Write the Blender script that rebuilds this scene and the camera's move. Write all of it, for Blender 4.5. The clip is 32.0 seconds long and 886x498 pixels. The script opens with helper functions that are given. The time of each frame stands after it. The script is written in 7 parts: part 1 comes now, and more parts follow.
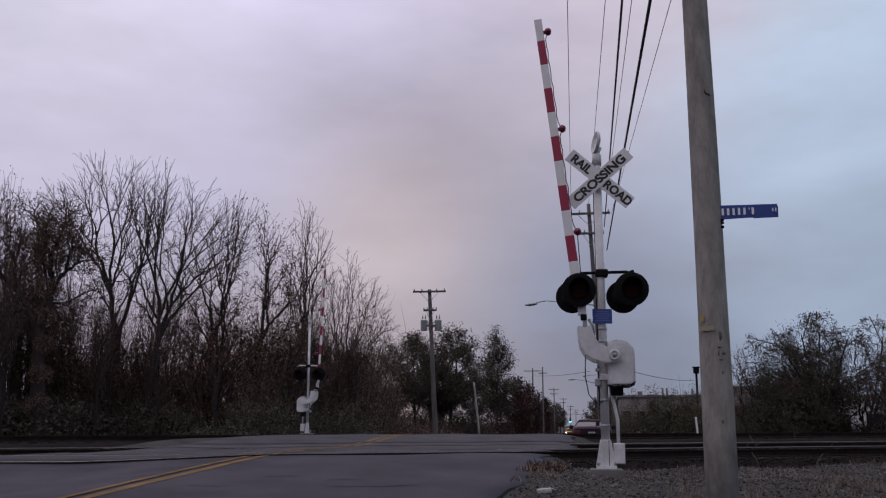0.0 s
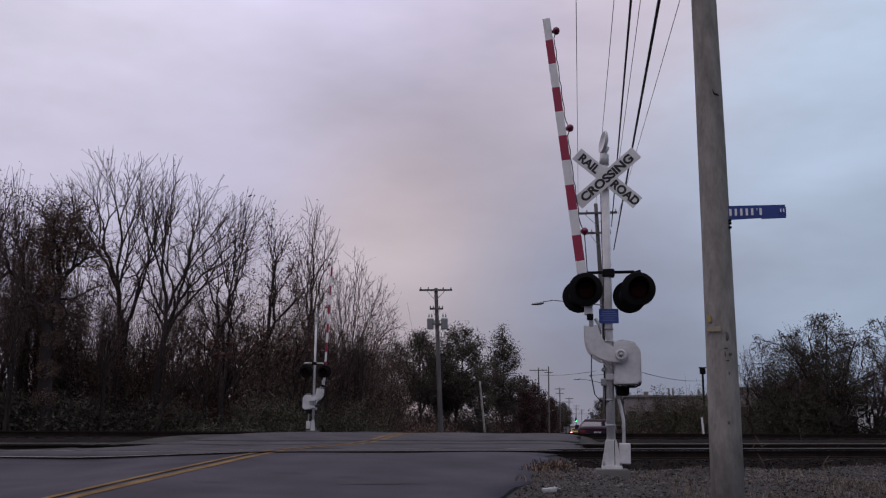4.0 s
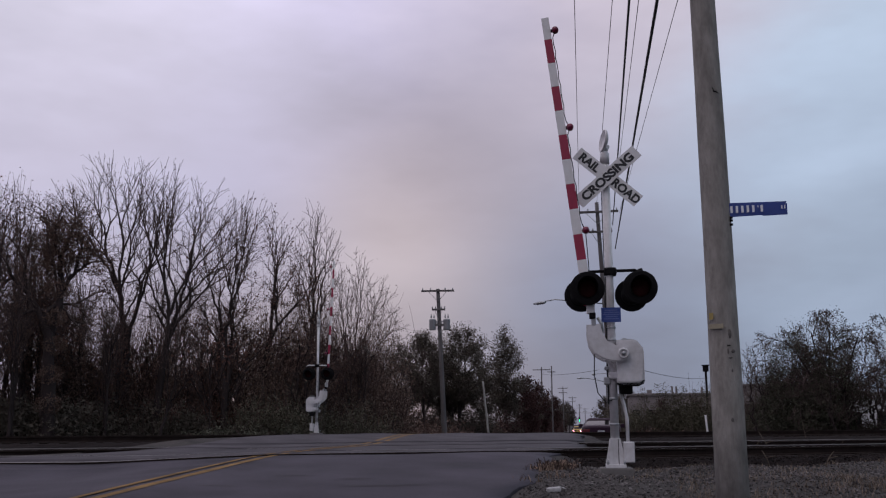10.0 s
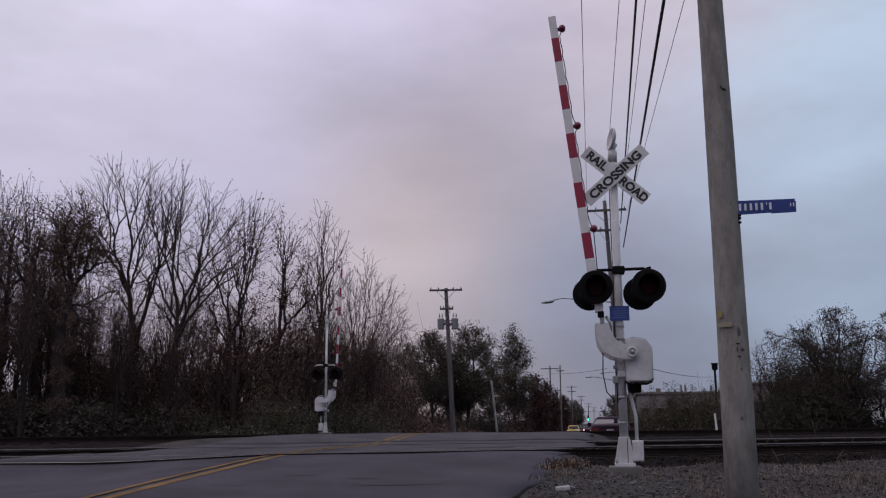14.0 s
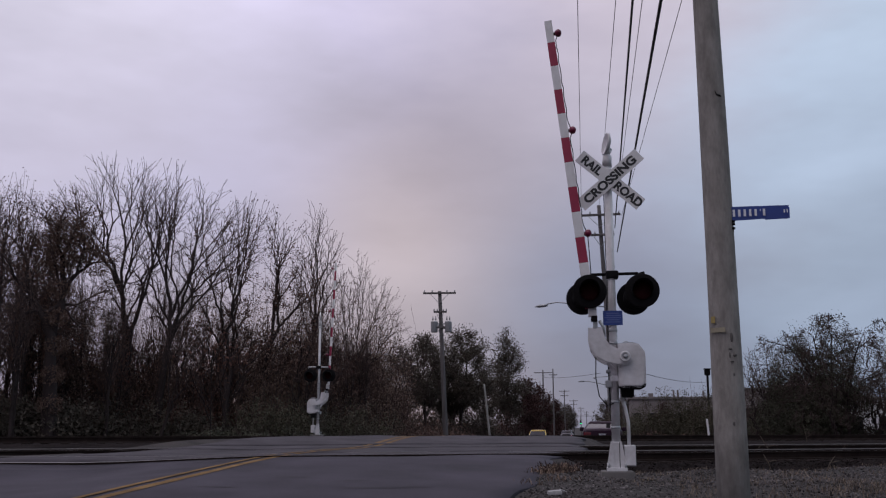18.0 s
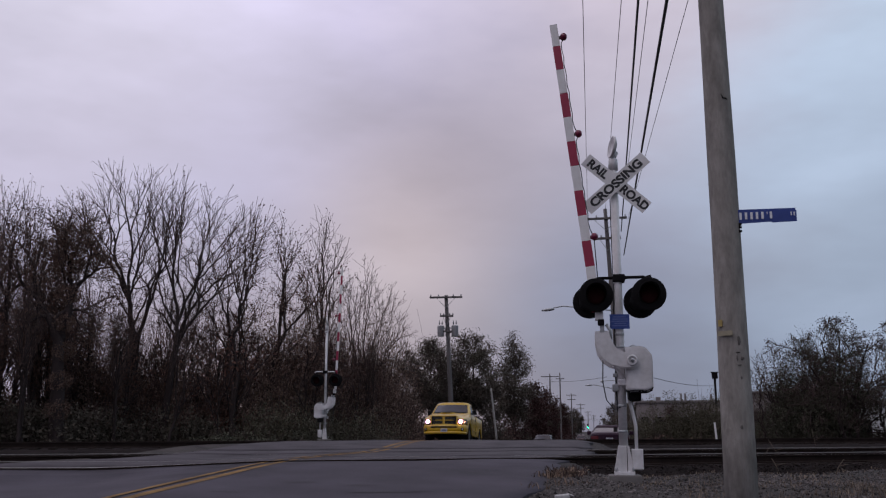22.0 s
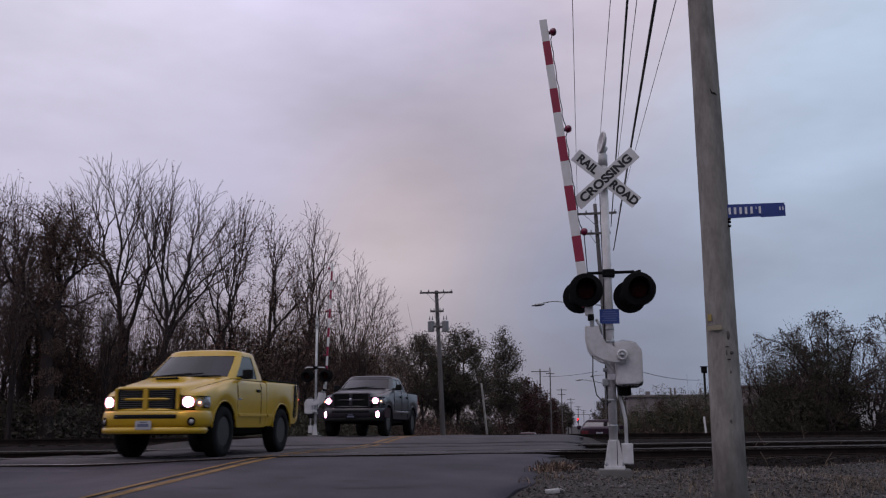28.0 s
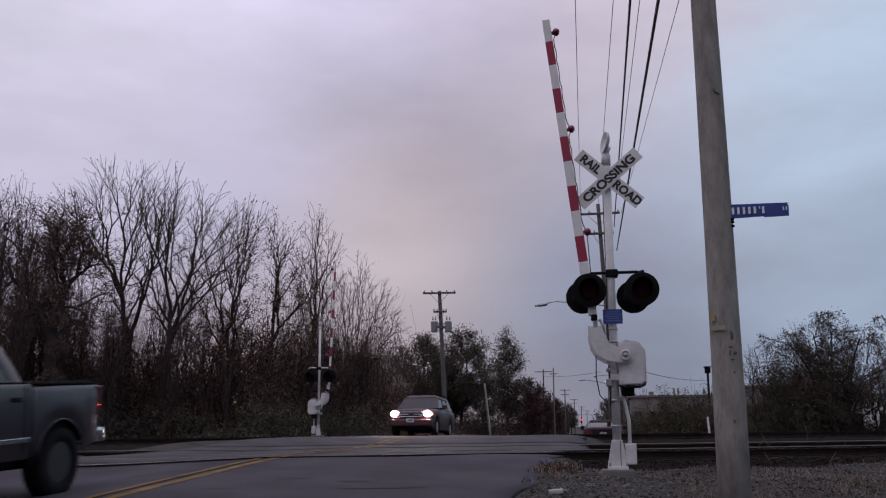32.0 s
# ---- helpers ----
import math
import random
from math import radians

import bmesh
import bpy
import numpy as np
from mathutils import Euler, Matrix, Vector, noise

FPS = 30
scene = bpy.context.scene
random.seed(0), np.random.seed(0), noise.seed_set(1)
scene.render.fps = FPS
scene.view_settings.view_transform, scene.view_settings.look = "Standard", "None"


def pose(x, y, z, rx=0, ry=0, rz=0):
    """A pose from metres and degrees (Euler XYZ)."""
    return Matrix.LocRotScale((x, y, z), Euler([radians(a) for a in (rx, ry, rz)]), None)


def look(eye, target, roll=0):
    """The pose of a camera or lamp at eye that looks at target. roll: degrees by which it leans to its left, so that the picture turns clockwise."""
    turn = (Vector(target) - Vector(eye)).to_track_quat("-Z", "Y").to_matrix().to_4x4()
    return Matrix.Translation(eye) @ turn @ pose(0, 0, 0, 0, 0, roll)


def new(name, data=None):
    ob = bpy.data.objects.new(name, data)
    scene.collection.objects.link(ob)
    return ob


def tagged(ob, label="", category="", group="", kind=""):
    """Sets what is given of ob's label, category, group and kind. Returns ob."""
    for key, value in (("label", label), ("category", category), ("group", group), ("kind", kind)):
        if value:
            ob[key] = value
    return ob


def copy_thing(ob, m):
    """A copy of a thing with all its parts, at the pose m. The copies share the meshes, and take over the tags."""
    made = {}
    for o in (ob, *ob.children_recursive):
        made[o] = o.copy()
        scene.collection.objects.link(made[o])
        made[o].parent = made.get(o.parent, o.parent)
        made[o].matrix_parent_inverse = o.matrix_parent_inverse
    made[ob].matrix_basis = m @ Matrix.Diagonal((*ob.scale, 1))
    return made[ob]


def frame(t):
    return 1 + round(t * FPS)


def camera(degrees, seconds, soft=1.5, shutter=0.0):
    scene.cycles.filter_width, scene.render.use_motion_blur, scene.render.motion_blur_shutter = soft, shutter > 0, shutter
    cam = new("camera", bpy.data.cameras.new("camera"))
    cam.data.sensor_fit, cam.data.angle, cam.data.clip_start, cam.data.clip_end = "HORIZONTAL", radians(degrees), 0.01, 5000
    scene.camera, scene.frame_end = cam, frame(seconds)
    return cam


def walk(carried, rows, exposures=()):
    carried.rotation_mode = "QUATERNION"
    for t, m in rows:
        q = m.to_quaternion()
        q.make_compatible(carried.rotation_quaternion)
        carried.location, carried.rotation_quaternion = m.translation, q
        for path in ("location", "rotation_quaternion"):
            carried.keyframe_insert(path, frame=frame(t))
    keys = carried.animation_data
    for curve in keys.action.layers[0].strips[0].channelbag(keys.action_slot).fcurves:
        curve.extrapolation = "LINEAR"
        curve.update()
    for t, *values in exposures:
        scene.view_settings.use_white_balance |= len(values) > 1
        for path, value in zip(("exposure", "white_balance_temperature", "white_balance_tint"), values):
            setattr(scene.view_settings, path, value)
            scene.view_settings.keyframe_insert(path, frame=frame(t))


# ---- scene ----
import collections

cam = camera(50.85, 32.0, soft=1.2, shutter=0.5)
EYE = (0.0, 0.0, 1.5)


def gaze(yaw, pitch, roll):
    """Pose of the hand-held camera on its spot: degrees left of the road, upward, and of lean."""
    a, b = radians(yaw), radians(pitch)
    way = Vector((-math.sin(a) * math.cos(b), math.cos(a) * math.cos(b), math.sin(b)))
    return look(EYE, Vector(EYE) + way, roll)


GAZE = [
    (0, 9.623, 10.624, -0.020), (0.5, 9.538, 10.499, 0.700), (1, 9.493, 10.335, 0.389), (1.5, 9.543, 10.247, 0.126),
    (2, 9.677, 10.341, 0.190), (2.5, 9.847, 10.386, 0.605), (3, 10.014, 10.458, 0.769), (3.5, 10.068, 10.543, 0.392),
    (5.5, 9.924, 10.487, 0.828), (6, 9.878, 10.527, 0.680), (6.5, 9.751, 10.680, 0.940), (7, 9.752, 10.887, 0.805),
    (7.5, 9.730, 10.967, 0.746), (8, 9.801, 10.908, 0.184), (8.5, 9.954, 10.786, -0.405), (9, 10.187, 10.734, -0.232),
    (9.5, 10.217, 10.625, 0.092), (10, 10.135, 10.578, -0.227), (10.5, 10.079, 10.638, -0.109), (11, 10.067, 10.697, -0.176),
    (11.5, 10.017, 10.697, -0.822), (12, 9.918, 10.818, -0.706), (12.5, 9.923, 10.765, -0.737), (13, 10.169, 10.640, -0.601),
    (13.5, 10.449, 10.530, -0.216), (14, 10.627, 10.536, -0.407), (14.5, 10.679, 10.504, -0.320), (16.5, 10.542, 10.416, 0.204),
    (17, 10.402, 10.561, -0.206), (17.5, 10.275, 10.692, 0.241), (18, 10.259, 10.719, 0.075), (18.5, 10.247, 10.622, -0.182),
    (19, 10.242, 10.518, -0.305), (19.5, 10.294, 10.419, -0.206), (20, 10.315, 10.488, -0.078), (20.5, 10.286, 10.575, -0.200),
    (21, 10.333, 10.619, -0.665), (21.5, 10.550, 10.724, -0.328), (22, 10.651, 10.975, -0.073), (22.5, 10.557, 11.145, -0.304),
    (23, 10.476, 11.116, -0.213), (23.5, 10.536, 10.929, 0.066), (24, 10.584, 10.788, 0.546), (24.5, 10.543, 10.648, 0.375),
    (25, 10.124, 10.759, 0.127), (25.5, 9.787, 10.950, 0.183), (27.5, 9.979, 10.752, -0.489), (28, 10.034, 10.686, -0.307),
    (28.5, 9.992, 10.721, -0.592), (29, 9.913, 10.803, -1.179), (29.5, 9.907, 10.901, -0.988), (30, 9.858, 10.854, -0.208),
    (30.5, 10.118, 10.790, 0.006), (31, 10.216, 10.717, -0.643), (31.5, 10.189, 10.687, -0.694), (32, 10.226, 10.709, -0.341),
]
walk(cam, [(t, gaze(*g)) for t, *g in GAZE], exposures=[(0.0, 0.0), (32.0, 0.0)])

# ---- world and sun: a heavy overcast sky at dusk, lavender to pale blue ----
world = bpy.data.worlds.new("overcast_dusk")
scene.world = world
world.use_nodes = True
wn, wl = world.node_tree.nodes, world.node_tree.links
wn.clear()


def wnode(kind, **values):
    n = wn.new(kind)
    for k, v in values.items():
        n.inputs[k].default_value = v
    return n


def wmath(op, a, b=None, c=None):
    n = wn.new("ShaderNodeMath")
    n.operation = op
    for i, v in enumerate((a, b, c)):
        if v is None:
            continue
        if isinstance(v, (int, float)):
            n.inputs[i].default_value = v
        else:
            wl.new(v, n.inputs[i])
    return n.outputs[0]


def wdot(vec, axis):
    n = wn.new("ShaderNodeVectorMath")
    n.operation = "DOT_PRODUCT"
    wl.new(vec, n.inputs[0])
    n.inputs[1].default_value = axis
    return n.outputs["Value"]


def wramp(fac, stops):
    n = wn.new("ShaderNodeValToRGB")
    n.color_ramp.interpolation = "B_SPLINE"
    el = n.color_ramp.elements
    while len(el) < len(stops):
        el.new(0.5)
    for e, (p, c) in zip(el, stops):
        e.position, e.color = p, (*c, 1)
    wl.new(fac, n.inputs[0])
    return n.outputs[0]


def wmix(fac, a, b, how="MIX"):
    n = wn.new("ShaderNodeMix")
    n.data_type, n.blend_type = "RGBA", how
    if isinstance(fac, (int, float)):
        n.inputs[0].default_value = fac
    else:
        wl.new(fac, n.inputs[0])
    for i, v in ((6, a), (7, b)):
        if isinstance(v, tuple):
            n.inputs[i].default_value = (*v, 1)
        else:
            wl.new(v, n.inputs[i])
    return n.outputs[2]


coord = wn.new("ShaderNodeTexCoord").outputs["Generated"]
across = wdot(coord, (0.982, 0.19, 0))       # to the right of the view
height = wdot(coord, (0, 0, 1))
bank = wnode("ShaderNodeTexNoise", Scale=2.1, Detail=5.0, Roughness=0.55)
stretch = wn.new("ShaderNodeMapping")
stretch.inputs["Scale"].default_value = (1.0, 1.0, 2.6)
stretch.inputs["Rotation"].default_value = (0.25, -0.3, 0.4)
wl.new(coord, stretch.inputs["Vector"])
wl.new(stretch.outputs[0], bank.inputs["Vector"])
cloud = bank.outputs["Fac"]
bent = wmath("ADD", across, wmath("MULTIPLY", wmath("SUBTRACT", cloud, 0.5), 0.5))
low = wramp(wmath("MULTIPLY_ADD", bent, 0.5, 0.5),
            [(0.0, (0.38, 0.35, 0.52)), (0.31, (0.36, 0.33, 0.46)), (0.43, (0.158, 0.19, 0.31)), (0.60, (0.155, 0.195, 0.29)), (1.0, (0.24, 0.29, 0.40))])
high = wramp(wmath("MULTIPLY_ADD", bent, 0.5, 0.5),
             [(0.0, (0.86, 0.83, 1.34)), (0.33, (0.88, 0.84, 1.24)), (0.50, (0.77, 0.705, 0.86)), (0.61, (0.82, 0.70, 0.81)), (0.70, (0.59, 0.76, 0.97)), (1.0, (0.69, 0.81, 0.99))])
rise = wmath("POWER", wmath("SMOOTH_MIN", wmath("MAXIMUM", wmath("MULTIPLY", height, 2.15), 0.0), 1.0, 0.2), 1.32)
overcast = wmix(rise, low, high)
# the thinner cloud low in the south-west, warmed by the last sun
warm = wmath("POWER", wmath("MAXIMUM", wdot(coord, (-0.195, 0.958, 0.212)), 0.0), 130.0)
overcast = wmix(wmath("MULTIPLY", warm, 0.65), overcast, (0.60, 0.50, 0.51))
# a grey-purple cloud above it, and a thinner patch over the far trees
mauve = wmath("POWER", wmath("MAXIMUM", wdot(coord, (-0.150, 0.950, 0.274)), 0.0), 220.0)
overcast = wmix(wmath("MULTIPLY", mauve, wmath("MULTIPLY_ADD", cloud, 1.0, 0.05)), overcast, (0.40, 0.36, 0.45))
thin = wmath("POWER", wmath("MAXIMUM", wdot(coord, (0.190, 0.958, 0.215)), 0.0), 120.0)
overcast = wmix(wmath("MULTIPLY", thin, 0.45), overcast, (0.47, 0.56, 0.72))
# a heavier bluish bank low above the road
heavy = wmath("POWER", wmath("MAXIMUM", wdot(coord, (-0.030, 0.989, 0.135)), 0.0), 130.0)
overcast = wmix(wmath("MULTIPLY", heavy, wmath("MULTIPLY_ADD", cloud, 1.2, 0.0)), overcast, (0.185, 0.23, 0.36))
# dusk: the sky away from the light, behind the viewer, is duller
front = wmath("MULTIPLY_ADD", wmath("MAXIMUM", wdot(coord, (-0.28, 0.93, 0.22)), -0.6), 0.22, 0.80)
grain = wmath("MULTIPLY", wmath("MULTIPLY_ADD", cloud, 1.1, 0.45), front)
shade = wn.new("ShaderNodeVectorMath")
shade.operation = "SCALE"
wl.new(overcast, shade.inputs[0])
wl.new(grain, shade.inputs["Scale"])
sky = wn.new("ShaderNodeTexSky")
sky.sky_type, sky.sun_disc = "NISHITA", False
sky.sun_elevation, sky.sun_rotation = radians(6), radians(-20)
back_cloud = wnode("ShaderNodeBackground", Strength=1.0)
back_sky = wnode("ShaderNodeBackground", Strength=0.05)
wl.new(shade.outputs[0], back_cloud.inputs["Color"])
wl.new(sky.outputs[0], back_sky.inputs["Color"])
both = wn.new("ShaderNodeMixShader")
both.inputs[0].default_value = 0.06
wl.new(back_cloud.outputs[0], both.inputs[1])
wl.new(back_sky.outputs[0], both.inputs[2])
wl.new(both.outputs[0], wn.new("ShaderNodeOutputWorld").inputs["Surface"])

sun = new("sun", bpy.data.lights.new("sun", "SUN"))
sun.data.energy, sun.data.angle, sun.data.color = 0.5, radians(40), (1.0, 0.93, 0.90)
sun.matrix_world = look((0, 0, 60), (14, 30, 0))

# ---- materials ----


def material(name, color, rough=0.7, metal=0.0, vary=0.25, grain=30.0, blotch=1.5, bump=0.2, depth=0.01, tint=None,
             glow=None, strength=0.0, per_piece=0.0, stretch=(1, 1, 1), coat=0.0):
    """A worn surface: colour with fine grain and large stains, bump, and a slight change from piece to piece."""
    m = bpy.data.materials.new(name)
    m.use_nodes = True
    n, l = m.node_tree.nodes, m.node_tree.links
    b = n["Principled BSDF"]
    b.inputs["Roughness"].default_value, b.inputs["Metallic"].default_value = rough, metal
    b.inputs["Coat Weight"].default_value = coat
    if rough >= 0.8:
        b.inputs["Specular IOR Level"].default_value = 0.15
    tc, mp = n.new("ShaderNodeTexCoord"), n.new("ShaderNodeMapping")
    mp.inputs["Scale"].default_value = stretch
    l.new(tc.outputs["Object"], mp.inputs["Vector"])
    fine, wide = n.new("ShaderNodeTexNoise"), n.new("ShaderNodeTexNoise")
    for t, s, d in ((fine, grain, 4), (wide, blotch, 5)):
        t.inputs["Scale"].default_value, t.inputs["Detail"].default_value = s, d
        l.new(mp.outputs[0], t.inputs["Vector"])
    mix = n.new("ShaderNodeMix")
    mix.data_type = "RGBA"
    dark = tuple(max(c * (1 - vary * 1.6), 0) for c in (tint or color))
    mix.inputs[6].default_value, mix.inputs[7].default_value = (*dark, 1), (*[min(c * (1 + vary), 1) for c in color], 1)
    ad = n.new("ShaderNodeMath")
    ad.operation = "MULTIPLY_ADD"
    ad.inputs[1].default_value = 0.45
    half = n.new("ShaderNodeMath")
    half.operation = "MULTIPLY_ADD"
    half.inputs[1].default_value, half.inputs[2].default_value = 1.1, -0.27
    l.new(wide.outputs["Fac"], half.inputs[0])
    l.new(fine.outputs["Fac"], ad.inputs[0])
    l.new(half.outputs[0], ad.inputs[2])
    l.new(ad.outputs[0], mix.inputs[0])
    out = mix.outputs[2]
    if per_piece:
        info, hs = n.new("ShaderNodeObjectInfo"), n.new("ShaderNodeHueSaturation")
        vr = n.new("ShaderNodeMapRange")
        vr.inputs["To Min"].default_value, vr.inputs["To Max"].default_value = 1 - per_piece, 1 + per_piece
        l.new(info.outputs["Random"], vr.inputs["Value"])
        l.new(vr.outputs[0], hs.inputs["Value"])
        l.new(out, hs.inputs["Color"])
        out = hs.outputs[0]
    l.new(out, b.inputs["Base Color"])
    if bump:
        bp = n.new("ShaderNodeBump")
        bp.inputs["Strength"].default_value, bp.inputs["Distance"].default_value = bump, depth
        l.new(fine.outputs["Fac"], bp.inputs["Height"])
        l.new(bp.outputs[0], b.inputs["Normal"])
    if glow:
        b.inputs["Emission Color"].default_value, b.inputs["Emission Strength"].default_value = (*glow, 1), strength
    return m


def islands(m, spread):
    """Vary a joined mesh from one piece to the next."""
    n, l = m.node_tree.nodes, m.node_tree.links
    b = n["Principled BSDF"]
    old = b.inputs["Base Color"].links[0].from_socket
    geo, hs, vr = n.new("ShaderNodeNewGeometry"), n.new("ShaderNodeHueSaturation"), n.new("ShaderNodeMapRange")
    vr.inputs["To Min"].default_value, vr.inputs["To Max"].default_value = 1 - spread, 1 + spread
    l.new(geo.outputs["Random Per Island"], vr.inputs["Value"])
    l.new(vr.outputs[0], hs.inputs["Value"])
    l.new(old, hs.inputs["Color"])
    l.new(hs.outputs[0], b.inputs["Base Color"])
    return m


ASPHALT = material("asphalt", (0.057, 0.050, 0.063), 0.82, vary=0.50, grain=60, blotch=0.7, bump=0.35, depth=0.006)
OLD_ASPHALT = material("old_pale_asphalt", (0.068, 0.060, 0.067), 0.85, vary=0.48, grain=50, blotch=1.1, bump=0.35, depth=0.006)
PATCH = material("asphalt_patch", (0.055, 0.050, 0.055), 0.9, vary=0.4, grain=50, blotch=3, bump=0.3)
YELLOW_LINE = material("yellow_road_paint", (0.205, 0.118, 0.042), 0.85, vary=0.55, grain=25, blotch=2.0, bump=0.2, tint=(0.15, 0.095, 0.045))
SOIL = material("cinder_soil", (0.052, 0.045, 0.042), 0.95, vary=0.5, grain=14, blotch=0.8, bump=0.8, depth=0.03, tint=(0.06, 0.058, 0.06))
BALLAST = material("ballast", (0.019, 0.015, 0.0145), 0.95, vary=0.45, grain=22, blotch=1.2, bump=0.8, depth=0.03)
STONE = islands(material("crushed_stone", (0.094, 0.085, 0.084), 0.9, vary=0.5, grain=20, blotch=0.7, tint=(0.072, 0.056, 0.048)), 0.8)
DARK_STONE = islands(material("sooty_stone", (0.026, 0.021, 0.020), 0.9, vary=0.3, grain=20, blotch=4), 0.6)
RAIL_RUST = material("rusty_rail_steel", (0.026, 0.019, 0.017), 0.85, 0.0, vary=0.4, grain=40, blotch=4)
RAIL_HEAD = material("polished_rail_head", (0.20, 0.178, 0.17), 0.5, 0.1, vary=0.2, grain=30, blotch=3, bump=0.05)
TIE = material("creosoted_timber", (0.026, 0.021, 0.019), 0.95, vary=0.4, grain=12, blotch=2, stretch=(1, 6, 6), per_piece=0.3)
for dull in (BALLAST, RAIL_RUST, DARK_STONE, TIE):
    dull.node_tree.nodes["Principled BSDF"].inputs["Specular IOR Level"].default_value = 0.03
SILVER = material("aluminium_paint", (0.68, 0.67, 0.69), 0.5, 0.05, vary=0.14, grain=18, blotch=2.5, bump=0.06, tint=(0.45, 0.43, 0.42))
WHITE = material("white_sheeting", (0.76, 0.75, 0.76), 0.5, vary=0.06, grain=25, blotch=3, bump=0.02, tint=(0.6, 0.58, 0.57))
RED = material("red_sheeting", (0.30, 0.016, 0.055), 0.5, vary=0.15, grain=20, blotch=3, bump=0.02)
BLACK = material("black_paint", (0.007, 0.0065, 0.0075), 0.85, vary=0.3, grain=20, blotch=4, bump=0.04)
RUBBER = material("tyre_rubber", (0.011, 0.010, 0.011), 0.9, vary=0.3, grain=40, blotch=5, bump=0.2)
RED_LENS = material("dark_red_lens", (0.024, 0.003, 0.004), 0.85, vary=0.2, grain=60, blotch=6, bump=0.2)
ARM_LAMP = material("red_lamp_plastic", (0.17, 0.012, 0.045), 0.3, vary=0.15)
BLUE = material("blue_sign_sheeting", (0.035, 0.075, 0.30), 0.5, vary=0.12, grain=20, blotch=3, bump=0.02)
SIGN_BLUE = material("street_sign_blue", (0.022, 0.05, 0.24), 0.45, vary=0.15, grain=20, blotch=5, bump=0.03)
LETTER = material("white_lettering", (0.72, 0.73, 0.76), 0.5, vary=0.1, bump=0)
DARK_LETTER = material("black_lettering", (0.016, 0.016, 0.018), 0.5, vary=0.1, bump=0)
CONCRETE = material("weathered_concrete", (0.16, 0.15, 0.145), 0.9, vary=0.2, grain=20, blotch=3, bump=0.3)
POLE_WOOD = material("weathered_pole_wood", (0.275, 0.26, 0.242), 0.92, vary=0.34, grain=16, blotch=3.4, bump=0.7, depth=0.02, stretch=(2.4, 2.4, 0.75), tint=(0.22, 0.20, 0.18))
FAR_WOOD = material("grey_pole_wood", (0.13, 0.12, 0.12), 0.95, vary=0.3, grain=5, blotch=1, stretch=(4, 4, 0.4))
CABLE = material("black_cable", (0.01, 0.01, 0.012), 0.6, vary=0.1, bump=0)
WIRE = material("grey_wire", (0.08, 0.08, 0.09), 0.5, 0.5, vary=0.1, bump=0)
GALV = material("galvanised_steel", (0.36, 0.37, 0.38), 0.5, 0.6, vary=0.2, grain=20, blotch=3, bump=0.05)
TRANSFORMER = material("grey_enamel", (0.30, 0.30, 0.31), 0.5, vary=0.12, grain=15, blotch=4, bump=0.03)
BARK = material("dark_bark", (0.042, 0.032, 0.031), 0.95, vary=0.35, grain=6, blotch=0.9, bump=0.5, stretch=(2, 2, 0.5), per_piece=0.2)
TWIG = islands(material("twigs", (0.074, 0.053, 0.050), 0.95, vary=0.3, grain=3, blotch=0.7, bump=0), 0.3)
LEAF_DRY = islands(material("dry_leaves", (0.138, 0.088, 0.073), 0.9, vary=0.22, grain=2.0, blotch=0.3, bump=0, tint=(0.12, 0.080, 0.062)), 0.12)
LEAF_OLIVE = islands(material("olive_leaves", (0.084, 0.071, 0.056), 0.9, vary=0.22, grain=2.0, blotch=0.3, bump=0, tint=(0.082, 0.068, 0.056)), 0.08)
LEAF_RED = islands(material("russet_leaves", (0.13, 0.066, 0.052), 0.9, vary=0.35, grain=2.0, blotch=0.4, bump=0, tint=(0.09, 0.058, 0.044)), 0.12)
LEAF_GREEN = islands(material("dark_green_leaves", (0.072, 0.072, 0.052), 0.9, vary=0.35, grain=2.0, blotch=0.4, bump=0), 0.15)
LEAF_BROWN = islands(material("brown_leaves", (0.185, 0.125, 0.102), 0.9, vary=0.22, grain=2.0, blotch=0.3, bump=0, tint=(0.15, 0.108, 0.085)), 0.08)
LEAF_TAN = islands(material("tan_dead_leaves", (0.20, 0.142, 0.108), 0.9, vary=0.35, grain=6, blotch=2, bump=0), 0.5)
STRAW = islands(material("dry_grass", (0.13, 0.102, 0.080), 0.9, vary=0.3, grain=3, blotch=1, bump=0), 0.4)
LEAF_HEDGE = islands(material("grey_olive_leaves", (0.092, 0.084, 0.060), 0.9, vary=0.3, grain=2.0, blotch=0.4, bump=0), 0.15)
LEAF_MAROON = islands(material("maroon_leaves", (0.060, 0.028, 0.027), 0.9, vary=0.35, grain=2.0, blotch=0.4, bump=0, tint=(0.052, 0.034, 0.028)), 0.3)
GRASS = islands(material("dull_grass", (0.20, 0.155, 0.118), 0.9, vary=0.4, grain=3, blotch=0.5, bump=0), 0.5)

# ---- mesh helpers ----


def link(name, bm, mat, parent=None, label="", smooth=False):
    data = bpy.data.meshes.new(name)
    bm.to_mesh(data)
    bm.free()
    for m in (mat if isinstance(mat, (list, tuple)) else [mat]):
        data.materials.append(m)
    if smooth:
        for p in data.polygons:
            p.use_smooth = True
    ob = new(name, data)
    if parent:
        ob.parent = parent
    if label:
        ob["label"] = label
    return ob


def part(name, bm, mat, parent, label="", smooth=False):
    return link(name, bm, mat, parent, label, smooth)


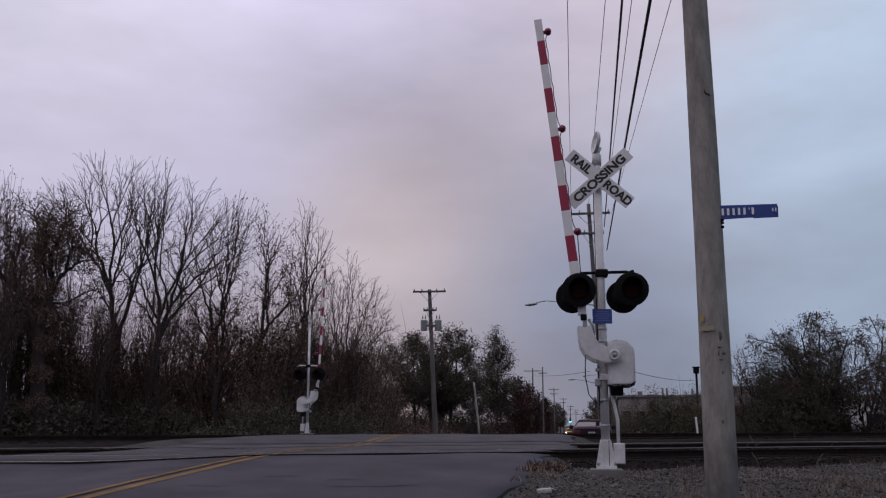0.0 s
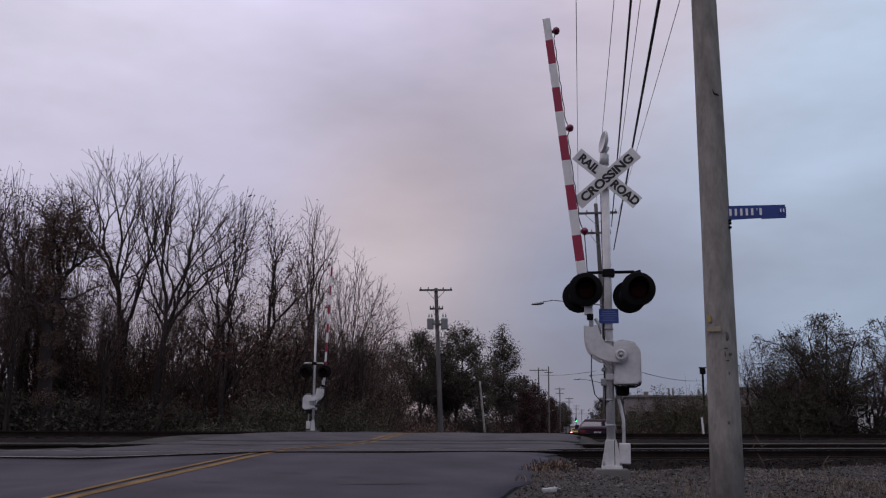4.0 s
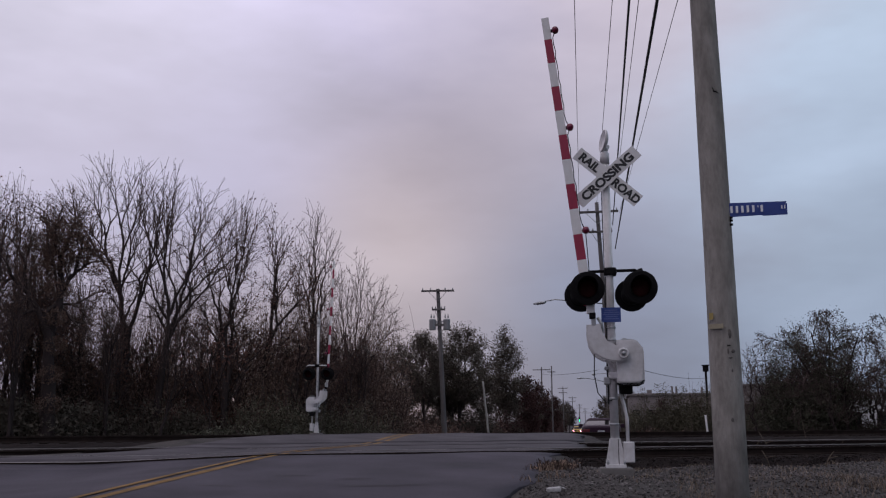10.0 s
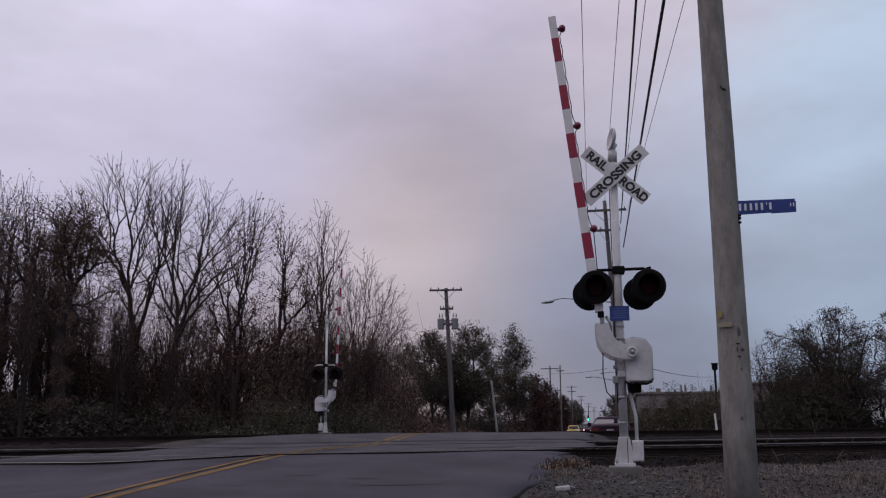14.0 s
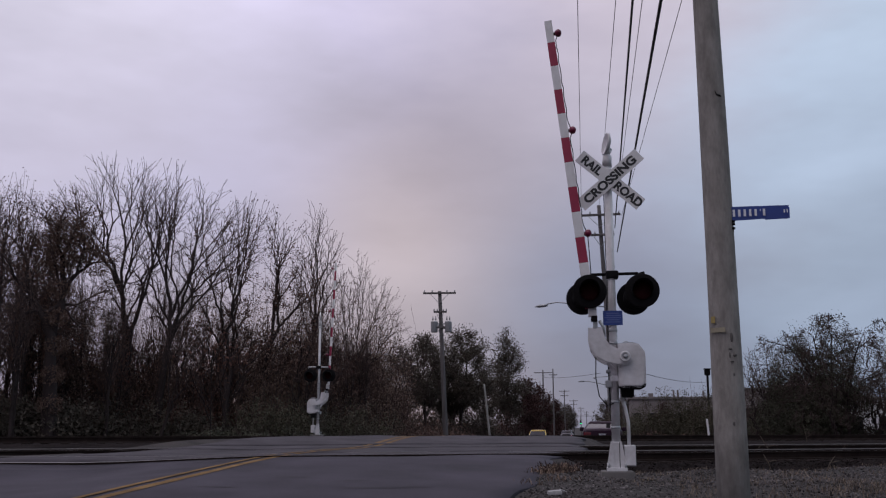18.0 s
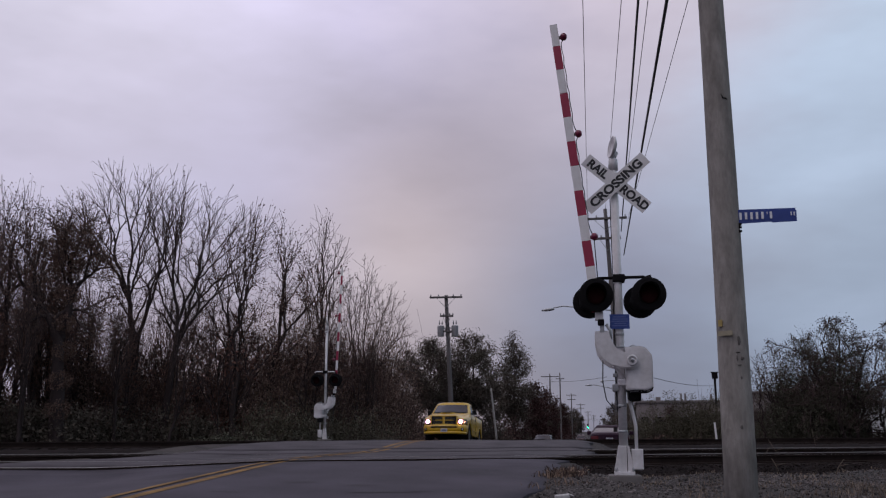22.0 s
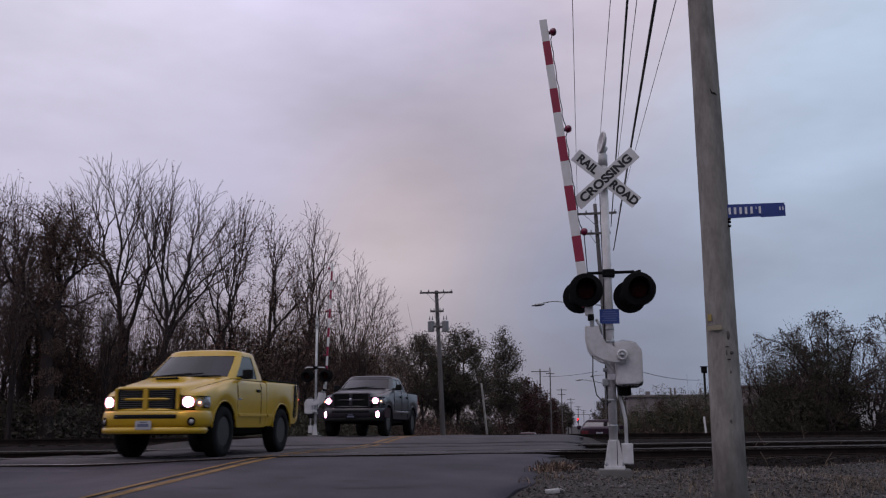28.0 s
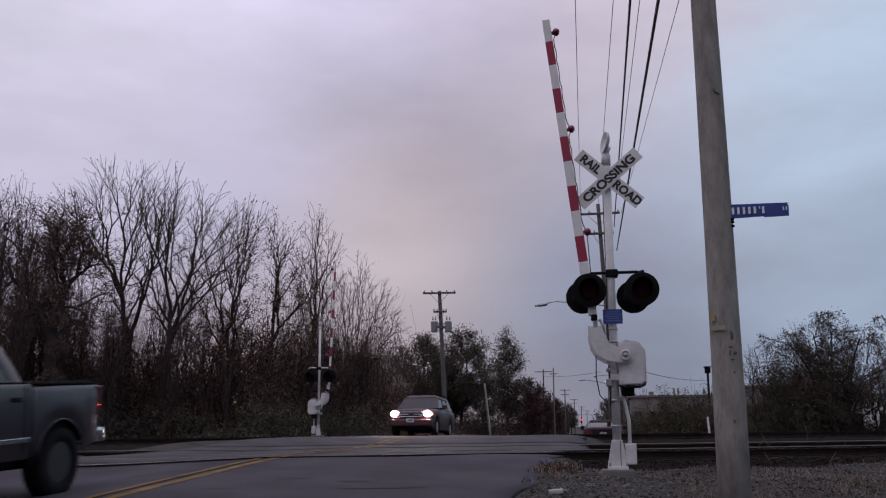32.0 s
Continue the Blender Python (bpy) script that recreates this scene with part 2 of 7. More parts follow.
def lone(name, verts, faces, mat, parent=None, smooth=False, slots=None):
    """A mesh from generated arrays."""
    data = bpy.data.meshes.new(name)
    data.from_pydata(verts if isinstance(verts, list) else verts.tolist(), [], faces if isinstance(faces, list) else faces.tolist())
    for m in (mat if isinstance(mat, (list, tuple)) else [mat]):
        data.materials.append(m)
    if slots is not None:
        data.polygons.foreach_set("material_index", slots)
    if smooth:
        data.polygons.foreach_set("use_smooth", [True] * len(data.polygons))
    ob = new(name, data)
    if parent:
        ob.parent = parent
    return ob


def empty(name, m=None):
    ob = new(name)
    ob.empty_display_size = 0.2
    if m is not None:
        ob.matrix_world = m
    return ob


def box(sx, sy, sz, at=(0, 0, 0), bevel=0.0, bm=None, turn=None):
    bm = bm or bmesh.new()
    m = Matrix.Translation(at) @ (turn or Matrix()) @ Matrix.Diagonal((sx, sy, sz, 1))
    made = bmesh.ops.create_cube(bm, size=1, matrix=m)
    if bevel:
        es = {e for v in made["verts"] for e in v.link_edges}
        bmesh.ops.bevel(bm, geom=list(es), offset=bevel, segments=2, affect="EDGES", profile=0.6)
    return bm


def tube(points, radii, sides=10, bm=None, caps=True):
    """A round bar along a line of points."""
    bm = bm or bmesh.new()
    pts = [Vector(p) for p in points]
    if isinstance(radii, (int, float)):
        radii = [radii] * len(pts)
    rings, side = [], None
    for i, p in enumerate(pts):
        way = (pts[min(i + 1, len(pts) - 1)] - pts[max(i - 1, 0)]).normalized()
        if side is None:
            side = way.orthogonal().normalized()
        side = (side - way * side.dot(way)).normalized()
        up = way.cross(side)
        rings.append([bm.verts.new(p + radii[i] * (math.cos(a) * side + math.sin(a) * up)) for a in (2 * math.pi * k / sides for k in range(sides))])
    for a, b in zip(rings, rings[1:]):
        for k in range(sides):
            bm.faces.new((a[k], a[(k + 1) % sides], b[(k + 1) % sides], b[k])).smooth = True
    if caps:
        bm.faces.new(rings[0][::-1])
        bm.faces.new(rings[-1])
    return bm


def lathe(profile, m=None, sides=24, bm=None):
    """A turned shape: profile of (radius, height) round the z axis."""
    bm = bm or bmesh.new()
    m = m or Matrix()
    rings = [[bm.verts.new(m @ Vector((r * math.cos(2 * math.pi * k / sides), r * math.sin(2 * math.pi * k / sides), z))) for k in range(sides)] for r, z in profile]
    for a, b in zip(rings, rings[1:]):
        for k in range(sides):
            bm.faces.new((a[k], a[(k + 1) % sides], b[(k + 1) % sides], b[k])).smooth = True
    if profile[0][0] > 0:
        bm.faces.new(rings[0][::-1])
    if profile[-1][0] > 0:
        bm.faces.new(rings[-1])
    return bm


def plate(outline, thick, m=None, bm=None, bevel=0.0):
    """A flat outline (x, z) given thickness along y."""
    bm = bm or bmesh.new()
    m = m or Matrix()
    a = [bm.verts.new(m @ Vector((x, -thick / 2, z))) for x, z in outline]
    b = [bm.verts.new(m @ Vector((x, thick / 2, z))) for x, z in outline]
    fa, fb = bm.faces.new(a), bm.faces.new(b[::-1])
    k = len(a)
    for i in range(k):
        bm.faces.new((a[(i + 1) % k], a[i], b[i], b[(i + 1) % k]))
    if bevel:
        bmesh.ops.bevel(bm, geom=list(fa.edges) + list(fb.edges), offset=bevel, segments=2, affect="EDGES")
    return bm


def lettering(text, size, mat, parent, m, label="", squeeze=1.0, bold=0.010):
    """Raised letters of the built-in font, standing in the x-z plane and read from -y."""
    cu = bpy.data.curves.new("lettering", "FONT")
    cu.body, cu.size, cu.extrude, cu.align_x, cu.align_y = text, size, 0.002, "CENTER", "CENTER"
    cu.offset = bold * size / 0.2
    t = bpy.data.objects.new("lettering", cu)
    data = bpy.data.meshes.new_from_object(t)
    bpy.data.objects.remove(t)
    data.materials.clear()
    data.materials.append(mat)
    data.transform(m @ pose(0, 0, 0, 90) @ Matrix.Diagonal((squeeze, 1, 1, 1)))
    ob = new("lettering", data)
    ob.parent = parent
    if label:
        ob["label"] = label
    return ob


TURN = {"front": pose(0, 0, 0, 90), "back": pose(0, 0, 0, -90)}

# ---- the lie of the land ----
SKEW = radians(29)
ALONG, OVER = Vector((math.cos(SKEW), math.sin(SKEW))), Vector((-math.sin(SKEW), math.cos(SKEW)))
PROFILE_Y = (-60, -30, 0, 10.6, 16, 19, 23, 27.5, 36, 40, 44, 48, 52, 60, 75, 100, 150, 185, 192, 209, 215, 230, 262, 400, 3000)
PROFILE_Z = (-0.5, -0.35, 0.12, 0.66, 0.95, 0.97, 0.955, 1.17, 1.12, 0.98, 0.72, 0.36, 0.02, -0.5, -0.85, -1.05, -1.2, -1.38, -1.08, -1.10, -1.55, -1.75, -2.35, -4.2, -4.2)
ROAD_L, ROAD_R, ROAD_MID = -11.3, -1.25, -6.15


def smooth_step(a, b, v):
    k = np.clip((np.asarray(v, float) - a) / (b - a), 0, 1)
    return k * k * (3 - 2 * k)


def profile(y):
    y = np.asarray(y, float)
    return sum(np.interp(y + d, PROFILE_Y, PROFILE_Z) for d in (-1.2, -0.6, 0, 0.6, 1.2)) / 5


def over(x, y):
    """Metres from the camera's spot square to the tracks."""
    return OVER.x * np.asarray(x, float) + OVER.y * np.asarray(y, float)


def dip(x, y):
    """The far lane falls away a little on the near side of the first tracks."""
    skewed = (over(x, y) + OVER.x * 6.0) / OVER.y
    near = 0.080 * np.clip(ROAD_MID - x, 0, 2.6) * (1 - smooth_step(15.0, 16.9, skewed)) * smooth_step(0, 9, skewed)
    return near + (0.018 * np.clip(ROAD_MID - x, 0, 2.2) - 0.015 * np.clip(ROAD_MID - x - 2.6, 0, 2.59)) * (1 - smooth_step(19.5, 26, skewed)) * smooth_step(11, 17.5, skewed)


def road_z(x, y):
    """The road's height: a hump that lies along the skewed tracks."""
    x, y = np.asarray(x, float), np.asarray(y, float)
    skewed = (over(x, y) + OVER.x * 6.0) / OVER.y
    k = smooth_step(29, 38, y)
    return profile(skewed) * (1 - k) + profile(y) * k - dip(x, y)


def ground_z(x, y):
    x, y = np.asarray(x, float), np.asarray(y, float)
    aside = np.maximum(np.maximum(ROAD_L - x, x - ROAD_R), 0)
    near = np.clip(x, ROAD_L - 25, ROAD_R + 25)
    inside = np.where(aside > 0, 0.05, 0.16)
    drop = inside + 0.22 * smooth_step(0.3, 6, aside) * smooth_step(30, 44, y) + 0.06 * smooth_step(0, 1.5, aside)
    rough = 0.03 * np.sin(x * 1.7 + 0.6 * y) + 0.025 * np.sin(x * 0.63 - 1.31 * y + 1)
    s = over(x, y)
    drop = drop + 0.24 * smooth_step(14.7, 16.0, s) * (1 - smooth_step(33.5, 35.5, s)) * smooth_step(0.2, 1.0, aside)
    mound = 0.07 * np.exp(-((x - 0.1) ** 2 + (y - 15.25) ** 2) / 1.2)
    return road_z(near, y) + mound - drop + rough * smooth_step(0.1, 1, aside)


# ground: one sheet out to the horizon
gx = np.concatenate([-np.geomspace(1500, 45, 14), np.arange(-42, -13, 1.5), np.arange(-12, 14, 0.4), np.arange(14.5, 45, 1.5), np.geomspace(46, 1500, 14)])
gy = np.concatenate([-np.geomspace(600, 12, 10), np.arange(-10, 8, 1.5), np.arange(8, 34, 0.35), np.arange(34, 80, 1.2), np.geomspace(82, 2500, 26)])
X, Y = np.meshgrid(gx, gy)
V = np.stack([X, Y, ground_z(X, Y)], -1).reshape(-1, 3)
W = len(gx)
idx = (np.arange(len(gy) - 1)[:, None] * W + np.arange(W - 1)[None]).ravel()
ground = lone("ground", V, np.stack([idx, idx + 1, idx + W + 1, idx + W], 1), SOIL, smooth=True)
tagged(ground, "dark cinder soil and thin weedy ground beside the tracks", "ground", kind="structure")

# road: slabs of asphalt between the rails, with open flangeways
RAILS = (17.15, 18.65, 22.5, 24.0, 31.0, 32.5)
road = empty("road")
tagged(road, "worn grey two-lane asphalt road humped over the tracks", "road", kind="structure")
cuts = [-60.0] + [c for s in RAILS for c in (s - 0.041 - (0.022 if s in RAILS[1::2] else 0), s + 0.041 + (0.022 if s in RAILS[0::2] else 0))] + [900.0]
rng = np.random.default_rng(4)


def edge_x(side, y):
    wob = 0.10 * np.sin(y * 0.9) + 0.07 * np.sin(y * 2.3 + 1) + 0.05 * np.sin(y * 5.1)
    wide = 0.5 * np.exp(-((y - 24) / 6.0) ** 2) - 1.2 * float(smooth_step(55, 80, y))
    if side > 0:
        return ROAD_R + wob + wide
    return float(np.interp(y, (8, 12, 14, 17, 20, 22, 25, 29, 34, 55, 80), (-10.6, -10.8, -10.8, -10.45, -10.6, -10.2, -10.45, -11.1, -11.3, -11.3, -10.1))) - 0.3 * wob


for s0, s1 in zip(cuts[0::2], cuts[1::2]):
    if s1 - s0 > 100:
        ss = np.concatenate([np.linspace(s0, 5, 20), np.arange(5.4, s1, 0.4), [s1]]) if s0 < 0 else np.concatenate([np.arange(s0, 60, 0.5), np.geomspace(60, s1, 40)])
    else:
        ss = np.linspace(s0, s1, max(2, int((s1 - s0) / 0.35) + 1))
    k = np.linspace(0, 1, 27)
    rows = []
    for s in ss:
        # the cut line runs along the track inside the hump and square across further off
        yc = (s - OVER.x * ROAD_MID) / OVER.y
        bend = math.tan(SKEW) * float(1 - smooth_step(34, 60, yc)) * float(smooth_step(-40, 4, yc))
        xl, xr = edge_x(-1, yc - 5 * bend), edge_x(1, yc + 5 * bend)
        x = xl + (xr - xl) * k
        y = yc + (x - ROAD_MID) * bend
        z = road_z(x, y) + 0.012 * np.sin(x * 1.9 + y * 0.35) * np.sin(y * 0.4) - 0.03 * (np.abs(2 * k - 1) > 0.99)
        rows.append(np.stack([x, y, z], 1))
    top = np.concatenate(rows)
    n, w = len(rows), len(k)
    base = top.copy()
    base[:, 2] -= 0.13
    q = (np.arange(n - 1)[:, None] * w + np.arange(w - 1)[None]).ravel()
    faces = np.stack([q, q + 1, q + w + 1, q + w], 1).tolist()
    rim = list(range(w)) + [i * w + w - 1 for i in range(1, n)] + list(range(n * w - 2, (n - 1) * w - 1, -1)) + [i * w for i in range(n - 2, 0, -1)]
    t = n * w
    faces += [[rim[(i + 1) % len(rim)], rim[i], rim[i] + t, rim[(i + 1) % len(rim)] + t] for i in range(len(rim))]
    slab = lone("asphalt_slab", np.concatenate([top, base]), faces, OLD_ASPHALT if 17 < s0 < 25 else ASPHALT, road)
    for p in slab.data.polygons[: (n - 1) * (w - 1)]:
        p.use_smooth = True


def road_strip(name, xa, xb, y0, y1, mat, lift=0.004, steps=None, jag=0.0, parent=None):
    """A thin coat on the road."""
    ys = np.linspace(y0, y1, steps or max(3, int((y1 - y0) / 0.25)))
    vs, fs = [], []
    for y in ys:
        for x in (xa, (xa + xb) / 2, xb):
            xx = x + rng.uniform(-jag, jag)
            vs.append((xx, y, float(road_z(xx, y)) + 0.012 * math.sin(xx * 1.9 + y * 0.35) * math.sin(y * 0.4) + lift))
    for i in range(len(ys) - 1):
        for j in (0, 1):
            a = i * 3 + j
            fs.append((a, a + 1, a + 4, a + 3))
    return lone(name, vs, fs, mat, parent or road)


for dx in (-0.15, 0.12):
    for y0, y1 in ((2, 16.95), (17.35, 18.45), (18.85, 22.9), (23.2, 24.1), (24.6, 31.8), (32.2, 33.5), (34.0, 60), (60, 120)):
        road_strip("yellow_line", ROAD_MID + dx, ROAD_MID + dx + 0.13, y0, y1, YELLOW_LINE, 0.006, jag=0.008)

# railway tracks
TRACK_Z = (0.965, 0.955, 1.14)


def track_point(s, u, z):
    return (OVER.x * s + ALONG.x * u, OVER.y * s + ALONG.y * u, z)


RAIL_SHAPE = [(-0.036, 0), (-0.036, -0.017), (-0.036, -0.032), (-0.010, -0.045), (-0.009, -0.135), (-0.068, -0.150), (-0.068, -0.165),
              (0.068, -0.165), (0.068, -0.150), (0.009, -0.135), (0.010, -0.045), (0.036, -0.032), (0.036, 0), (0.020, 0.0006), (-0.020, 0.0006)]
tie_mesh = None
for n in range(3):
    track = empty(f"railway_track_{n + 1}")
    tagged(track, "railway track with worn steel rails on dark timber ties" if n < 2 else "rusty disused-looking railway track on a low ballast bank", "railway track", kind="structure")
    for s in RAILS[2 * n: 2 * n + 2]:
        inner = s == RAILS[2 * n + 1]
        vs, fs, mats = [], [], []
        us = np.concatenate([np.linspace(-140, -16, 40), np.arange(-15, 16, 0.6), np.linspace(16, 260, 90)])
        for u in us:
            for d, z in RAIL_SHAPE:
                x, y, _ = track_point(s + d, u, 0)
                vs.append((x, y, TRACK_Z[n] + z - (float(dip(x, y)) if x > ROAD_L - 0.5 else 0.0)))
        w = len(RAIL_SHAPE)
        for i in range(len(us) - 1):
            for j in range(w):
                fs.append((i * w + j, i * w + (j + 1) % w, (i + 1) * w + (j + 1) % w, (i + 1) * w + j))
                mats.append(1 if n < 2 and (j == w - 2 or (inner and j in (0, w - 1))) else 0)
        lone("rail", vs, fs, [RAIL_RUST, RAIL_HEAD], track, slots=mats)
    # ballast bed
    vs, fs = [], []
    us = np.concatenate([np.arange(-110, -14, 2.0), np.arange(-14, 34, 0.5), np.arange(34, 200, 3.0)])
    ds = np.linspace(-2.0 - 0.9 * n, 2.9 + (n == 1), 26)
    mid = (RAILS[2 * n] + RAILS[2 * n + 1]) / 2
    for u in us:
        for d in ds:
            x, y, _ = track_point(mid + d, u, 0)
            inside = ROAD_L - 0.5 < x < ROAD_R + 0.4
            z = TRACK_Z[n] - 0.20 - (0.5 if n == 0 and d < 0 else 0.06) * max(abs(d) - 1.5, 0) ** 1.2 + rng.uniform(-0.02, 0.02)
            vs.append((x, y, z - (0.12 if inside else 0)))
    w = len(ds)
    q = (np.arange(len(us) - 1)[:, None] * w + np.arange(w - 1)[None]).ravel()
    lone("ballast_bed", vs, np.stack([q, q + w, q + w + 1, q + 1], 1), BALLAST, track)
    # ties
    if tie_mesh is None:
        bm = box(0.22, 2.6, 0.17, bevel=0.012)
        tie_mesh = bpy.data.meshes.new("tie")
        bm.to_mesh(tie_mesh)
        bm.free()
        tie_mesh.materials.append(TIE)
    count = 0
    for i in range(-70, 110):
        u = i * 0.52 + rng.uniform(-0.02, 0.02)
        x, y, _ = track_point(mid, u, 0)
        if ROAD_L - 1.2 < x < ROAD_R + 1.2:
            continue
        tie = new("tie", tie_mesh)
        tie.parent = track
        tie.matrix_local = Matrix.Translation((x, y, TRACK_Z[n] - 0.165 - 0.088 + rng.uniform(-0.006, 0.006))) @ pose(0, 0, 0, 0, 0, 29 + rng.uniform(-1, 1))

# ---- crossing signals ----
NOTE_TEXT = material("faded_notice_text", (0.14, 0.19, 0.42), 0.6, vary=0.2, bump=0)
DULL = material("dull_sign_back", (0.075, 0.066, 0.062), 0.8, vary=0.2)


def signal_light(parent, at, facing):
    """One flashing-light unit: background disc, hood, lens and housing."""
    m = Matrix.Translation(at) @ (Matrix() if facing == "front" else pose(0, 0, 0, 0, 0, 180))
    t = m @ TURN["front"]
    unit = part("signal_light", lathe([(0.0, -0.004), (0.245, -0.004), (0.27, 0.0), (0.27, 0.012), (0.245, 0.016), (0.16, 0.016)], t, 32), BLACK, parent,
                "round black background of a flashing light")
    part("lens", lathe([(0.150, 0.030), (0.135, 0.045), (0.09, 0.060), (0.0, 0.066)], t, 24), RED_LENS, unit, "unlit dark red lens")
    bm = bmesh.new()
    ring = []
    for k in range(23):
        a = radians(-35 + 250 * k / 22)
        c, s = 0.165 * math.cos(a), 0.165 * math.sin(a)
        reach = 0.30 * (0.35 + 0.65 * max(0.0, math.sin(a)) ** 0.6) if math.sin(a) > 0 else 0.105
        ring.append([bm.verts.new(m @ Vector((c * g, -y, s * g))) for g, y in ((1, 0.014), (1, 0.014 + reach), (0.94, 0.014 + reach), (0.94, 0.014))])
    for a, b in zip(ring, ring[1:]):
        for k in range(3):
            bm.faces.new((a[k], a[k + 1], b[k + 1], b[k])).smooth = True
    part("hood", bm, BLACK, unit)
    part("housing", lathe([(0.17, -0.005), (0.165, -0.10), (0.10, -0.16), (0.0, -0.17)], t, 20), BLACK, unit)
    return unit


def gate_arm(parent, lean, foot, length, slim=1.0):
    """The striped arm standing on its clamp, leaning out over the road."""
    arm = new("gate_arm", bpy.data.meshes.new("gate_arm"))
    arm.parent = parent
    arm["label"] = "raised red and white striped crossing gate arm"
    arm.matrix_local = Matrix.Translation(foot) @ pose(0, 0, 0, 0, -lean, 0)
    step, z = 0.422, 0.0
    cutsz = [length]
    while cutsz[-1] > 0.02:
        cutsz.append(max(cutsz[-1] - (0.395 if len(cutsz) == 1 else step), 0.0))
    for i, (zt, zb) in enumerate(zip(cutsz, cutsz[1:])):
        w = 0.125 + 0.03 * (1 - (zt + zb) / 2 / length)
        part("stripe", box(w * slim, 0.045, zt - zb, (0, 0, (zt + zb) / 2), 0.006), RED if i % 2 else WHITE, arm)
    wire = []
    for f in (0.95, 0.60, 0.245):
        z = f * length
        lamp = part("arm_lamp", lathe([(0.0, -0.075), (0.04, -0.07), (0.058, -0.03), (0.058, 0.03), (0.04, 0.07), (0.0, 0.075)], Matrix.Translation((0.138, -0.01, z)) @ TURN["front"], 16), ARM_LAMP, arm, "unlit red gate lamp")
        part("lamp_bracket", box(0.09, 0.03, 0.05, (0.085, 0, z), 0.004), BLACK, lamp)
    for z0, z1 in ((0.245, 0.60), (0.60, 0.95)):
        pts = [(0.084 + 0.009 * math.sin(k * 2.4) + (0.05 if k in (0, 14) else 0.0), -0.01, (z0 + (z1 - z0) * k / 14) * length - 0.03 * (k == 0)) for k in range(15)]
        part("lamp_cable", tube(pts, 0.008, 5), CABLE, arm)
    pts = [(0.13 - 0.07 * k / 8, -0.01 - 0.02 * math.sin(k), (0.245 - 0.235 * k / 8) * length) for k in range(9)]
    part("lamp_cable", tube(pts, 0.008, 5), CABLE, arm)
    return arm


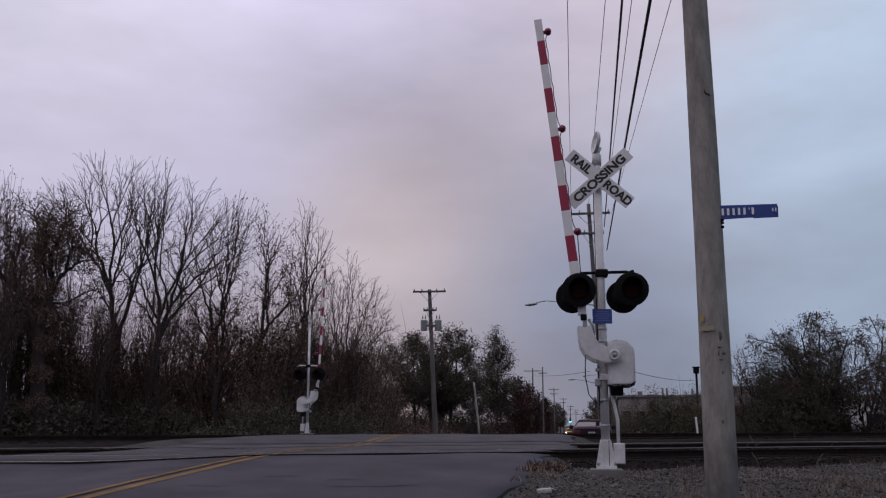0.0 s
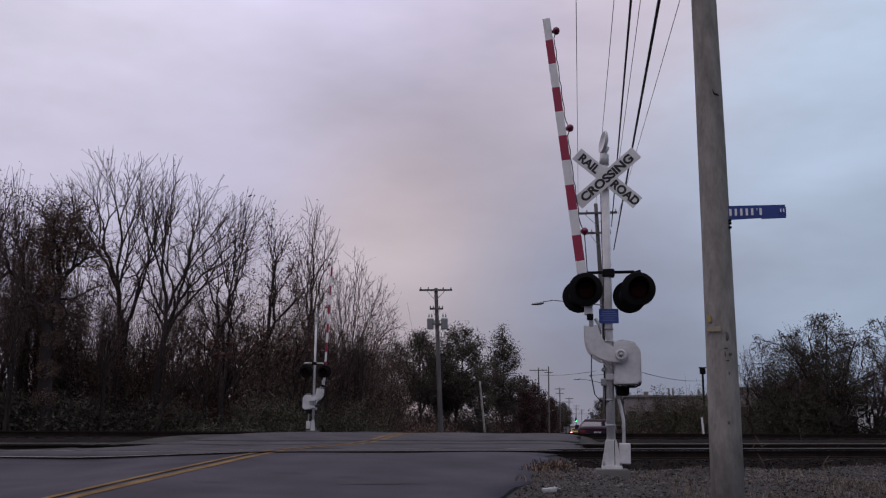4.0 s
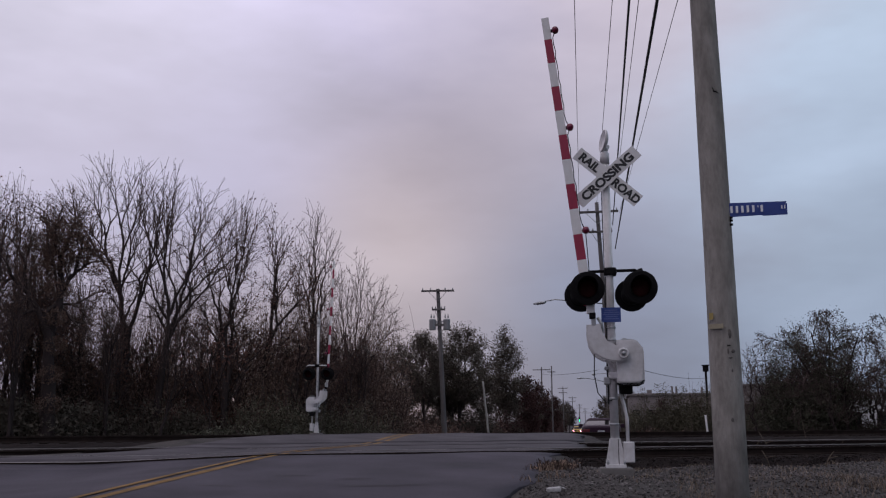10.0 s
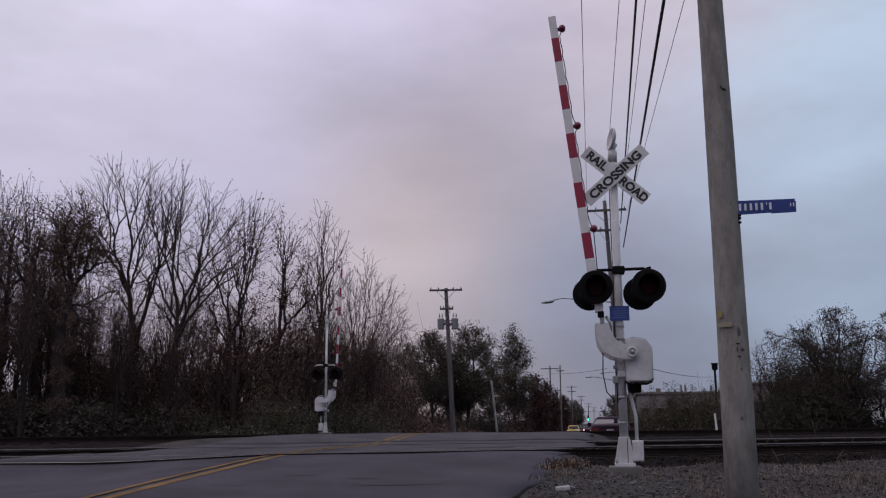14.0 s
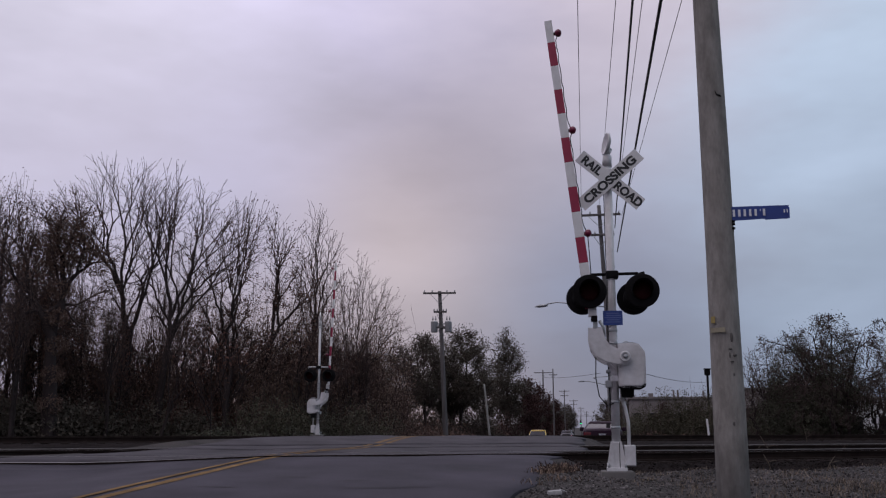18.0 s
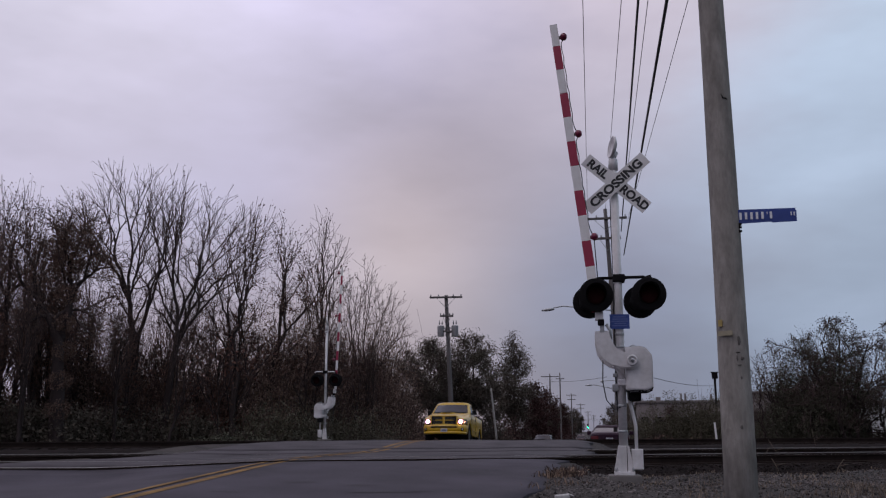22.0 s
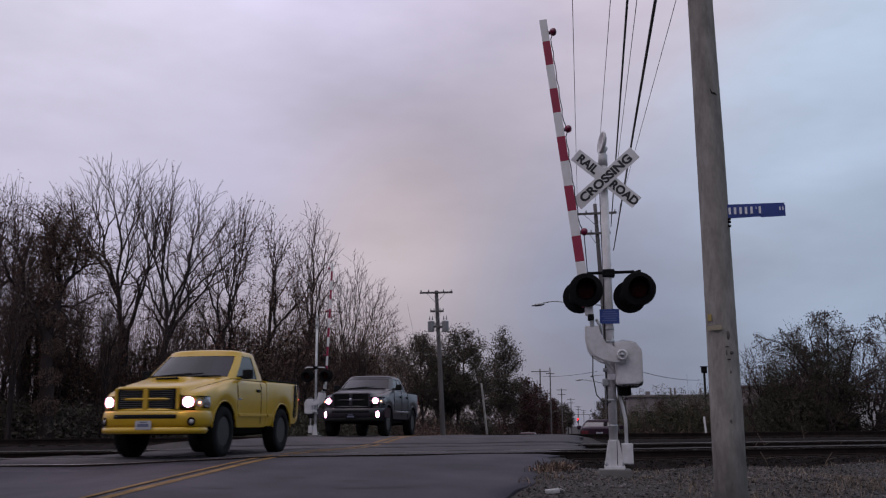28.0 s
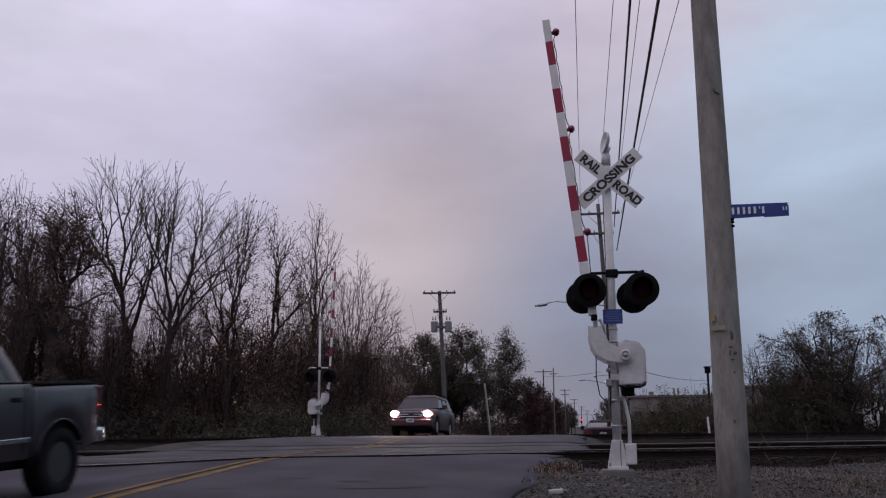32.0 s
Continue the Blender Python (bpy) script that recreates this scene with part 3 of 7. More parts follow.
def crossing_signal(m, lean, drop=0.0, slim=1.0):
    """A gate mast that faces -y: base, mast, lights, crossbuck, bell, gate mechanism and arm."""
    sig = empty("crossing_signal", m)
    # base
    part("footing", box(0.5, 0.5, 0.2, (0, 0, -0.125), 0.02), CONCRETE, sig)
    bm = bmesh.new()
    for sx in (-1, 1):
        for sy in (-1, 1):
            bm2 = plate([(0.05, 0), (0.15, 0), (0.15, 0.03), (0.08, 0.42), (0.05, 0.42)], 0.022, Matrix.Translation((0, 0.09 * sy, 0)) @ Matrix.Diagonal((sx, 1, 1, 1)), bm)
    box(0.31, 0.30, 0.05, (0, 0, 0.0), 0.005, bm)
    box(0.17, 0.17, 0.40, (0, 0, 0.22), 0.01, bm)
    bmesh.ops.recalc_face_normals(bm, faces=bm.faces)
    base = part("mast_base", bm, SILVER, sig, "flared cast mast base, grey paint")
    base.scale = (slim, slim, 1)
    for sx in (-1, 1):
        for sy in (-1, 1):
            part("anchor_bolt", lathe([(0.018, 0.0), (0.018, 0.07), (0.0, 0.075)], Matrix.Translation((0.13 * sx, 0.125 * sy, 0.02)), 8), GALV, sig)
    jb = part("junction_box", box(0.17, 0.2, 0.32, (0.205, -0.02, 0.21), 0.015), SILVER, sig, "small grey junction box on the mast foot")
    part("lid", box(0.15, 0.012, 0.29, (0.205, -0.127, 0.21), 0.004), SILVER, jb)
    for x in (-0.055, 0.045, 0.085):
        part("base_joint", box(0.010, 0.006, 0.40, (x, -0.0895, 0.215)), BLACK, base)
    part("conduit", tube([(0.20, 0.02, 0.37), (0.20, 0.02, 0.72), (0.16, 0.04, 0.95), (0.12, 0.05, 1.10), (0.10, 0.05, 1.30)], 0.028, 10), SILVER, sig)
    # mast
    part("mast", tube([(0, 0, 0.3), (0, 0, 2.6), (0, 0, 5.02 - drop)], [0.070 * (0.4 + 0.6 * slim), 0.068 * (0.4 + 0.6 * slim), 0.066 * (0.4 + 0.6 * slim)], 18), SILVER, sig, "tall round mast in aluminium paint", True)
    part("mast_cap", lathe([(0.074, 4.90 - drop), (0.075, 5.08 - drop), (0.05, 5.11 - drop), (0.0, 5.12 - drop)], None, 16), SILVER, sig)
    part("mast_collar", lathe([(0.067, 4.80 - drop), (0.076, 4.81 - drop), (0.076, 4.84 - drop), (0.067, 4.87 - drop)], None, 18), SILVER, sig)
    # bell
    bell = part("bell", lathe([(0.0, -0.045), (0.12, -0.04), (0.185, -0.005), (0.19, 0.03), (0.17, 0.035), (0.14, 0.0), (0.0, 0.0)], Matrix.Translation((0.0, -0.01, 5.30 - drop)) @ pose(0, 0, 0, 82, 0, -76), 22), SILVER, sig, "round grey crossing bell on the mast top")
    part("bell_bracket", tube([(0, 0, 5.08 - drop), (0.03, 0.01, 5.16 - drop), (0.06, 0.03, 5.22 - drop)], 0.035, 10), SILVER, bell)
    # crossbuck
    if slim == 1:
        buck = empty("crossbuck")
        buck.parent = sig
        buck["label"] = "white X-shaped sign with black lettering"
        for i, (a, words) in enumerate(((41.5, (("RAIL", -0.385), ("ROAD", 0.385))), (-41.0, (("CROSSING", 0.0),)))):
            off = -0.098 - 0.016 * i
            mm = Matrix.Translation((0.03, off, 4.655 - drop)) @ pose(0, 0, 0, 0, a, 0)
            blade = part("blade", plate([(-0.65, -0.115), (0.65, -0.115), (0.65, 0.115), (-0.65, 0.115)], 0.006, mm, bevel=0.001), WHITE, buck)
            part("blade_back", plate([(-0.645, -0.11), (0.645, -0.11), (0.645, 0.11), (-0.645, 0.11)], 0.003, mm @ Matrix.Translation((0, 0.0046, 0))), DULL, blade)
            for wd, cx in words:
                lettering(wd, 0.195, DARK_LETTER, blade, mm @ Matrix.Translation((cx, -0.0055, -0.005)), squeeze=0.98 if len(wd) < 5 else 1.16, bold=0.0085)
        part("crossbuck_clamp", box(0.17, 0.15, 0.06, (0, -0.012, 4.60 - drop), 0.01), BLACK, buck)
        part("crossbuck_clamp", box(0.17, 0.15, 0.06, (0, -0.012, 4.72 - drop), 0.01), BLACK, buck)
    # light arms
    zl = 3.07 - drop
    bar = part("light_arm", tube([(-0.43, 0, zl - 0.02), (-0.36, 0, zl + 0.02), (0.42, 0, zl + 0.03), (0.50, 0, zl - 0.02)], 0.026, 10), BLACK if slim == 1 else SILVER, sig, "cross arm that carries the lights")
    part("arm_clamp", box(0.2, 0.2, 0.13, (0.02, 0, zl + 0.01), 0.03), BLACK, bar)
    for x in (-0.40, 0.46):
        part("drop_pipe", tube([(x, 0, zl), (x, -0.10, zl + 0.01), (x + 0.03, -0.33, zl - 0.01), (x + 0.05, -0.35, zl - 0.2)], 0.024, 8), BLACK, bar)
        part("drop_pipe", tube([(x, 0, zl), (x - 0.08, 0.06, zl - 0.05), (x - 0.12, 0.08, zl - 0.25)], 0.024, 8), BLACK, bar)
    signal_light(sig, (-0.365, -0.44, 2.755 - drop), "front")
    signal_light(sig, (0.455, -0.44, 2.755 - drop), "front")
    signal_light(sig, (-0.46, 0.17, 2.725 - drop), "back")
    signal_light(sig, (0.36, 0.17, 2.715 - drop), "back")
    # small notice
    if slim == 1:
        note = part("notice_plate", plate([(-0.155, -0.118), (0.155, -0.118), (0.155, 0.118), (-0.155, 0.118)], 0.004, Matrix.Translation((0.005, -0.085, 2.37 - drop * 0.6)), bevel=0.0015), BLUE, sig, "small blue emergency notice with pale lines of text")
        for k, (w, z) in enumerate(((0.20, 0.075), (0.24, 0.040), (0.26, 0.005), (0.19, -0.03), (0.24, -0.065))):
            part("text_bar", box(w, 0.002, 0.013, (0.005 + 0.01 * (k % 2), -0.0885, 2.37 - drop * 0.6 + z)), NOTE_TEXT, note)
    # gate mechanism
    zm = -drop * 0.6 if slim == 1 else -0.42
    k = 1.0 if slim == 1 else 0.92
    case = [(-0.20, 0.35), (0.05, 0.355), (0.12, 0.335), (0.205, 0.225), (0.215, 0.16), (0.215, -0.26), (0.195, -0.32), (0.135, -0.35), (-0.15, -0.35), (-0.205, -0.31)]
    mm = Matrix.Translation((0.265, -0.07, 1.60 + zm))
    mech = part("gate_mechanism", plate([(x * k, z * k) for x, z in case], 0.42, mm, bevel=0.03), SILVER, sig, "white-painted gate motor housing with rounded corners")
    part("cover_seam", plate([(x * k * 0.86, z * k * 0.88) for x, z in case], 0.014, mm @ Matrix.Translation((0, -0.214, 0)), bevel=0.004), SILVER, mech)
    part("gasket", plate([(x * k * 1.015, (z if z > -0.2 else z - 0.012) * k) for x, z in case if z < -0.2], 0.36, mm @ Matrix.Translation((0, 0.0, -0.004)), bevel=0.003), BLACK, mech)
    part("lifting_eye", tube([(0.20 + 0.05 * math.cos(q), -0.07, 1.945 + zm + 0.045 * math.sin(q)) for q in np.linspace(0, math.pi, 9)], 0.007, 6), GALV, mech)
    part("hinge", tube([(0.13, -0.07, 1.955 + zm), (0.30, -0.07, 1.97 + zm), (0.36, -0.07, 1.955 + zm)], 0.012, 6), GALV, mech)
    part("bottom_bracket", box(0.20, 0.24, 0.18, (0.20, 0.02, 1.20 + zm), 0.03), BLACK, mech)
    part("mast_clamp", box(0.22, 0.26, 0.10, (0.05, 0.0, 1.40 + zm), 0.02), SILVER, mech)
    # curved arm carrier
    ys = -0.34
    outer = [(0.24, 1.63), (0.27, 1.72), (0.24, 1.82), (0.16, 1.85), (0.05, 1.84), (-0.08, 1.90), (-0.14, 1.99), (-0.16, 2.10), (-0.17, 2.20), (-0.40, 2.19), (-0.40, 2.02), (-0.37, 1.86), (-0.29, 1.73), (-0.16, 1.65), (0.0, 1.61), (0.15, 1.60)]
    if slim < 1:
        outer = [(x + 0.03 * (i in (9, 10, 11, 12)), z + (-0.045 if i in (2, 3, 4, 5, 6) else 0.035 if i > 11 else 0)) for i, (x, z) in enumerate(outer)]
    carrier = part("arm_carrier", plate([(x, z + zm) for x, z in outer], 0.06, Matrix.Translation((0, ys, 0)), bevel=0.018), SILVER, sig, "curved white casting that holds the arm", False)
    part("arm_carrier_web", plate([(x * 0.97, z + zm) for x, z in outer], 0.04, Matrix.Translation((0, 0.22, 0)), bevel=0.012), SILVER, sig)
    part("pivot_hub", lathe([(0.085, 0.0), (0.085, 0.05), (0.06, 0.06), (0.055, 0.045), (0.0, 0.045)], Matrix.Translation((0.16, ys - 0.02, 1.73 + zm)) @ TURN["front"], 20), SILVER, carrier)
    part("pivot_nut", lathe([(0.035, 0.04), (0.035, 0.075), (0.0, 0.08)], Matrix.Translation((0.16, ys - 0.02, 1.73 + zm)) @ TURN["front"], 6), GALV, carrier)
    part("counterweight_rod", tube([(-0.12, -0.2, 1.66 + zm), (0.02, -0.1, 1.52 + zm), (0.06, -0.05, 1.3 + zm)], 0.03, 8), SILVER, sig)
    # clamp between carrier and arm
    part("arm_clamp_plate", box(0.13, 0.10, 0.20, (-0.325, ys, 2.46 + zm), 0.015), SILVER, sig)
    part("shear_bracket", box(0.10, 0.12, 0.10, (-0.30, ys, 2.33 + zm), 0.02), BLACK, sig)
    part("clamp_neck", box(0.07, 0.06, 0.16, (-0.285, ys, 2.24 + zm), 0.01), GALV, sig)
    part("spring_bracket", tube([(-0.22, ys, 2.30 + zm), (-0.16, ys, 2.20 + zm), (-0.15, ys, 2.05 + zm)], 0.025, 8), GALV, sig)
    gate_arm(sig, lean, (-0.355, ys, 2.50 + zm), 4.93 if slim == 1 else 5.5, slim)
    # slack cable below the carrier
    part("gate_cable", tube([(-0.29, ys, 1.74 + zm), (-0.30, ys + 0.03, 1.40 + zm), (-0.25, ys + 0.1, 1.12 + zm), (-0.12, -0.1, 0.98 + zm), (-0.02, -0.06, 1.02 + zm)], 0.009, 6), CABLE, sig)
    part("side_bracket", box(0.10, 0.16, 0.12, (-0.09, 0.0, 1.32 + zm), 0.02), GALV, sig)
    part("side_bracket", box(0.07, 0.12, 0.06, (-0.09, 0.0, 1.52 + zm), 0.015), GALV, sig)
    for z in (0.62, 1.02, 1.95, 2.15):
        part("mast_band", lathe([(0.068, z), (0.077, z + 0.005), (0.077, z + 0.035), (0.068, z + 0.04)], None, 18), GALV, sig)
    part("mast_cable", tube([(-0.075, -0.02, 0.95), (-0.085, -0.03, 1.5), (-0.078, -0.02, 2.1), (-0.08, -0.03, 2.6), (-0.06, -0.03, 3.0 - drop)], 0.012, 6), CABLE, sig)
    part("bell_wire", tube([(-0.068, 0.03, 3.1 - drop), (-0.072, 0.04, 4.0 - drop), (-0.07, 0.03, 4.95 - drop), (-0.02, 0.02, 5.16 - drop)], 0.007, 5), CABLE, sig)
    part("band_hook", tube([(-0.085, 0, 4.84 - drop), (-0.12, -0.01, 4.85 - drop), (-0.125, -0.01, 4.88 - drop)], 0.008, 5), BLACK, sig)
    return sig


near_signal = crossing_signal(pose(0.02, 15.25, 0.83, 0, 0, 3), 6.7)
tagged(near_signal, "crossing gate signal with raised arm beside the near lane", "crossing signal", "crossing signals")
far_signal = crossing_signal(pose(-12.66, 39.5, 1.13, 0, 0, 184), 2.2, 0.22, 0.62)
tagged(far_signal, "crossing gate signal across the tracks, seen from behind", "crossing signal", "crossing signals")

# ---- utility poles ----


def pole_shaft(bm, h, r0, r1, lean=(0, 0), sides=16, wob=0.0):
    pts, rs = [], []
    for k in range(13):
        f = k / 12
        pts.append((lean[0] * f * h + wob * math.sin(f * 5.0), lean[1] * f * h, f * h - 0.4 * (k == 0)))
        rs.append(r0 + (r1 - r0) * f + wob * 0.15 * math.sin(f * 23))
    return tube(pts, rs, sides, bm)


near_pole = empty("utility_pole", pose(1.178, 10.2, 0.62))
tagged(near_pole, "weathered grey wooden utility pole close to the road", "utility pole", "utility poles")
part("shaft", pole_shaft(bmesh.new(), 11.4, 0.168, 0.105, (-0.004, 0), 28, 0.012), POLE_WOOD, near_pole, smooth=True)
part("crossarm", box(2.4, 0.10, 0.12, (-0.04, -0.14, 10.9), 0.01), FAR_WOOD, near_pole)
for x in (-1.1, -0.45, 0.45, 1.1):
    part("insulator", lathe([(0.03, 0), (0.05, 0.03), (0.03, 0.06), (0.05, 0.09), (0.02, 0.13), (0, 0.14)], Matrix.Translation((x, -0.14, 10.96)), 12), TRANSFORMER, near_pole)
part("pole_tag", box(0.16, 0.006, 0.05, (-0.085, -0.148, 1.86), turn=pose(0, 0, 0, 0, 0, -30)), material("tan_tag", (0.30, 0.27, 0.20), 0.8), near_pole, "small tan tag nailed to the pole")
part("pole_tag", box(0.05, 0.006, 0.07, (-0.125, -0.118, 1.97), turn=pose(0, 0, 0, 0, 0, -45)), material("ochre_tag", (0.32, 0.25, 0.10), 0.8), near_pole)
for x, z in ((0.03, 1.66), (0.04, 1.53)):
    part("staple", box(0.035, 0.010, 0.008, (x, -0.158, z), 0.003), BLACK, near_pole)
KNOT = material("dark_knot_wood", (0.125, 0.115, 0.108), 0.95, vary=0.4, grain=30, blotch=9)
for x, z, w, h in ((0.045, 1.78, 0.022, 0.06), (0.06, 1.60, 0.035, 0.022), (0.02, 1.60, 0.012, 0.04), (0.05, 1.40, 0.014, 0.02), (0.02, 0.9, 0.02, 0.03)):
    part("knot", lathe([(1.0, -0.012), (0.8, 0.004), (0.0, 0.007)], Matrix.Translation((x, -math.sqrt(max((0.165 - 0.0055 * z) ** 2 - x * x, 0.001)), z)) @ TURN["front"] @ Matrix.Diagonal((w, h, 1, 1)), 12), KNOT, near_pole)
part("knot_scar", tube([(0.015, -0.137, 4.49), (0.035, -0.141, 4.43), (0.06, -0.135, 4.43), (0.085, -0.117, 4.415)], [0.003, 0.007, 0.007, 0.003], 6), BLACK, near_pole)

street_sign = empty("street_sign", pose(1.285, 10.13, 3.735))
tagged(street_sign, "blue street name sign with white letters on the utility pole", "street sign")
face = part("sign_blade", plate([(0.005, -0.083), (0.36, -0.068), (0.365, -0.078), (0.62, -0.070), (0.622, 0.05), (0.612, 0.055), (0.612, 0.068), (0.625, 0.075), (0.0, 0.072)], 0.004, pose(0, 0, 0, 0, 0, 3)), SIGN_BLUE, street_sign)
for k, (x, w, h, z) in enumerate([(0.045 + 0.056 * i, 0.024, 0.075, 0.0) for i in range(5)] + [(0.318, 0.008, 0.025, 0.025), (0.355, 0.024, 0.075, 0.0), (0.560, 0.012, 0.038, 0.006), (0.590, 0.012, 0.038, 0.006)]):
    part("text_bar", box(w, 0.004, h, (x, -0.004, z), 0.0, turn=pose(0, 0, 0, 0, 0, 3)), LETTER, face)
part("sign_bracket", box(0.03, 0.05, 0.22, (0.0, 0.01, -0.03), 0.006), BLACK, street_sign)
for z in (-0.12, -0.165, -0.09):
    part("bracket_bolt", lathe([(0.014, 0), (0.014, 0.03), (0, 0.034)], Matrix.Translation((0.018, -0.01, z)) @ pose(0, 0, 0, 0, 90, 0), 8), BLACK, street_sign)


def far_pole(x, y, z, h, lean=(0, 0), arms=((0.25, 2.4),), cans=(), group="utility poles", label="grey wooden utility pole with crossarms", r=0.16, turn=0):
    p = empty("utility_pole", pose(x, y, z, 0, 0, turn))
    tagged(p, label, "utility pole", group)
    part("shaft", pole_shaft(bmesh.new(), h, r, r * 0.66, lean, 10), FAR_WOOD, p, smooth=True)
    for down, w in arms:
        zz = h - down
        ox = lean[0] * zz
        arm = part("crossarm", box(w, 0.11, 0.13, (ox, -0.16, zz), 0.01), FAR_WOOD, p)
        for sx in (-0.92, -0.45, 0.45, 0.92):
            part("insulator", lathe([(0.03, 0), (0.055, 0.04), (0.03, 0.08), (0.05, 0.12), (0, 0.17)], Matrix.Translation((ox + sx * w / 2, -0.16, zz + 0.06)), 8), TRANSFORMER, arm)
        for sx in (-1, 1):
            part("brace", tube([(ox, -0.16, zz - 0.75), (ox + sx * w * 0.28, -0.16, zz - 0.05)], 0.018, 5), GALV, arm)
    for dx, down in cans:
        zz = h - down
        can = part("transformer", lathe([(0.0, 0), (0.22, 0.0), (0.24, 0.05), (0.25, 0.68), (0.26, 0.72), (0.21, 0.78), (0.0, 0.82)], Matrix.Translation((lean[0] * zz + dx, -0.05, zz)), 16), TRANSFORMER, p, "grey can-shaped transformer")
        for bx in (-0.1, 0.1):
            part("bushing", lathe([(0.04, 0.85), (0.06, 0.95), (0.03, 1.05), (0.02, 1.15), (0, 1.16)], Matrix.Translation((lean[0] * zz + dx + bx, -0.05, zz)), 8), TRANSFORMER, can)
        part("hanger", box(abs(dx), 0.08, 0.08, (lean[0] * zz + dx / 2, -0.05, zz + 0.6)), GALV, can)
    return p


def zz(x, y):
    return float(ground_z(x, y))


# the pole that carries the lines on, past the tracks
line_pole = far_pole(0.12, 56, zz(0.12, 56), 15.0, (-0.042, 0), ((0.62, 2.5), (1.85, 1.6)), label="tall wooden utility pole with crossarms and a street light arm", r=0.17)
part("street_light_arm", tube([(-0.12, -0.1, 8.75), (-1.8, -0.1, 8.95), (-3.3, -0.1, 9.12), (-3.9, -0.1, 9.02)], 0.035, 8), GALV, line_pole)
part("street_light_head", lathe([(0.0, -0.32), (0.07, -0.30), (0.15, -0.1), (0.16, 0.12), (0.10, 0.26), (0.0, 0.30)], Matrix.Translation((-4.2, -0.1, 8.92)) @ pose(0, 0, 0, 0, 84, 0) @ Matrix.Diagonal((0.6, 1, 1.3, 1)), 14), GALV, line_pole, "grey street light head, unlit")
for z in (11.2, 9.4, 7.4, 6.9, 5.2):
    part("line_bracket", box(0.34, 0.12, 0.10, (0.05, -0.12, z), 0.01), GALV, line_pole)
lamp_pole = far_pole(-0.75, 140, zz(-0.75, 140), 9.0, (0, 0), (), label="distant wooden pole carrying a street light arm", r=0.14)
part("street_light_arm", tube([(-0.1, -0.1, 8.55), (-1.3, -0.1, 8.85), (-2.6, -0.1, 9.1), (-3.4, -0.1, 9.18)], 0.06, 8), GALV, lamp_pole)
part("street_light_head", lathe([(0.0, -0.42), (0.09, -0.40), (0.2, -0.1), (0.2, 0.12), (0.12, 0.36), (0.0, 0.40)], Matrix.Translation((-3.75, -0.1, 9.14)) @ pose(0, 0, 0, 0, 86, 0) @ Matrix.Diagonal((0.6, 1, 1.3, 1)), 14), GALV, lamp_pole, "grey street light head, unlit")
part("transformer", lathe([(0.0, 0), (0.22, 0.0), (0.22, 0.7), (0.0, 0.78)], Matrix.Translation((0.32, -0.05, 5.6)), 14), TRANSFORMER, line_pole)
far_pole(-11.5, 65, zz(-11.5, 65), 11.6, (-0.043, 0), ((0.16, 2.35), (1.5, 0.95), (2.6, 0.7)), ((-0.50, 2.95), (0.50, 2.95)), label="wooden utility pole with a crossarm and two transformers", r=0.19, turn=4)
far_pole(-12.4, 170, zz(-12.4, 170), 12.8, (0, 0), ((0.5, 3.2),))
far_pole(-11.6, 186, zz(-11.6, 186), 13.9, (0, 0), ((1.2, 1.6),))
for y, x in ((240, -12.2), (300, -12.4), (370, -12.6), (450, -12.8)):
    far_pole(x, y, zz(x, y), 12.5, (0, 0), ((0.4, 2.6), (1.5, 2.0)))
stub = empty("guy_pole", pose(-11.85, 92, zz(-11.85, 92)))
tagged(stub, "short leaning bare wooden pole beside the road", "pole")
part("shaft", pole_shaft(bmesh.new(), 6.6, 0.12, 0.09, (-0.10, 0), 10), POLE_WOOD, stub)
second = far_pole(1.2, 120, zz(1.2, 120), 11.5, (0, 0), ((0.5, 2.4),), label="distant utility pole with a street light arm")
part("street_light_arm", tube([(0, 0, 8.6), (-1.5, 0, 8.9), (-3.1, 0, 8.8)], 0.04, 6), GALV, second)
part("street_light_head", lathe([(0.0, -0.3), (0.14, -0.1), (0.15, 0.1), (0.0, 0.3)], Matrix.Translation((-3.4, 0, 8.75)) @ pose(0, 0, 0, 0, 88, 0), 10), GALV, second)
bolt_post = empty("marker_post", pose(3.60, 38.2, zz(3.60, 38.2)))
tagged(bolt_post, "short white marker post beside the far track", "marker post")
part("post", box(0.075, 0.05, 1.25, (0, 0, 0.60), 0.01, turn=pose(0, 0, 0, 0, -4, 0)), WHITE, bolt_post)
boxpole = empty("signal_post", pose(5.75, 60, zz(5.75, 60)))
tagged(boxpole, "dark steel post with a small lamp box on top", "post")
part("shaft", tube([(0, 0, 0), (0, 0, 5.4)], 0.07, 8), BLACK, boxpole)
part("lamp_box", box(0.34, 0.3, 0.36, (0, 0, 5.5), 0.04), BLACK, boxpole)
part("lamp_cap", box(0.44, 0.38, 0.06, (0, 0, 5.71), 0.02), BLACK, boxpole)


# ---- overhead lines ----
def overhead(a, b, r, mat, sag, name="overhead_wire", label=""):
    a, b = Vector(a), Vector(b)
    pts = [a.lerp(b, k / 24) - Vector((0, 0, sag * 4 * (k / 24) * (1 - k / 24))) for k in range(25)]
    w = link(name, tube(pts, r, 5), mat)
    tagged(w, label or "thin grey power line strung between utility poles", "wire", "overhead wires")
    return w


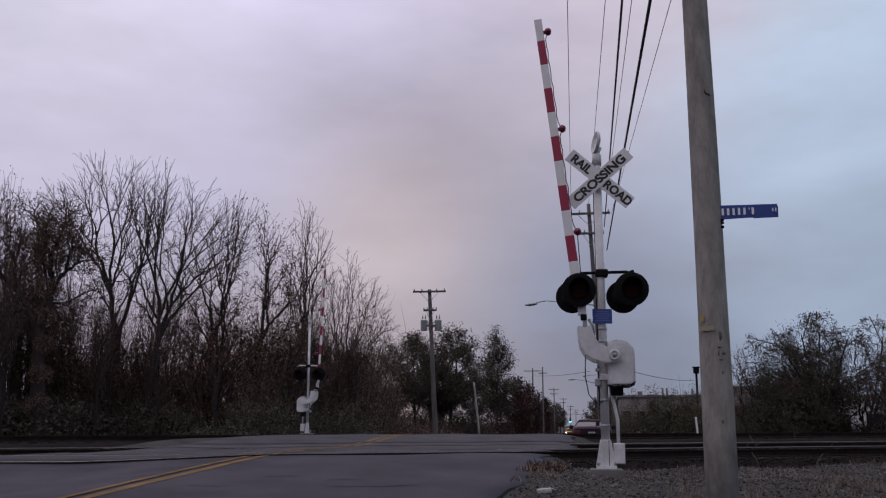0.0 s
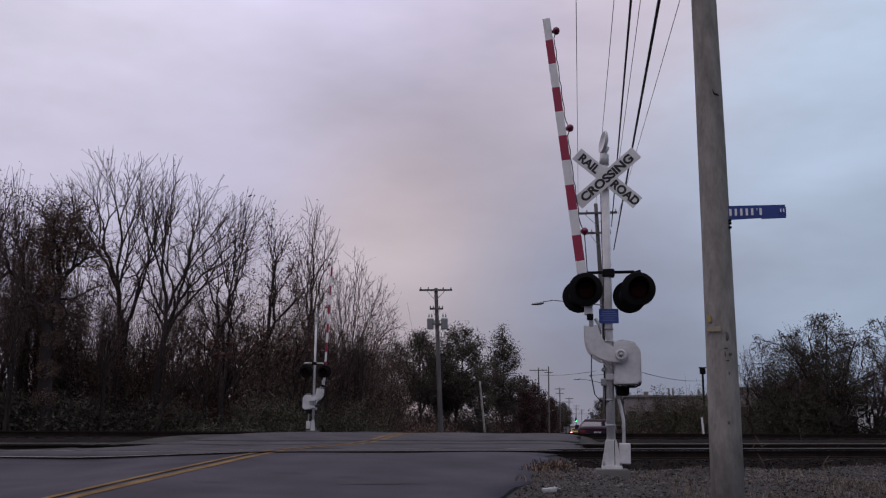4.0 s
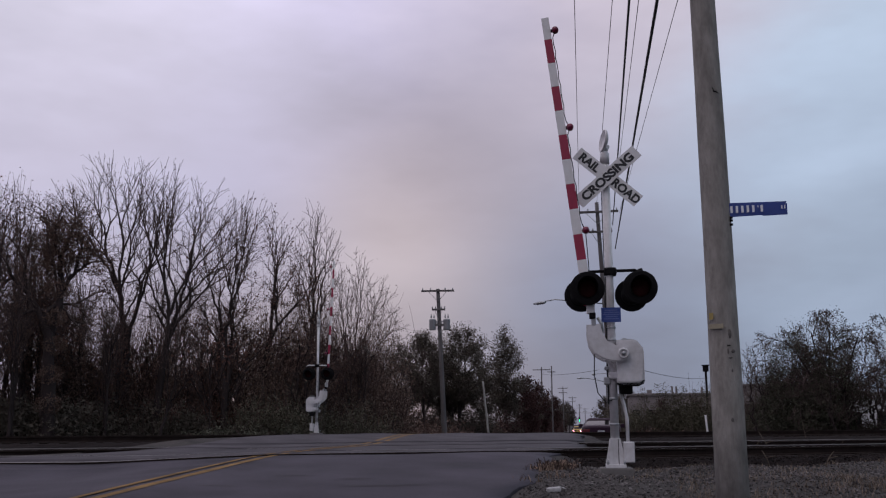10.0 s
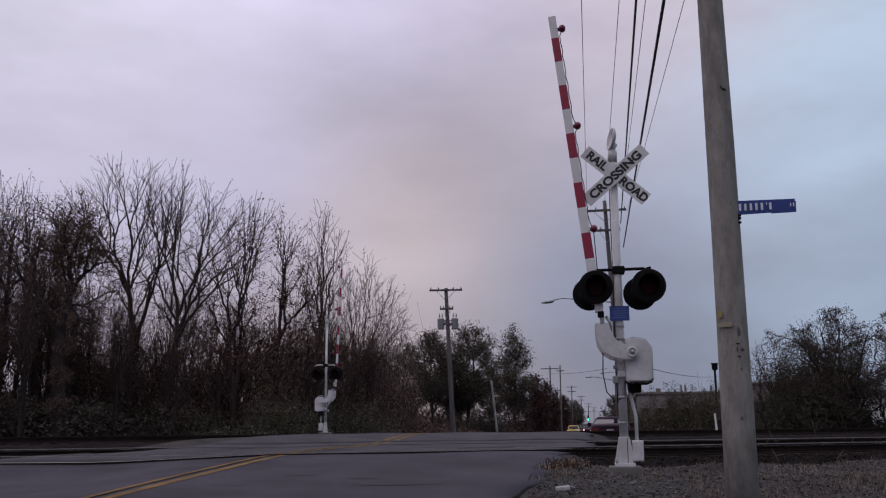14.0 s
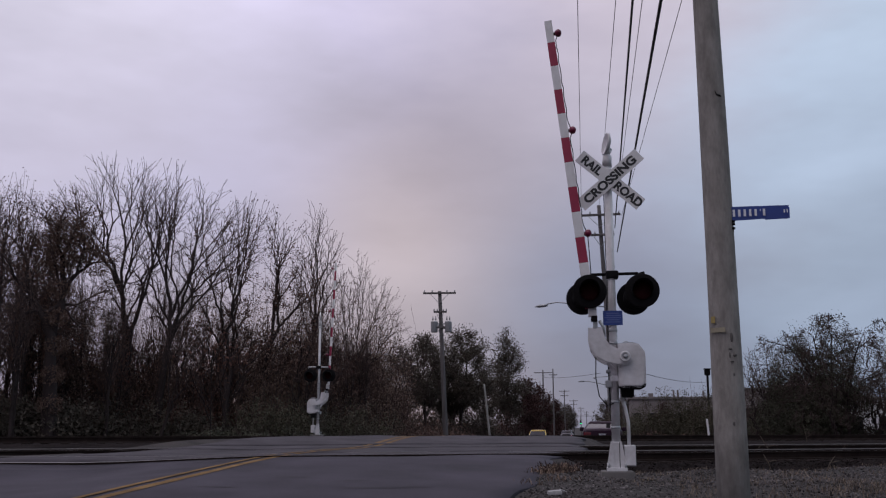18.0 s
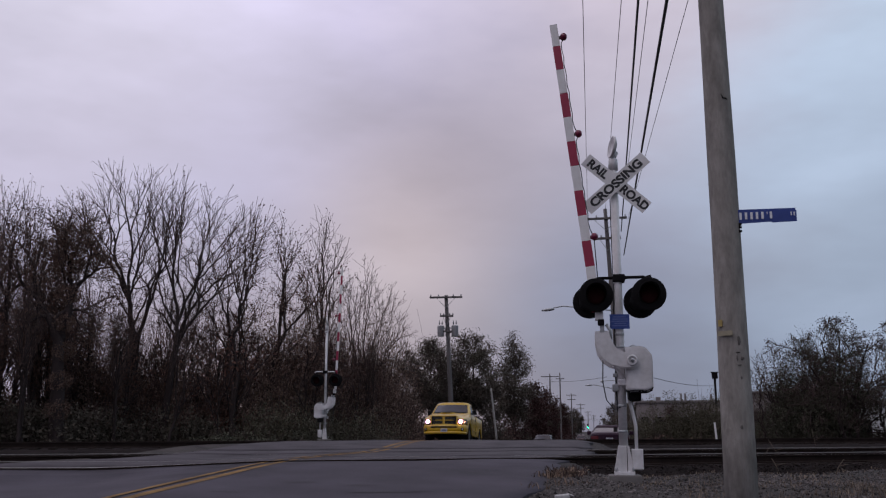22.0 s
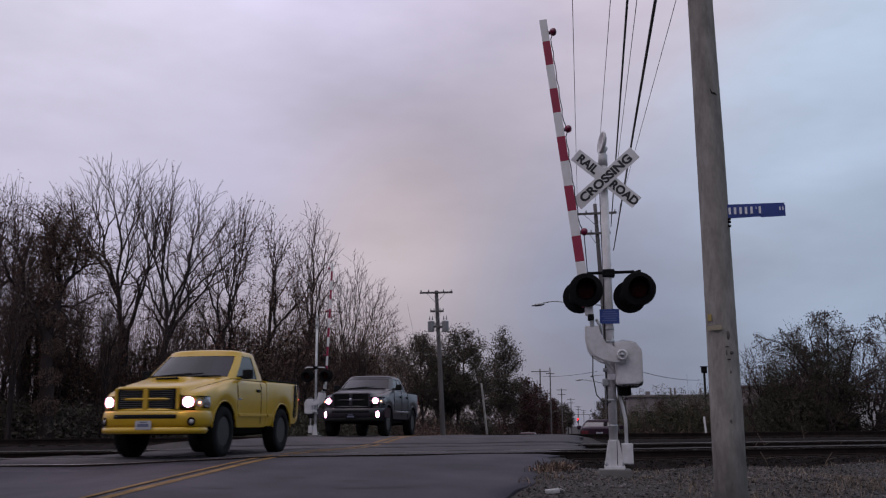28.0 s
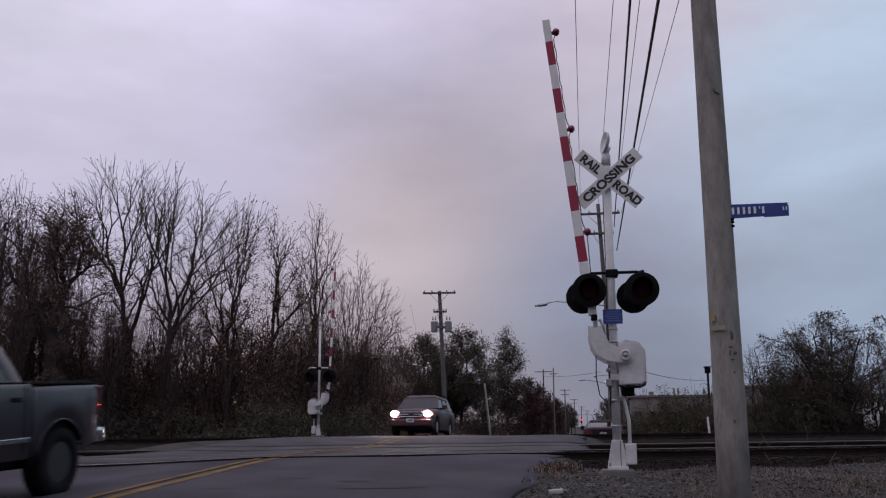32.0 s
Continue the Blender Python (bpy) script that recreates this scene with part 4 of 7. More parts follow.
overhead((-0.22, 10.1, 11.1), (-1.56, 55.8, 14.05), 0.01, WIRE, 0.0)
overhead((0.69, 10.1, 11.1), (-0.52, 55.8, 14.35), 0.01, WIRE, 0.0)
overhead((0.72, 10.1, 9.6), (0.40, 55.8, 13.18), 0.028, CABLE, 0.0, label="thick black overhead cable")
overhead((1.21, 10.1, 11.1), (0.44, 55.8, 13.88), 0.01, WIRE, 0.0)
overhead((1.15, 10.1, 8.6), (0.50, 55.8, 11.73), 0.032, CABLE, 0.0, label="thick black overhead cable")
overhead((2.39, 10.1, 11.1), (0.83, 55.8, 13.93), 0.01, WIRE, 0.0)
overhead((-12.31, 170.00, 10.03), (-1.57, 120.00, 8.02), 0.03, WIRE, 0.25)
overhead((1.77, 58.00, 4.63), (8.90, 90.00, 5.51), 0.02, WIRE, 0.25)

# ---- vehicles ----
YELLOW_PAINT = material("yellow_car_paint", (0.52, 0.315, 0.012), 0.30, vary=0.05, grain=8, blotch=1.2, bump=0.0, coat=0.3, tint=(0.46, 0.28, 0.012))
GREY_PAINT = material("grey_car_paint", (0.024, 0.019, 0.026), 0.30, 0.1, vary=0.06, grain=8, blotch=1.2, bump=0.0, coat=0.1)
MAROON_PAINT = material("maroon_car_paint", (0.020, 0.006, 0.016), 0.4, 0.0, vary=0.06, grain=8, blotch=1.2, bump=0.0, coat=0.0)
MAROON_PAINT.node_tree.nodes["Principled BSDF"].inputs["Specular IOR Level"].default_value = 0.2
TAN_PAINT = material("dark_maroon_car_paint", (0.042, 0.012, 0.013), 0.4, 0.0, vary=0.06, grain=8, blotch=1.2, bump=0.0, coat=0.0)
TRIM = material("black_plastic_trim", (0.010, 0.010, 0.011), 0.82, vary=0.2, bump=0.05)
RIM = material("dark_satin_rim", (0.045, 0.043, 0.046), 0.45, 0.5, vary=0.15, bump=0)
CHROME = material("chrome", (0.62, 0.62, 0.64), 0.14, 1.0, vary=0.05, bump=0)
CLOTH = material("dark_interior", (0.03, 0.03, 0.032), 0.9, vary=0.2)
HEADLIGHT = material("lit_headlight", (0.9, 0.9, 0.9), 0.2, bump=0, vary=0, glow=(1.0, 0.80, 0.86), strength=900)
DAYLAMP = material("lit_fog_lamp", (0.9, 0.9, 0.9), 0.2, bump=0, vary=0, glow=(1.0, 0.76, 0.92), strength=220)
# pink emission that stands in for glare round the lit lamps
HALO = material("pink_glare_ring", (0.5, 0.3, 0.35), 0.3, bump=0, vary=0, glow=(1.0, 0.36, 0.60), strength=9.0)
SLAT = material("grille_slat", (0.10, 0.10, 0.10), 0.5, 0.5, vary=0.1, bump=0)
AMBER = material("lit_amber_marker", (0.6, 0.15, 0.05), 0.3, bump=0, vary=0, glow=(1.0, 0.30, 0.14), strength=16.0)
TAIL = material("red_tail_lamp", (0.09, 0.007, 0.010), 0.2, bump=0, vary=0.1)
TAIL_LIT = material("lit_red_marker", (0.4, 0.02, 0.02), 0.3, bump=0, vary=0, glow=(1.0, 0.12, 0.06), strength=2.0)
LAMP_SHELL = material("silvered_lamp_shell", (0.62, 0.58, 0.58), 0.22, 0.35, vary=0.1, bump=0)
MIRROR = material("lamp_mirror", (0.9, 0.9, 0.9), 0.10, 1.0, vary=0.02, bump=0)
PLATE = material("white_number_plate", (0.40, 0.40, 0.42), 0.5, vary=0.1, bump=0)
PLATE_BAR = material("plate_bar", (0.12, 0.13, 0.2), 0.5, vary=0.1, bump=0)


def glass_material(name, tint, gloss=1.7):
    m = bpy.data.materials.new(name)
    m.use_nodes = True
    n, l = m.node_tree.nodes, m.node_tree.links
    n.remove(n["Principled BSDF"])
    clear, shine, mix, fr = n.new("ShaderNodeBsdfTransparent"), n.new("ShaderNodeBsdfGlossy"), n.new("ShaderNodeMixShader"), n.new("ShaderNodeFresnel")
    clear.inputs["Color"].default_value = (*tint, 1)
    shine.inputs["Roughness"].default_value = 0.03
    fr.inputs["IOR"].default_value = gloss
    l.new(fr.outputs[0], mix.inputs[0])
    l.new(clear.outputs[0], mix.inputs[1])
    l.new(shine.outputs[0], mix.inputs[2])
    l.new(mix.outputs[0], n["Material Output"].inputs["Surface"])
    return m


GLASS = glass_material("tinted_car_glass", (0.03, 0.032, 0.036))
CLEAR = glass_material("clear_lamp_cover", (0.86, 0.86, 0.87), 1.4)
MIRROR_GLASS = glass_material("mirrored_rear_glass", (0.03, 0.03, 0.035), 2.9)


def shell(stations, arches, parent, paint, name="body"):
    """A body skin lofted over stations (y, half width, bottom, top, crown), with wheel arches (y, z, radius) cut up into its flanks."""
    ys = sorted({round(v, 3) for v in np.concatenate([np.arange(stations[0][0], stations[-1][0], 0.07), [s[0] for s in stations], *[[c - R, c + R, *np.linspace(c - R, c + R, 15)] for c, _, R in arches]]) if stations[0][0] <= v <= stations[-1][0]})
    cols = np.array(stations, float)
    vs, fs = [], []
    prof = ((0.97, 0.0), (0.992, 0.10), (1.0, 0.35), (1.0, 0.60), (0.985, 0.80), (0.955, 0.92), (0.90, 0.985), (0.82, 1.0))
    for y in ys:
        w, zb, zt, cr = (np.interp(y, cols[:, 0], cols[:, k]) for k in (1, 2, 3, 4))
        for c, zc, R in arches:
            if abs(y - c) < R:
                zb = max(zb, zc + math.sqrt(R * R - (y - c) ** 2))
        half = [(w * a, zb + (zt - zb) * b) for a, b in prof] + [(w * 0.55, zt + cr * 0.72), (0.0, zt + cr)]
        ring = [(x, y, z) for x, z in half] + [(-x, y, z) for x, z in half[-2::-1]]
        vs += ring
    w = 2 * len(prof) + 3
    for i in range(len(ys) - 1):
        for k in range(w - 1):
            a = i * w + k
            fs.append((a, a + 1, a + w + 1, a + w))
    fs.append(list(range(w)))
    fs.append(list(range((len(ys) - 1) * w, len(ys) * w))[::-1])
    ob = lone(name, vs, fs, paint, parent)
    for p in ob.data.polygons:
        p.use_smooth = len(p.vertices) == 4
    return ob


def cabin(parent, base, top, belt, roof, hw, tw, paint, pillars=()):
    """The upper cab: roof and pillars round real window openings, with a pane in each."""
    (b0, b1), (t0, t1) = base, top

    def corner(y0, y1, sx, f, z0, z1):
        return Vector((sx * (hw + (tw - hw) * f), y0 + (y1 - y0) * f, z0 + (z1 - z0) * f))
    bm = bmesh.new()
    lo = [Vector((s * hw, y, belt)) for y, s in ((b0, -1), (b0, 1), (b1, 1), (b1, -1))]
    hi = [Vector((s * tw, y, roof - 0.09)) for y, s in ((t0, -1), (t0, 1), (t1, 1), (t1, -1))]
    lid = [Vector((s * (tw - 0.10), y, roof)) for y, s in ((t0 + 0.14, -1), (t0 + 0.14, 1), (t1 - 0.10, 1), (t1 - 0.10, -1))]
    L, H, T = ([bm.verts.new(v) for v in g] for g in (lo, hi, lid))
    mid = bm.verts.new(Vector((0, (t0 + t1) / 2, roof + 0.03)))
    for i in range(4):
        j = (i + 1) % 4
        bm.faces.new((H[i], H[j], T[j], T[i])).smooth = True
        bm.faces.new((T[i], T[j], mid)).smooth = True
    panes = []
    frame_w = 0.045

    def glazed(quad, splits=(), gw=frame_w):
        """A frame of four bars round each pane of a quad (bottom a, bottom b, top b, top a)."""
        a, b, c, d = quad
        cuts = [0.0, *splits, 1.0]
        n = (b - a).cross(d - a).normalized()
        for f0, f1 in zip(cuts, cuts[1:]):
            q = [a.lerp(b, f0), a.lerp(b, f1), d.lerp(c, f1), d.lerp(c, f0)]
            ctr = sum(q, Vector()) / 4
            inner = []
            for v in q:
                e = (ctr - v)
                inner.append(v + e.normalized() * gw * 1.35)
            out = [bm.verts.new(v) for v in q]
            inn = [bm.verts.new(v) for v in inner]
            dep = [bm.verts.new(v - n * 0.03) for v in inner]
            for i in range(4):
                j = (i + 1) % 4
                bm.faces.new((out[i], out[j], inn[j], inn[i]))
                bm.faces.new((inn[i], inn[j], dep[j], dep[i]))
            panes.append([v - n * 0.012 for v in inner])

    glazed((lo[0], lo[1], hi[1], hi[0]), gw=0.038)
    glazed((lo[1], lo[2], hi[2], hi[1]), pillars)
    glazed((lo[2], lo[3], hi[3], hi[2]))
    glazed((lo[3], lo[0], hi[0], hi[3]), tuple(1 - p for p in pillars)[::-1])
    bmesh.ops.remove_doubles(bm, verts=bm.verts, dist=0.0005)
    edges = [e for e in bm.edges if all(any((v.co - c).length < 0.001 for c in hi + lid) for v in e.verts)]
    bmesh.ops.bevel(bm, geom=edges, offset=0.035, segments=3, affect="EDGES", profile=0.5)
    cab = part("cab", bm, paint, parent)
    names = ["windscreen"] + ["side_window"] * (len(pillars) + 1) + ["rear_window"] + ["side_window"] * (len(pillars) + 1)
    for nm, p in zip(names, panes):
        g = bmesh.new()
        n = (p[1] - p[0]).cross(p[3] - p[0]).normalized()
        f = [g.verts.new(v) for v in p]
        k = [g.verts.new(v - n * 0.006) for v in p]
        g.faces.new(f)
        g.faces.new(k[::-1])
        for i in range(4):
            g.faces.new((f[(i + 1) % 4], f[i], k[i], k[(i + 1) % 4]))
        part(nm, g, GLASS, cab, "tinted glass")
    return cab


def wheel(parent, x, y, r, width, rim_mat):
    w = empty("wheel")
    w.parent = parent
    w.location = (x, y, r)
    side = 1 if x > 0 else -1
    t = pose(0, 0, 0, 0, 90 * side, 0)
    h = width / 2
    tyre = part("tyre", lathe([(r * 0.58, -h * 0.9), (r * 0.80, -h), (r * 0.95, -h * 0.92), (r, -h * 0.6), (r, h * 0.6), (r * 0.95, h * 0.92), (r * 0.80, h), (r * 0.58, h * 0.9), (r * 0.58, -h * 0.9)], t, 30), RUBBER, w)
    bm = lathe([(r * 0.58, h * 0.85), (r * 0.54, h * 0.80), (r * 0.50, h * 0.35), (0.0, h * 0.30)], t, 24)
    for k in range(5):
        a = 2 * math.pi * k / 5
        m = t @ pose(0, 0, 0, 0, 0, math.degrees(a))
        box(r * 0.46, 0.07, 0.03, (0, 0, 0), 0.01, bm, m @ Matrix.Translation((r * 0.30, 0, h * 0.55)))
    lathe([(0.075, h * 0.30), (0.07, h * 0.75), (0.0, h * 0.8)], t, 12, bm)
    bmesh.ops.recalc_face_normals(bm, faces=bm.faces)
    part("rim", bm, rim_mat, w)
    n = 30
    bm = bmesh.new()
    for k in range(n):
        a = 2 * math.pi * k / n
        box(0.035, 0.05, width * 0.86, (0, 0, 0), 0, bm, t @ Matrix.Translation((r * 0.968 * math.cos(a), r * 0.968 * math.sin(a), 0)) @ pose(0, 0, 0, 0, 0, math.degrees(a)))
    part("tread", bm, RUBBER, w)
    return w


def number_plate(parent, at, back=False, mat=None):
    m = Matrix.Translation(at) @ (pose(0, 0, 0, 0, 0, 180) if back else Matrix())
    p = part("number_plate", box(0.305, 0.012, 0.155, (0, 0, 0), 0.004, turn=m), mat or PLATE, parent)
    part("plate_bar", box(0.22, 0.002, 0.055, (0, 0, 0), 0, turn=m @ Matrix.Translation((0, -0.008, -0.005))), PLATE_BAR, p)
    part("plate_bar", box(0.14, 0.002, 0.018, (0, 0, 0), 0, turn=m @ Matrix.Translation((0, -0.008, 0.05))), PLATE_BAR, p)


def mirror(parent, x, y, z, mat=None):
    s = 1 if x > 0 else -1
    m = part("wing_mirror", box(0.20, 0.12, 0.19, (x + s * 0.13, y, z), 0.035), mat or TRIM, parent)
    part("mirror_stalk", box(0.14, 0.07, 0.05, (x, y + 0.01, z - 0.05), 0.012), TRIM, m)


def lamp(parent, x, z, y, w, h, side, lit=HEADLIGHT, glow_x=0.0, r=0.075, amber=True):
    """A headlamp: shell wrapped round the wing, lit bulb in front, amber marker outboard."""
    sh = part("headlight", box(w, 0.22, h, (x, y + 0.07, z), 0.04, turn=pose(0, 0, 0, 0, 0, 10 * side)), LAMP_SHELL, parent, "lit headlight")
    part("bulb", lathe([(r, 0.0), (r * 0.8, 0.03), (0.0, 0.045)], Matrix.Translation((x + glow_x, y - 0.035, z)) @ TURN["front"] @ Matrix.Diagonal((1.2, 1, 1, 1)), 18), lit, sh)
    # added ring: glows pink in place of the glare spreading from the bulb
    part("reflector", lathe([(r * 0.9, -0.012), (r * 1.4, -0.006), (r * 1.45, -0.02)], Matrix.Translation((x + glow_x, y - 0.035, z)) @ TURN["front"] @ Matrix.Diagonal((1.25, 1, 1, 1)), 18), HALO, sh)
    if amber:
        part("marker", box(0.05, 0.16, h * 0.55, (x + side * (w / 2 + 0.004), y + 0.10, z), 0.02, turn=pose(0, 0, 0, 0, 0, 14 * side)), AMBER, sh)
    return sh


def swept(plan, z0, z1, thick, r=0.04):
    """A rounded bar bent along a plan line of (x, y), such as a bumper; its face looks to the right of the line's way."""
    bm = bmesh.new()
    cross = ((-thick, z0), (-r, z0), (-r * 0.3, z0 + r * 0.3), (0, z0 + r), (0.012, (z0 + z1) / 2), (0, z1 - r), (-r * 0.3, z1 - r * 0.3), (-r, z1), (-thick, z1))
    rings = []
    for i, (x, y) in enumerate(plan):
        a, b = Vector(plan[max(i - 1, 0)]), Vector(plan[min(i + 1, len(plan) - 1)])
        d = (b - a).normalized()
        n = Vector((d.y, -d.x))
        rings.append([bm.verts.new((x + n.x * o, y + n.y * o, z)) for o, z in cross])
    for a, b in zip(rings, rings[1:]):
        for k in range(len(cross)):
            j = (k + 1) % len(cross)
            bm.faces.new((a[k], b[k], b[j], a[j])).smooth = k < len(cross) - 1
    bm.faces.new(rings[0])
    bm.faces.new(rings[-1][::-1])
    bmesh.ops.recalc_face_normals(bm, faces=bm.faces)
    return bm


def mirrored(half):
    """A plan line from one flank round the nose to the other."""
    return [(-x, y) for x, y in half] + [(x, y) for x, y in half[::-1] if x > 0]


def loft(rings, parent, paint, name, label="", caps=(True, True)):
    """A skin over half sections (x, y, z) from sill to centre line, mirrored across."""
    vs, fs = [], []
    for half in rings:
        vs += half + [(-x, y, z) for x, y, z in half[-2::-1]]
    w = 2 * len(rings[0]) - 1
    for i in range(len(rings) - 1):
        for k in range(w - 1):
            a = i * w + k
            fs.append((a, a + 1, a + w + 1, a + w))
    if caps[0]:
        fs.append(list(range(w)))
    if caps[1]:
        fs.append(list(range((len(rings) - 1) * w, len(rings) * w))[::-1])
    ob = lone(name, vs, fs, paint, parent)
    for p in ob.data.polygons:
        p.use_smooth = len(p.vertices) == 4
    if label:
        ob["label"] = label
    return ob


def truck_ring(y, cols, arches):
    """Half section of a pickup: flank, rounded shoulder, then the raised hood or the sunken bed floor."""
    w, zb, zs, wc, zc = (float(np.interp(y, cols[:, 0], cols[:, k])) for k in range(1, 6))
    flare = 0.0
    for c, z, R in arches:
        if abs(y - c) < R:
            zb = max(zb, z + math.sqrt(R * R - (y - c) ** 2))
        flare += 0.028 * math.exp(-((y - c) / (R * 1.15)) ** 4)
    h, step = zs - zb, zc - zs
    half = [(w * 0.965 + flare, zb), (w * 0.985 + flare, zb + 0.10 * h), (w * 0.995 + flare * 0.9, zb + 0.32 * h), (w + flare * 0.5, zb + 0.55 * h), (w * 0.997, zb + 0.74 * h), (w * 0.985, zs - 0.085),
            (w * 0.962, zs - 0.035), (w * 0.925, zs - 0.008), (w * 0.88, zs), (wc + 0.075, zs + 0.10 * step), (wc + 0.03, zs + 0.50 * step), (wc - 0.03, zs + 0.90 * step), (wc - 0.12, zc), (wc * 0.45, zc + 0.012 * (step > -0.1)), (0.0, zc + 0.018 * (step > -0.1))]
    back = 0.20 * max(0.0, 1 - y / 0.9) ** 1.4
    return [(x, y + back * (x / 0.95) ** 3, z) for x, z in half]


def greenhouse(parent, base, top, belt, roof, hw, tw, paint, doors):
    """The upper cab: bowed windscreen, pillars, door windows and a crowned roof, with a pane in each opening."""
    (b0, b1), (t0, t1) = base, top
    rail = roof - 0.085
    rows = [0.0, 0.07, 0.30, 0.52, 0.74, 0.92, 1.0]

    def outline(f):
        yf, yr = b0 + (t0 - b0) * f, b1 + (t1 - b1) * f
        w = hw + (tw - hw) * (0.75 * f + 0.25 * f * f)
        s0, s1 = yf + 0.24 - 0.05 * f, yr - 0.10 - 0.06 * f
        pts = [(0.0, yf - 0.10), (0.36 * w, yf - 0.082), (0.68 * w, yf - 0.02), (0.88 * w, yf + 0.065), (0.965 * w, yf + 0.15)]
        pts += [(w, s0 + (s1 - s0) * d) for d in doors]
        return pts + [(0.97 * w, yr - 0.03), (0.86 * w, yr), (0.45 * w, yr + 0.012), (0.0, yr + 0.015)]

    grid = [[(x, y, belt + (rail - belt) * f) for x, y in outline(f)] for f in rows]
    cy = (t0 + t1) / 2
    for inset, rise in ((0.035, 0.040), (0.09, 0.065), (0.22, 0.085), (0.55, 0.100), (0.9, 0.106)):
        grid.append([(x * (1 - inset), cy + (y - cy) * (1 - inset * 0.8), rail + rise) for x, y, _ in grid[6]])
    n = len(grid[0])
    full = [g + [(-x, y, z) for x, y, z in g[-2:0:-1]] for g in grid]
    m = len(full[0])
    d0 = 5
    d1 = d0 + len(doors) - 1
    opening = {}
    for k in range(n - 1):
        if k < 3:
            nm = "windscreen"
        elif d0 <= k < d1 and doors[k - d0 + 1] - doors[k - d0] > 0.12:
            nm = "side_window_%d" % sum(doors[j + 1] - doors[j] <= 0.12 for j in range(k - d0))
        elif k >= n - 3:
            nm = "rear_window"
        else:
            continue
        opening[k] = (nm, 1 if nm.startswith("side") else 0)
        opening[m - 1 - k] = (nm, -1 if nm.startswith("side") else 0)
    vs = [v for ring in full for v in ring]
    fs, panes = [], {}
    for i in range(len(full) - 1):
        for k in range(m):
            q = (i * m + k, i * m + (k + 1) % m, (i + 1) * m + (k + 1) % m, (i + 1) * m + k)
            if 1 <= i < 5 and k in opening:
                panes.setdefault(opening[k], []).append(q)
            else:
                fs.append(q)
    fs.append(list(range((len(full) - 1) * m, len(full) * m)))
    cab = lone("cab", vs, fs, paint, parent, True)

    def inward(v, s):
        return ((v[0] * (1 - s)), cy + (v[1] - cy) * (1 - s), v[2])
    for (nm, _), quads in panes.items():
        ids = sorted({i for q in quads for i in q})
        at = {i: j for j, i in enumerate(ids)}
        k = len(ids)
        pv = [inward(vs[i], 0.012) for i in ids] + [inward(vs[i], 0.018) for i in ids]
        pf = [[at[i] for i in q] for q in quads] + [[at[i] + k for i in q][::-1] for q in quads]
        pane = lone(nm.split("_window")[0] + ("_window" if "window" in nm else ""), pv, pf, GLASS, cab, True)
        pane["label"] = "tinted glass"
        count = collections.Counter(frozenset(e) for q in quads for e in zip(q, q[1:] + q[:1]))
        rim = [e for e, c in count.items() if c == 1]
        sv, sf = [], []
        for e in rim:
            a, b = tuple(e)
            j = len(sv)
            sv += [vs[a], vs[b], inward(vs[b], 0.03), inward(vs[a], 0.03)]
            sf.append((j, j + 1, j + 2, j + 3))
        lone("window_seal", sv, sf, TRIM, cab)
    return cab


def beam_lamp(parent, at, turn, r, lit, ring, tall=1.0):
    """A lit bulb in a polished bowl, so that it flares when seen along its axis."""
    m = Matrix.Translation(at) @ pose(0, 0, 0, 0, 0, turn) @ Matrix.Diagonal((1, 1, tall, 1)) @ TURN["front"]
    f = r * 0.42
    bowl = [(r * k / 8, (r * k / 8) ** 2 / (4 * f) - r * r / (4 * f)) for k in range(9)]
    refl = part("reflector", lathe([(max(a, 0.0015), b) for a, b in bowl], m, 24), MIRROR, parent, "polished bowl round the lit bulb")
    part("bulb", lathe([(0.0, -r * 0.50), (r * 0.26, -r * 0.42), (r * 0.38, -r * 0.17), (r * 0.26, r * 0.02), (0.0, r * 0.08)], m, 16), lit, refl)
    # with HALO this rim glows by itself, as glare painted round the bowl
    part("glow_ring", lathe([(r * 1.0, 0.0), (r * 1.06, 0.004), (r * 1.14, 0.003), (r * 1.16, -0.01)], m, 24), ring, refl)
    return refl


def corner_lamp(parent, s, z, h, r, lift_out):
    """A headlamp wrapped round the front corner: clear cover, chrome shell, lit bowl and amber marker."""
    half = [(0.995, 0.47), (0.985, 0.40), (0.955, 0.315), (0.885, 0.215), (0.78, 0.13), (0.64, 0.05)]
    half = [(x, y - lift_out) for x, y in half]
    plan = half[::-1] if s > 0 else [(-x, y) for x, y in half]
    shell_part = part("headlight", swept([(x, y + 0.035) for x, y in plan], z - h / 2 + 0.004, z + h / 2 - 0.004, 0.10, 0.02), LAMP_SHELL, parent, "lit headlight wrapped round the corner")
    beam_lamp(shell_part, (0.765 * s, 0.082 - lift_out, z), 20 * s, r, HEADLIGHT, HALO)
    marker = beam_lamp(shell_part, (0.915 * s, 0.232 - lift_out, z - h * 0.06), 48 * s, r * 0.72, AMBER, LAMP_SHELL)
    marker["label"] = "lit amber marker in its bowl"
    part("bezel", swept([(x, y + 0.008) for x, y in plan], z + h / 2 - 0.012, z + h / 2 + 0.006, 0.12, 0.006), TRIM, shell_part)
    part("bezel", swept([(x, y + 0.008) for x, y in plan], z - h / 2 - 0.006, z - h / 2 + 0.012, 0.12, 0.006), TRIM, shell_part)
    part("cover", swept(plan, z - h / 2, z + h / 2, 0.008, 0.006), CLEAR, shell_part, "clear lamp cover")
    return shell_part


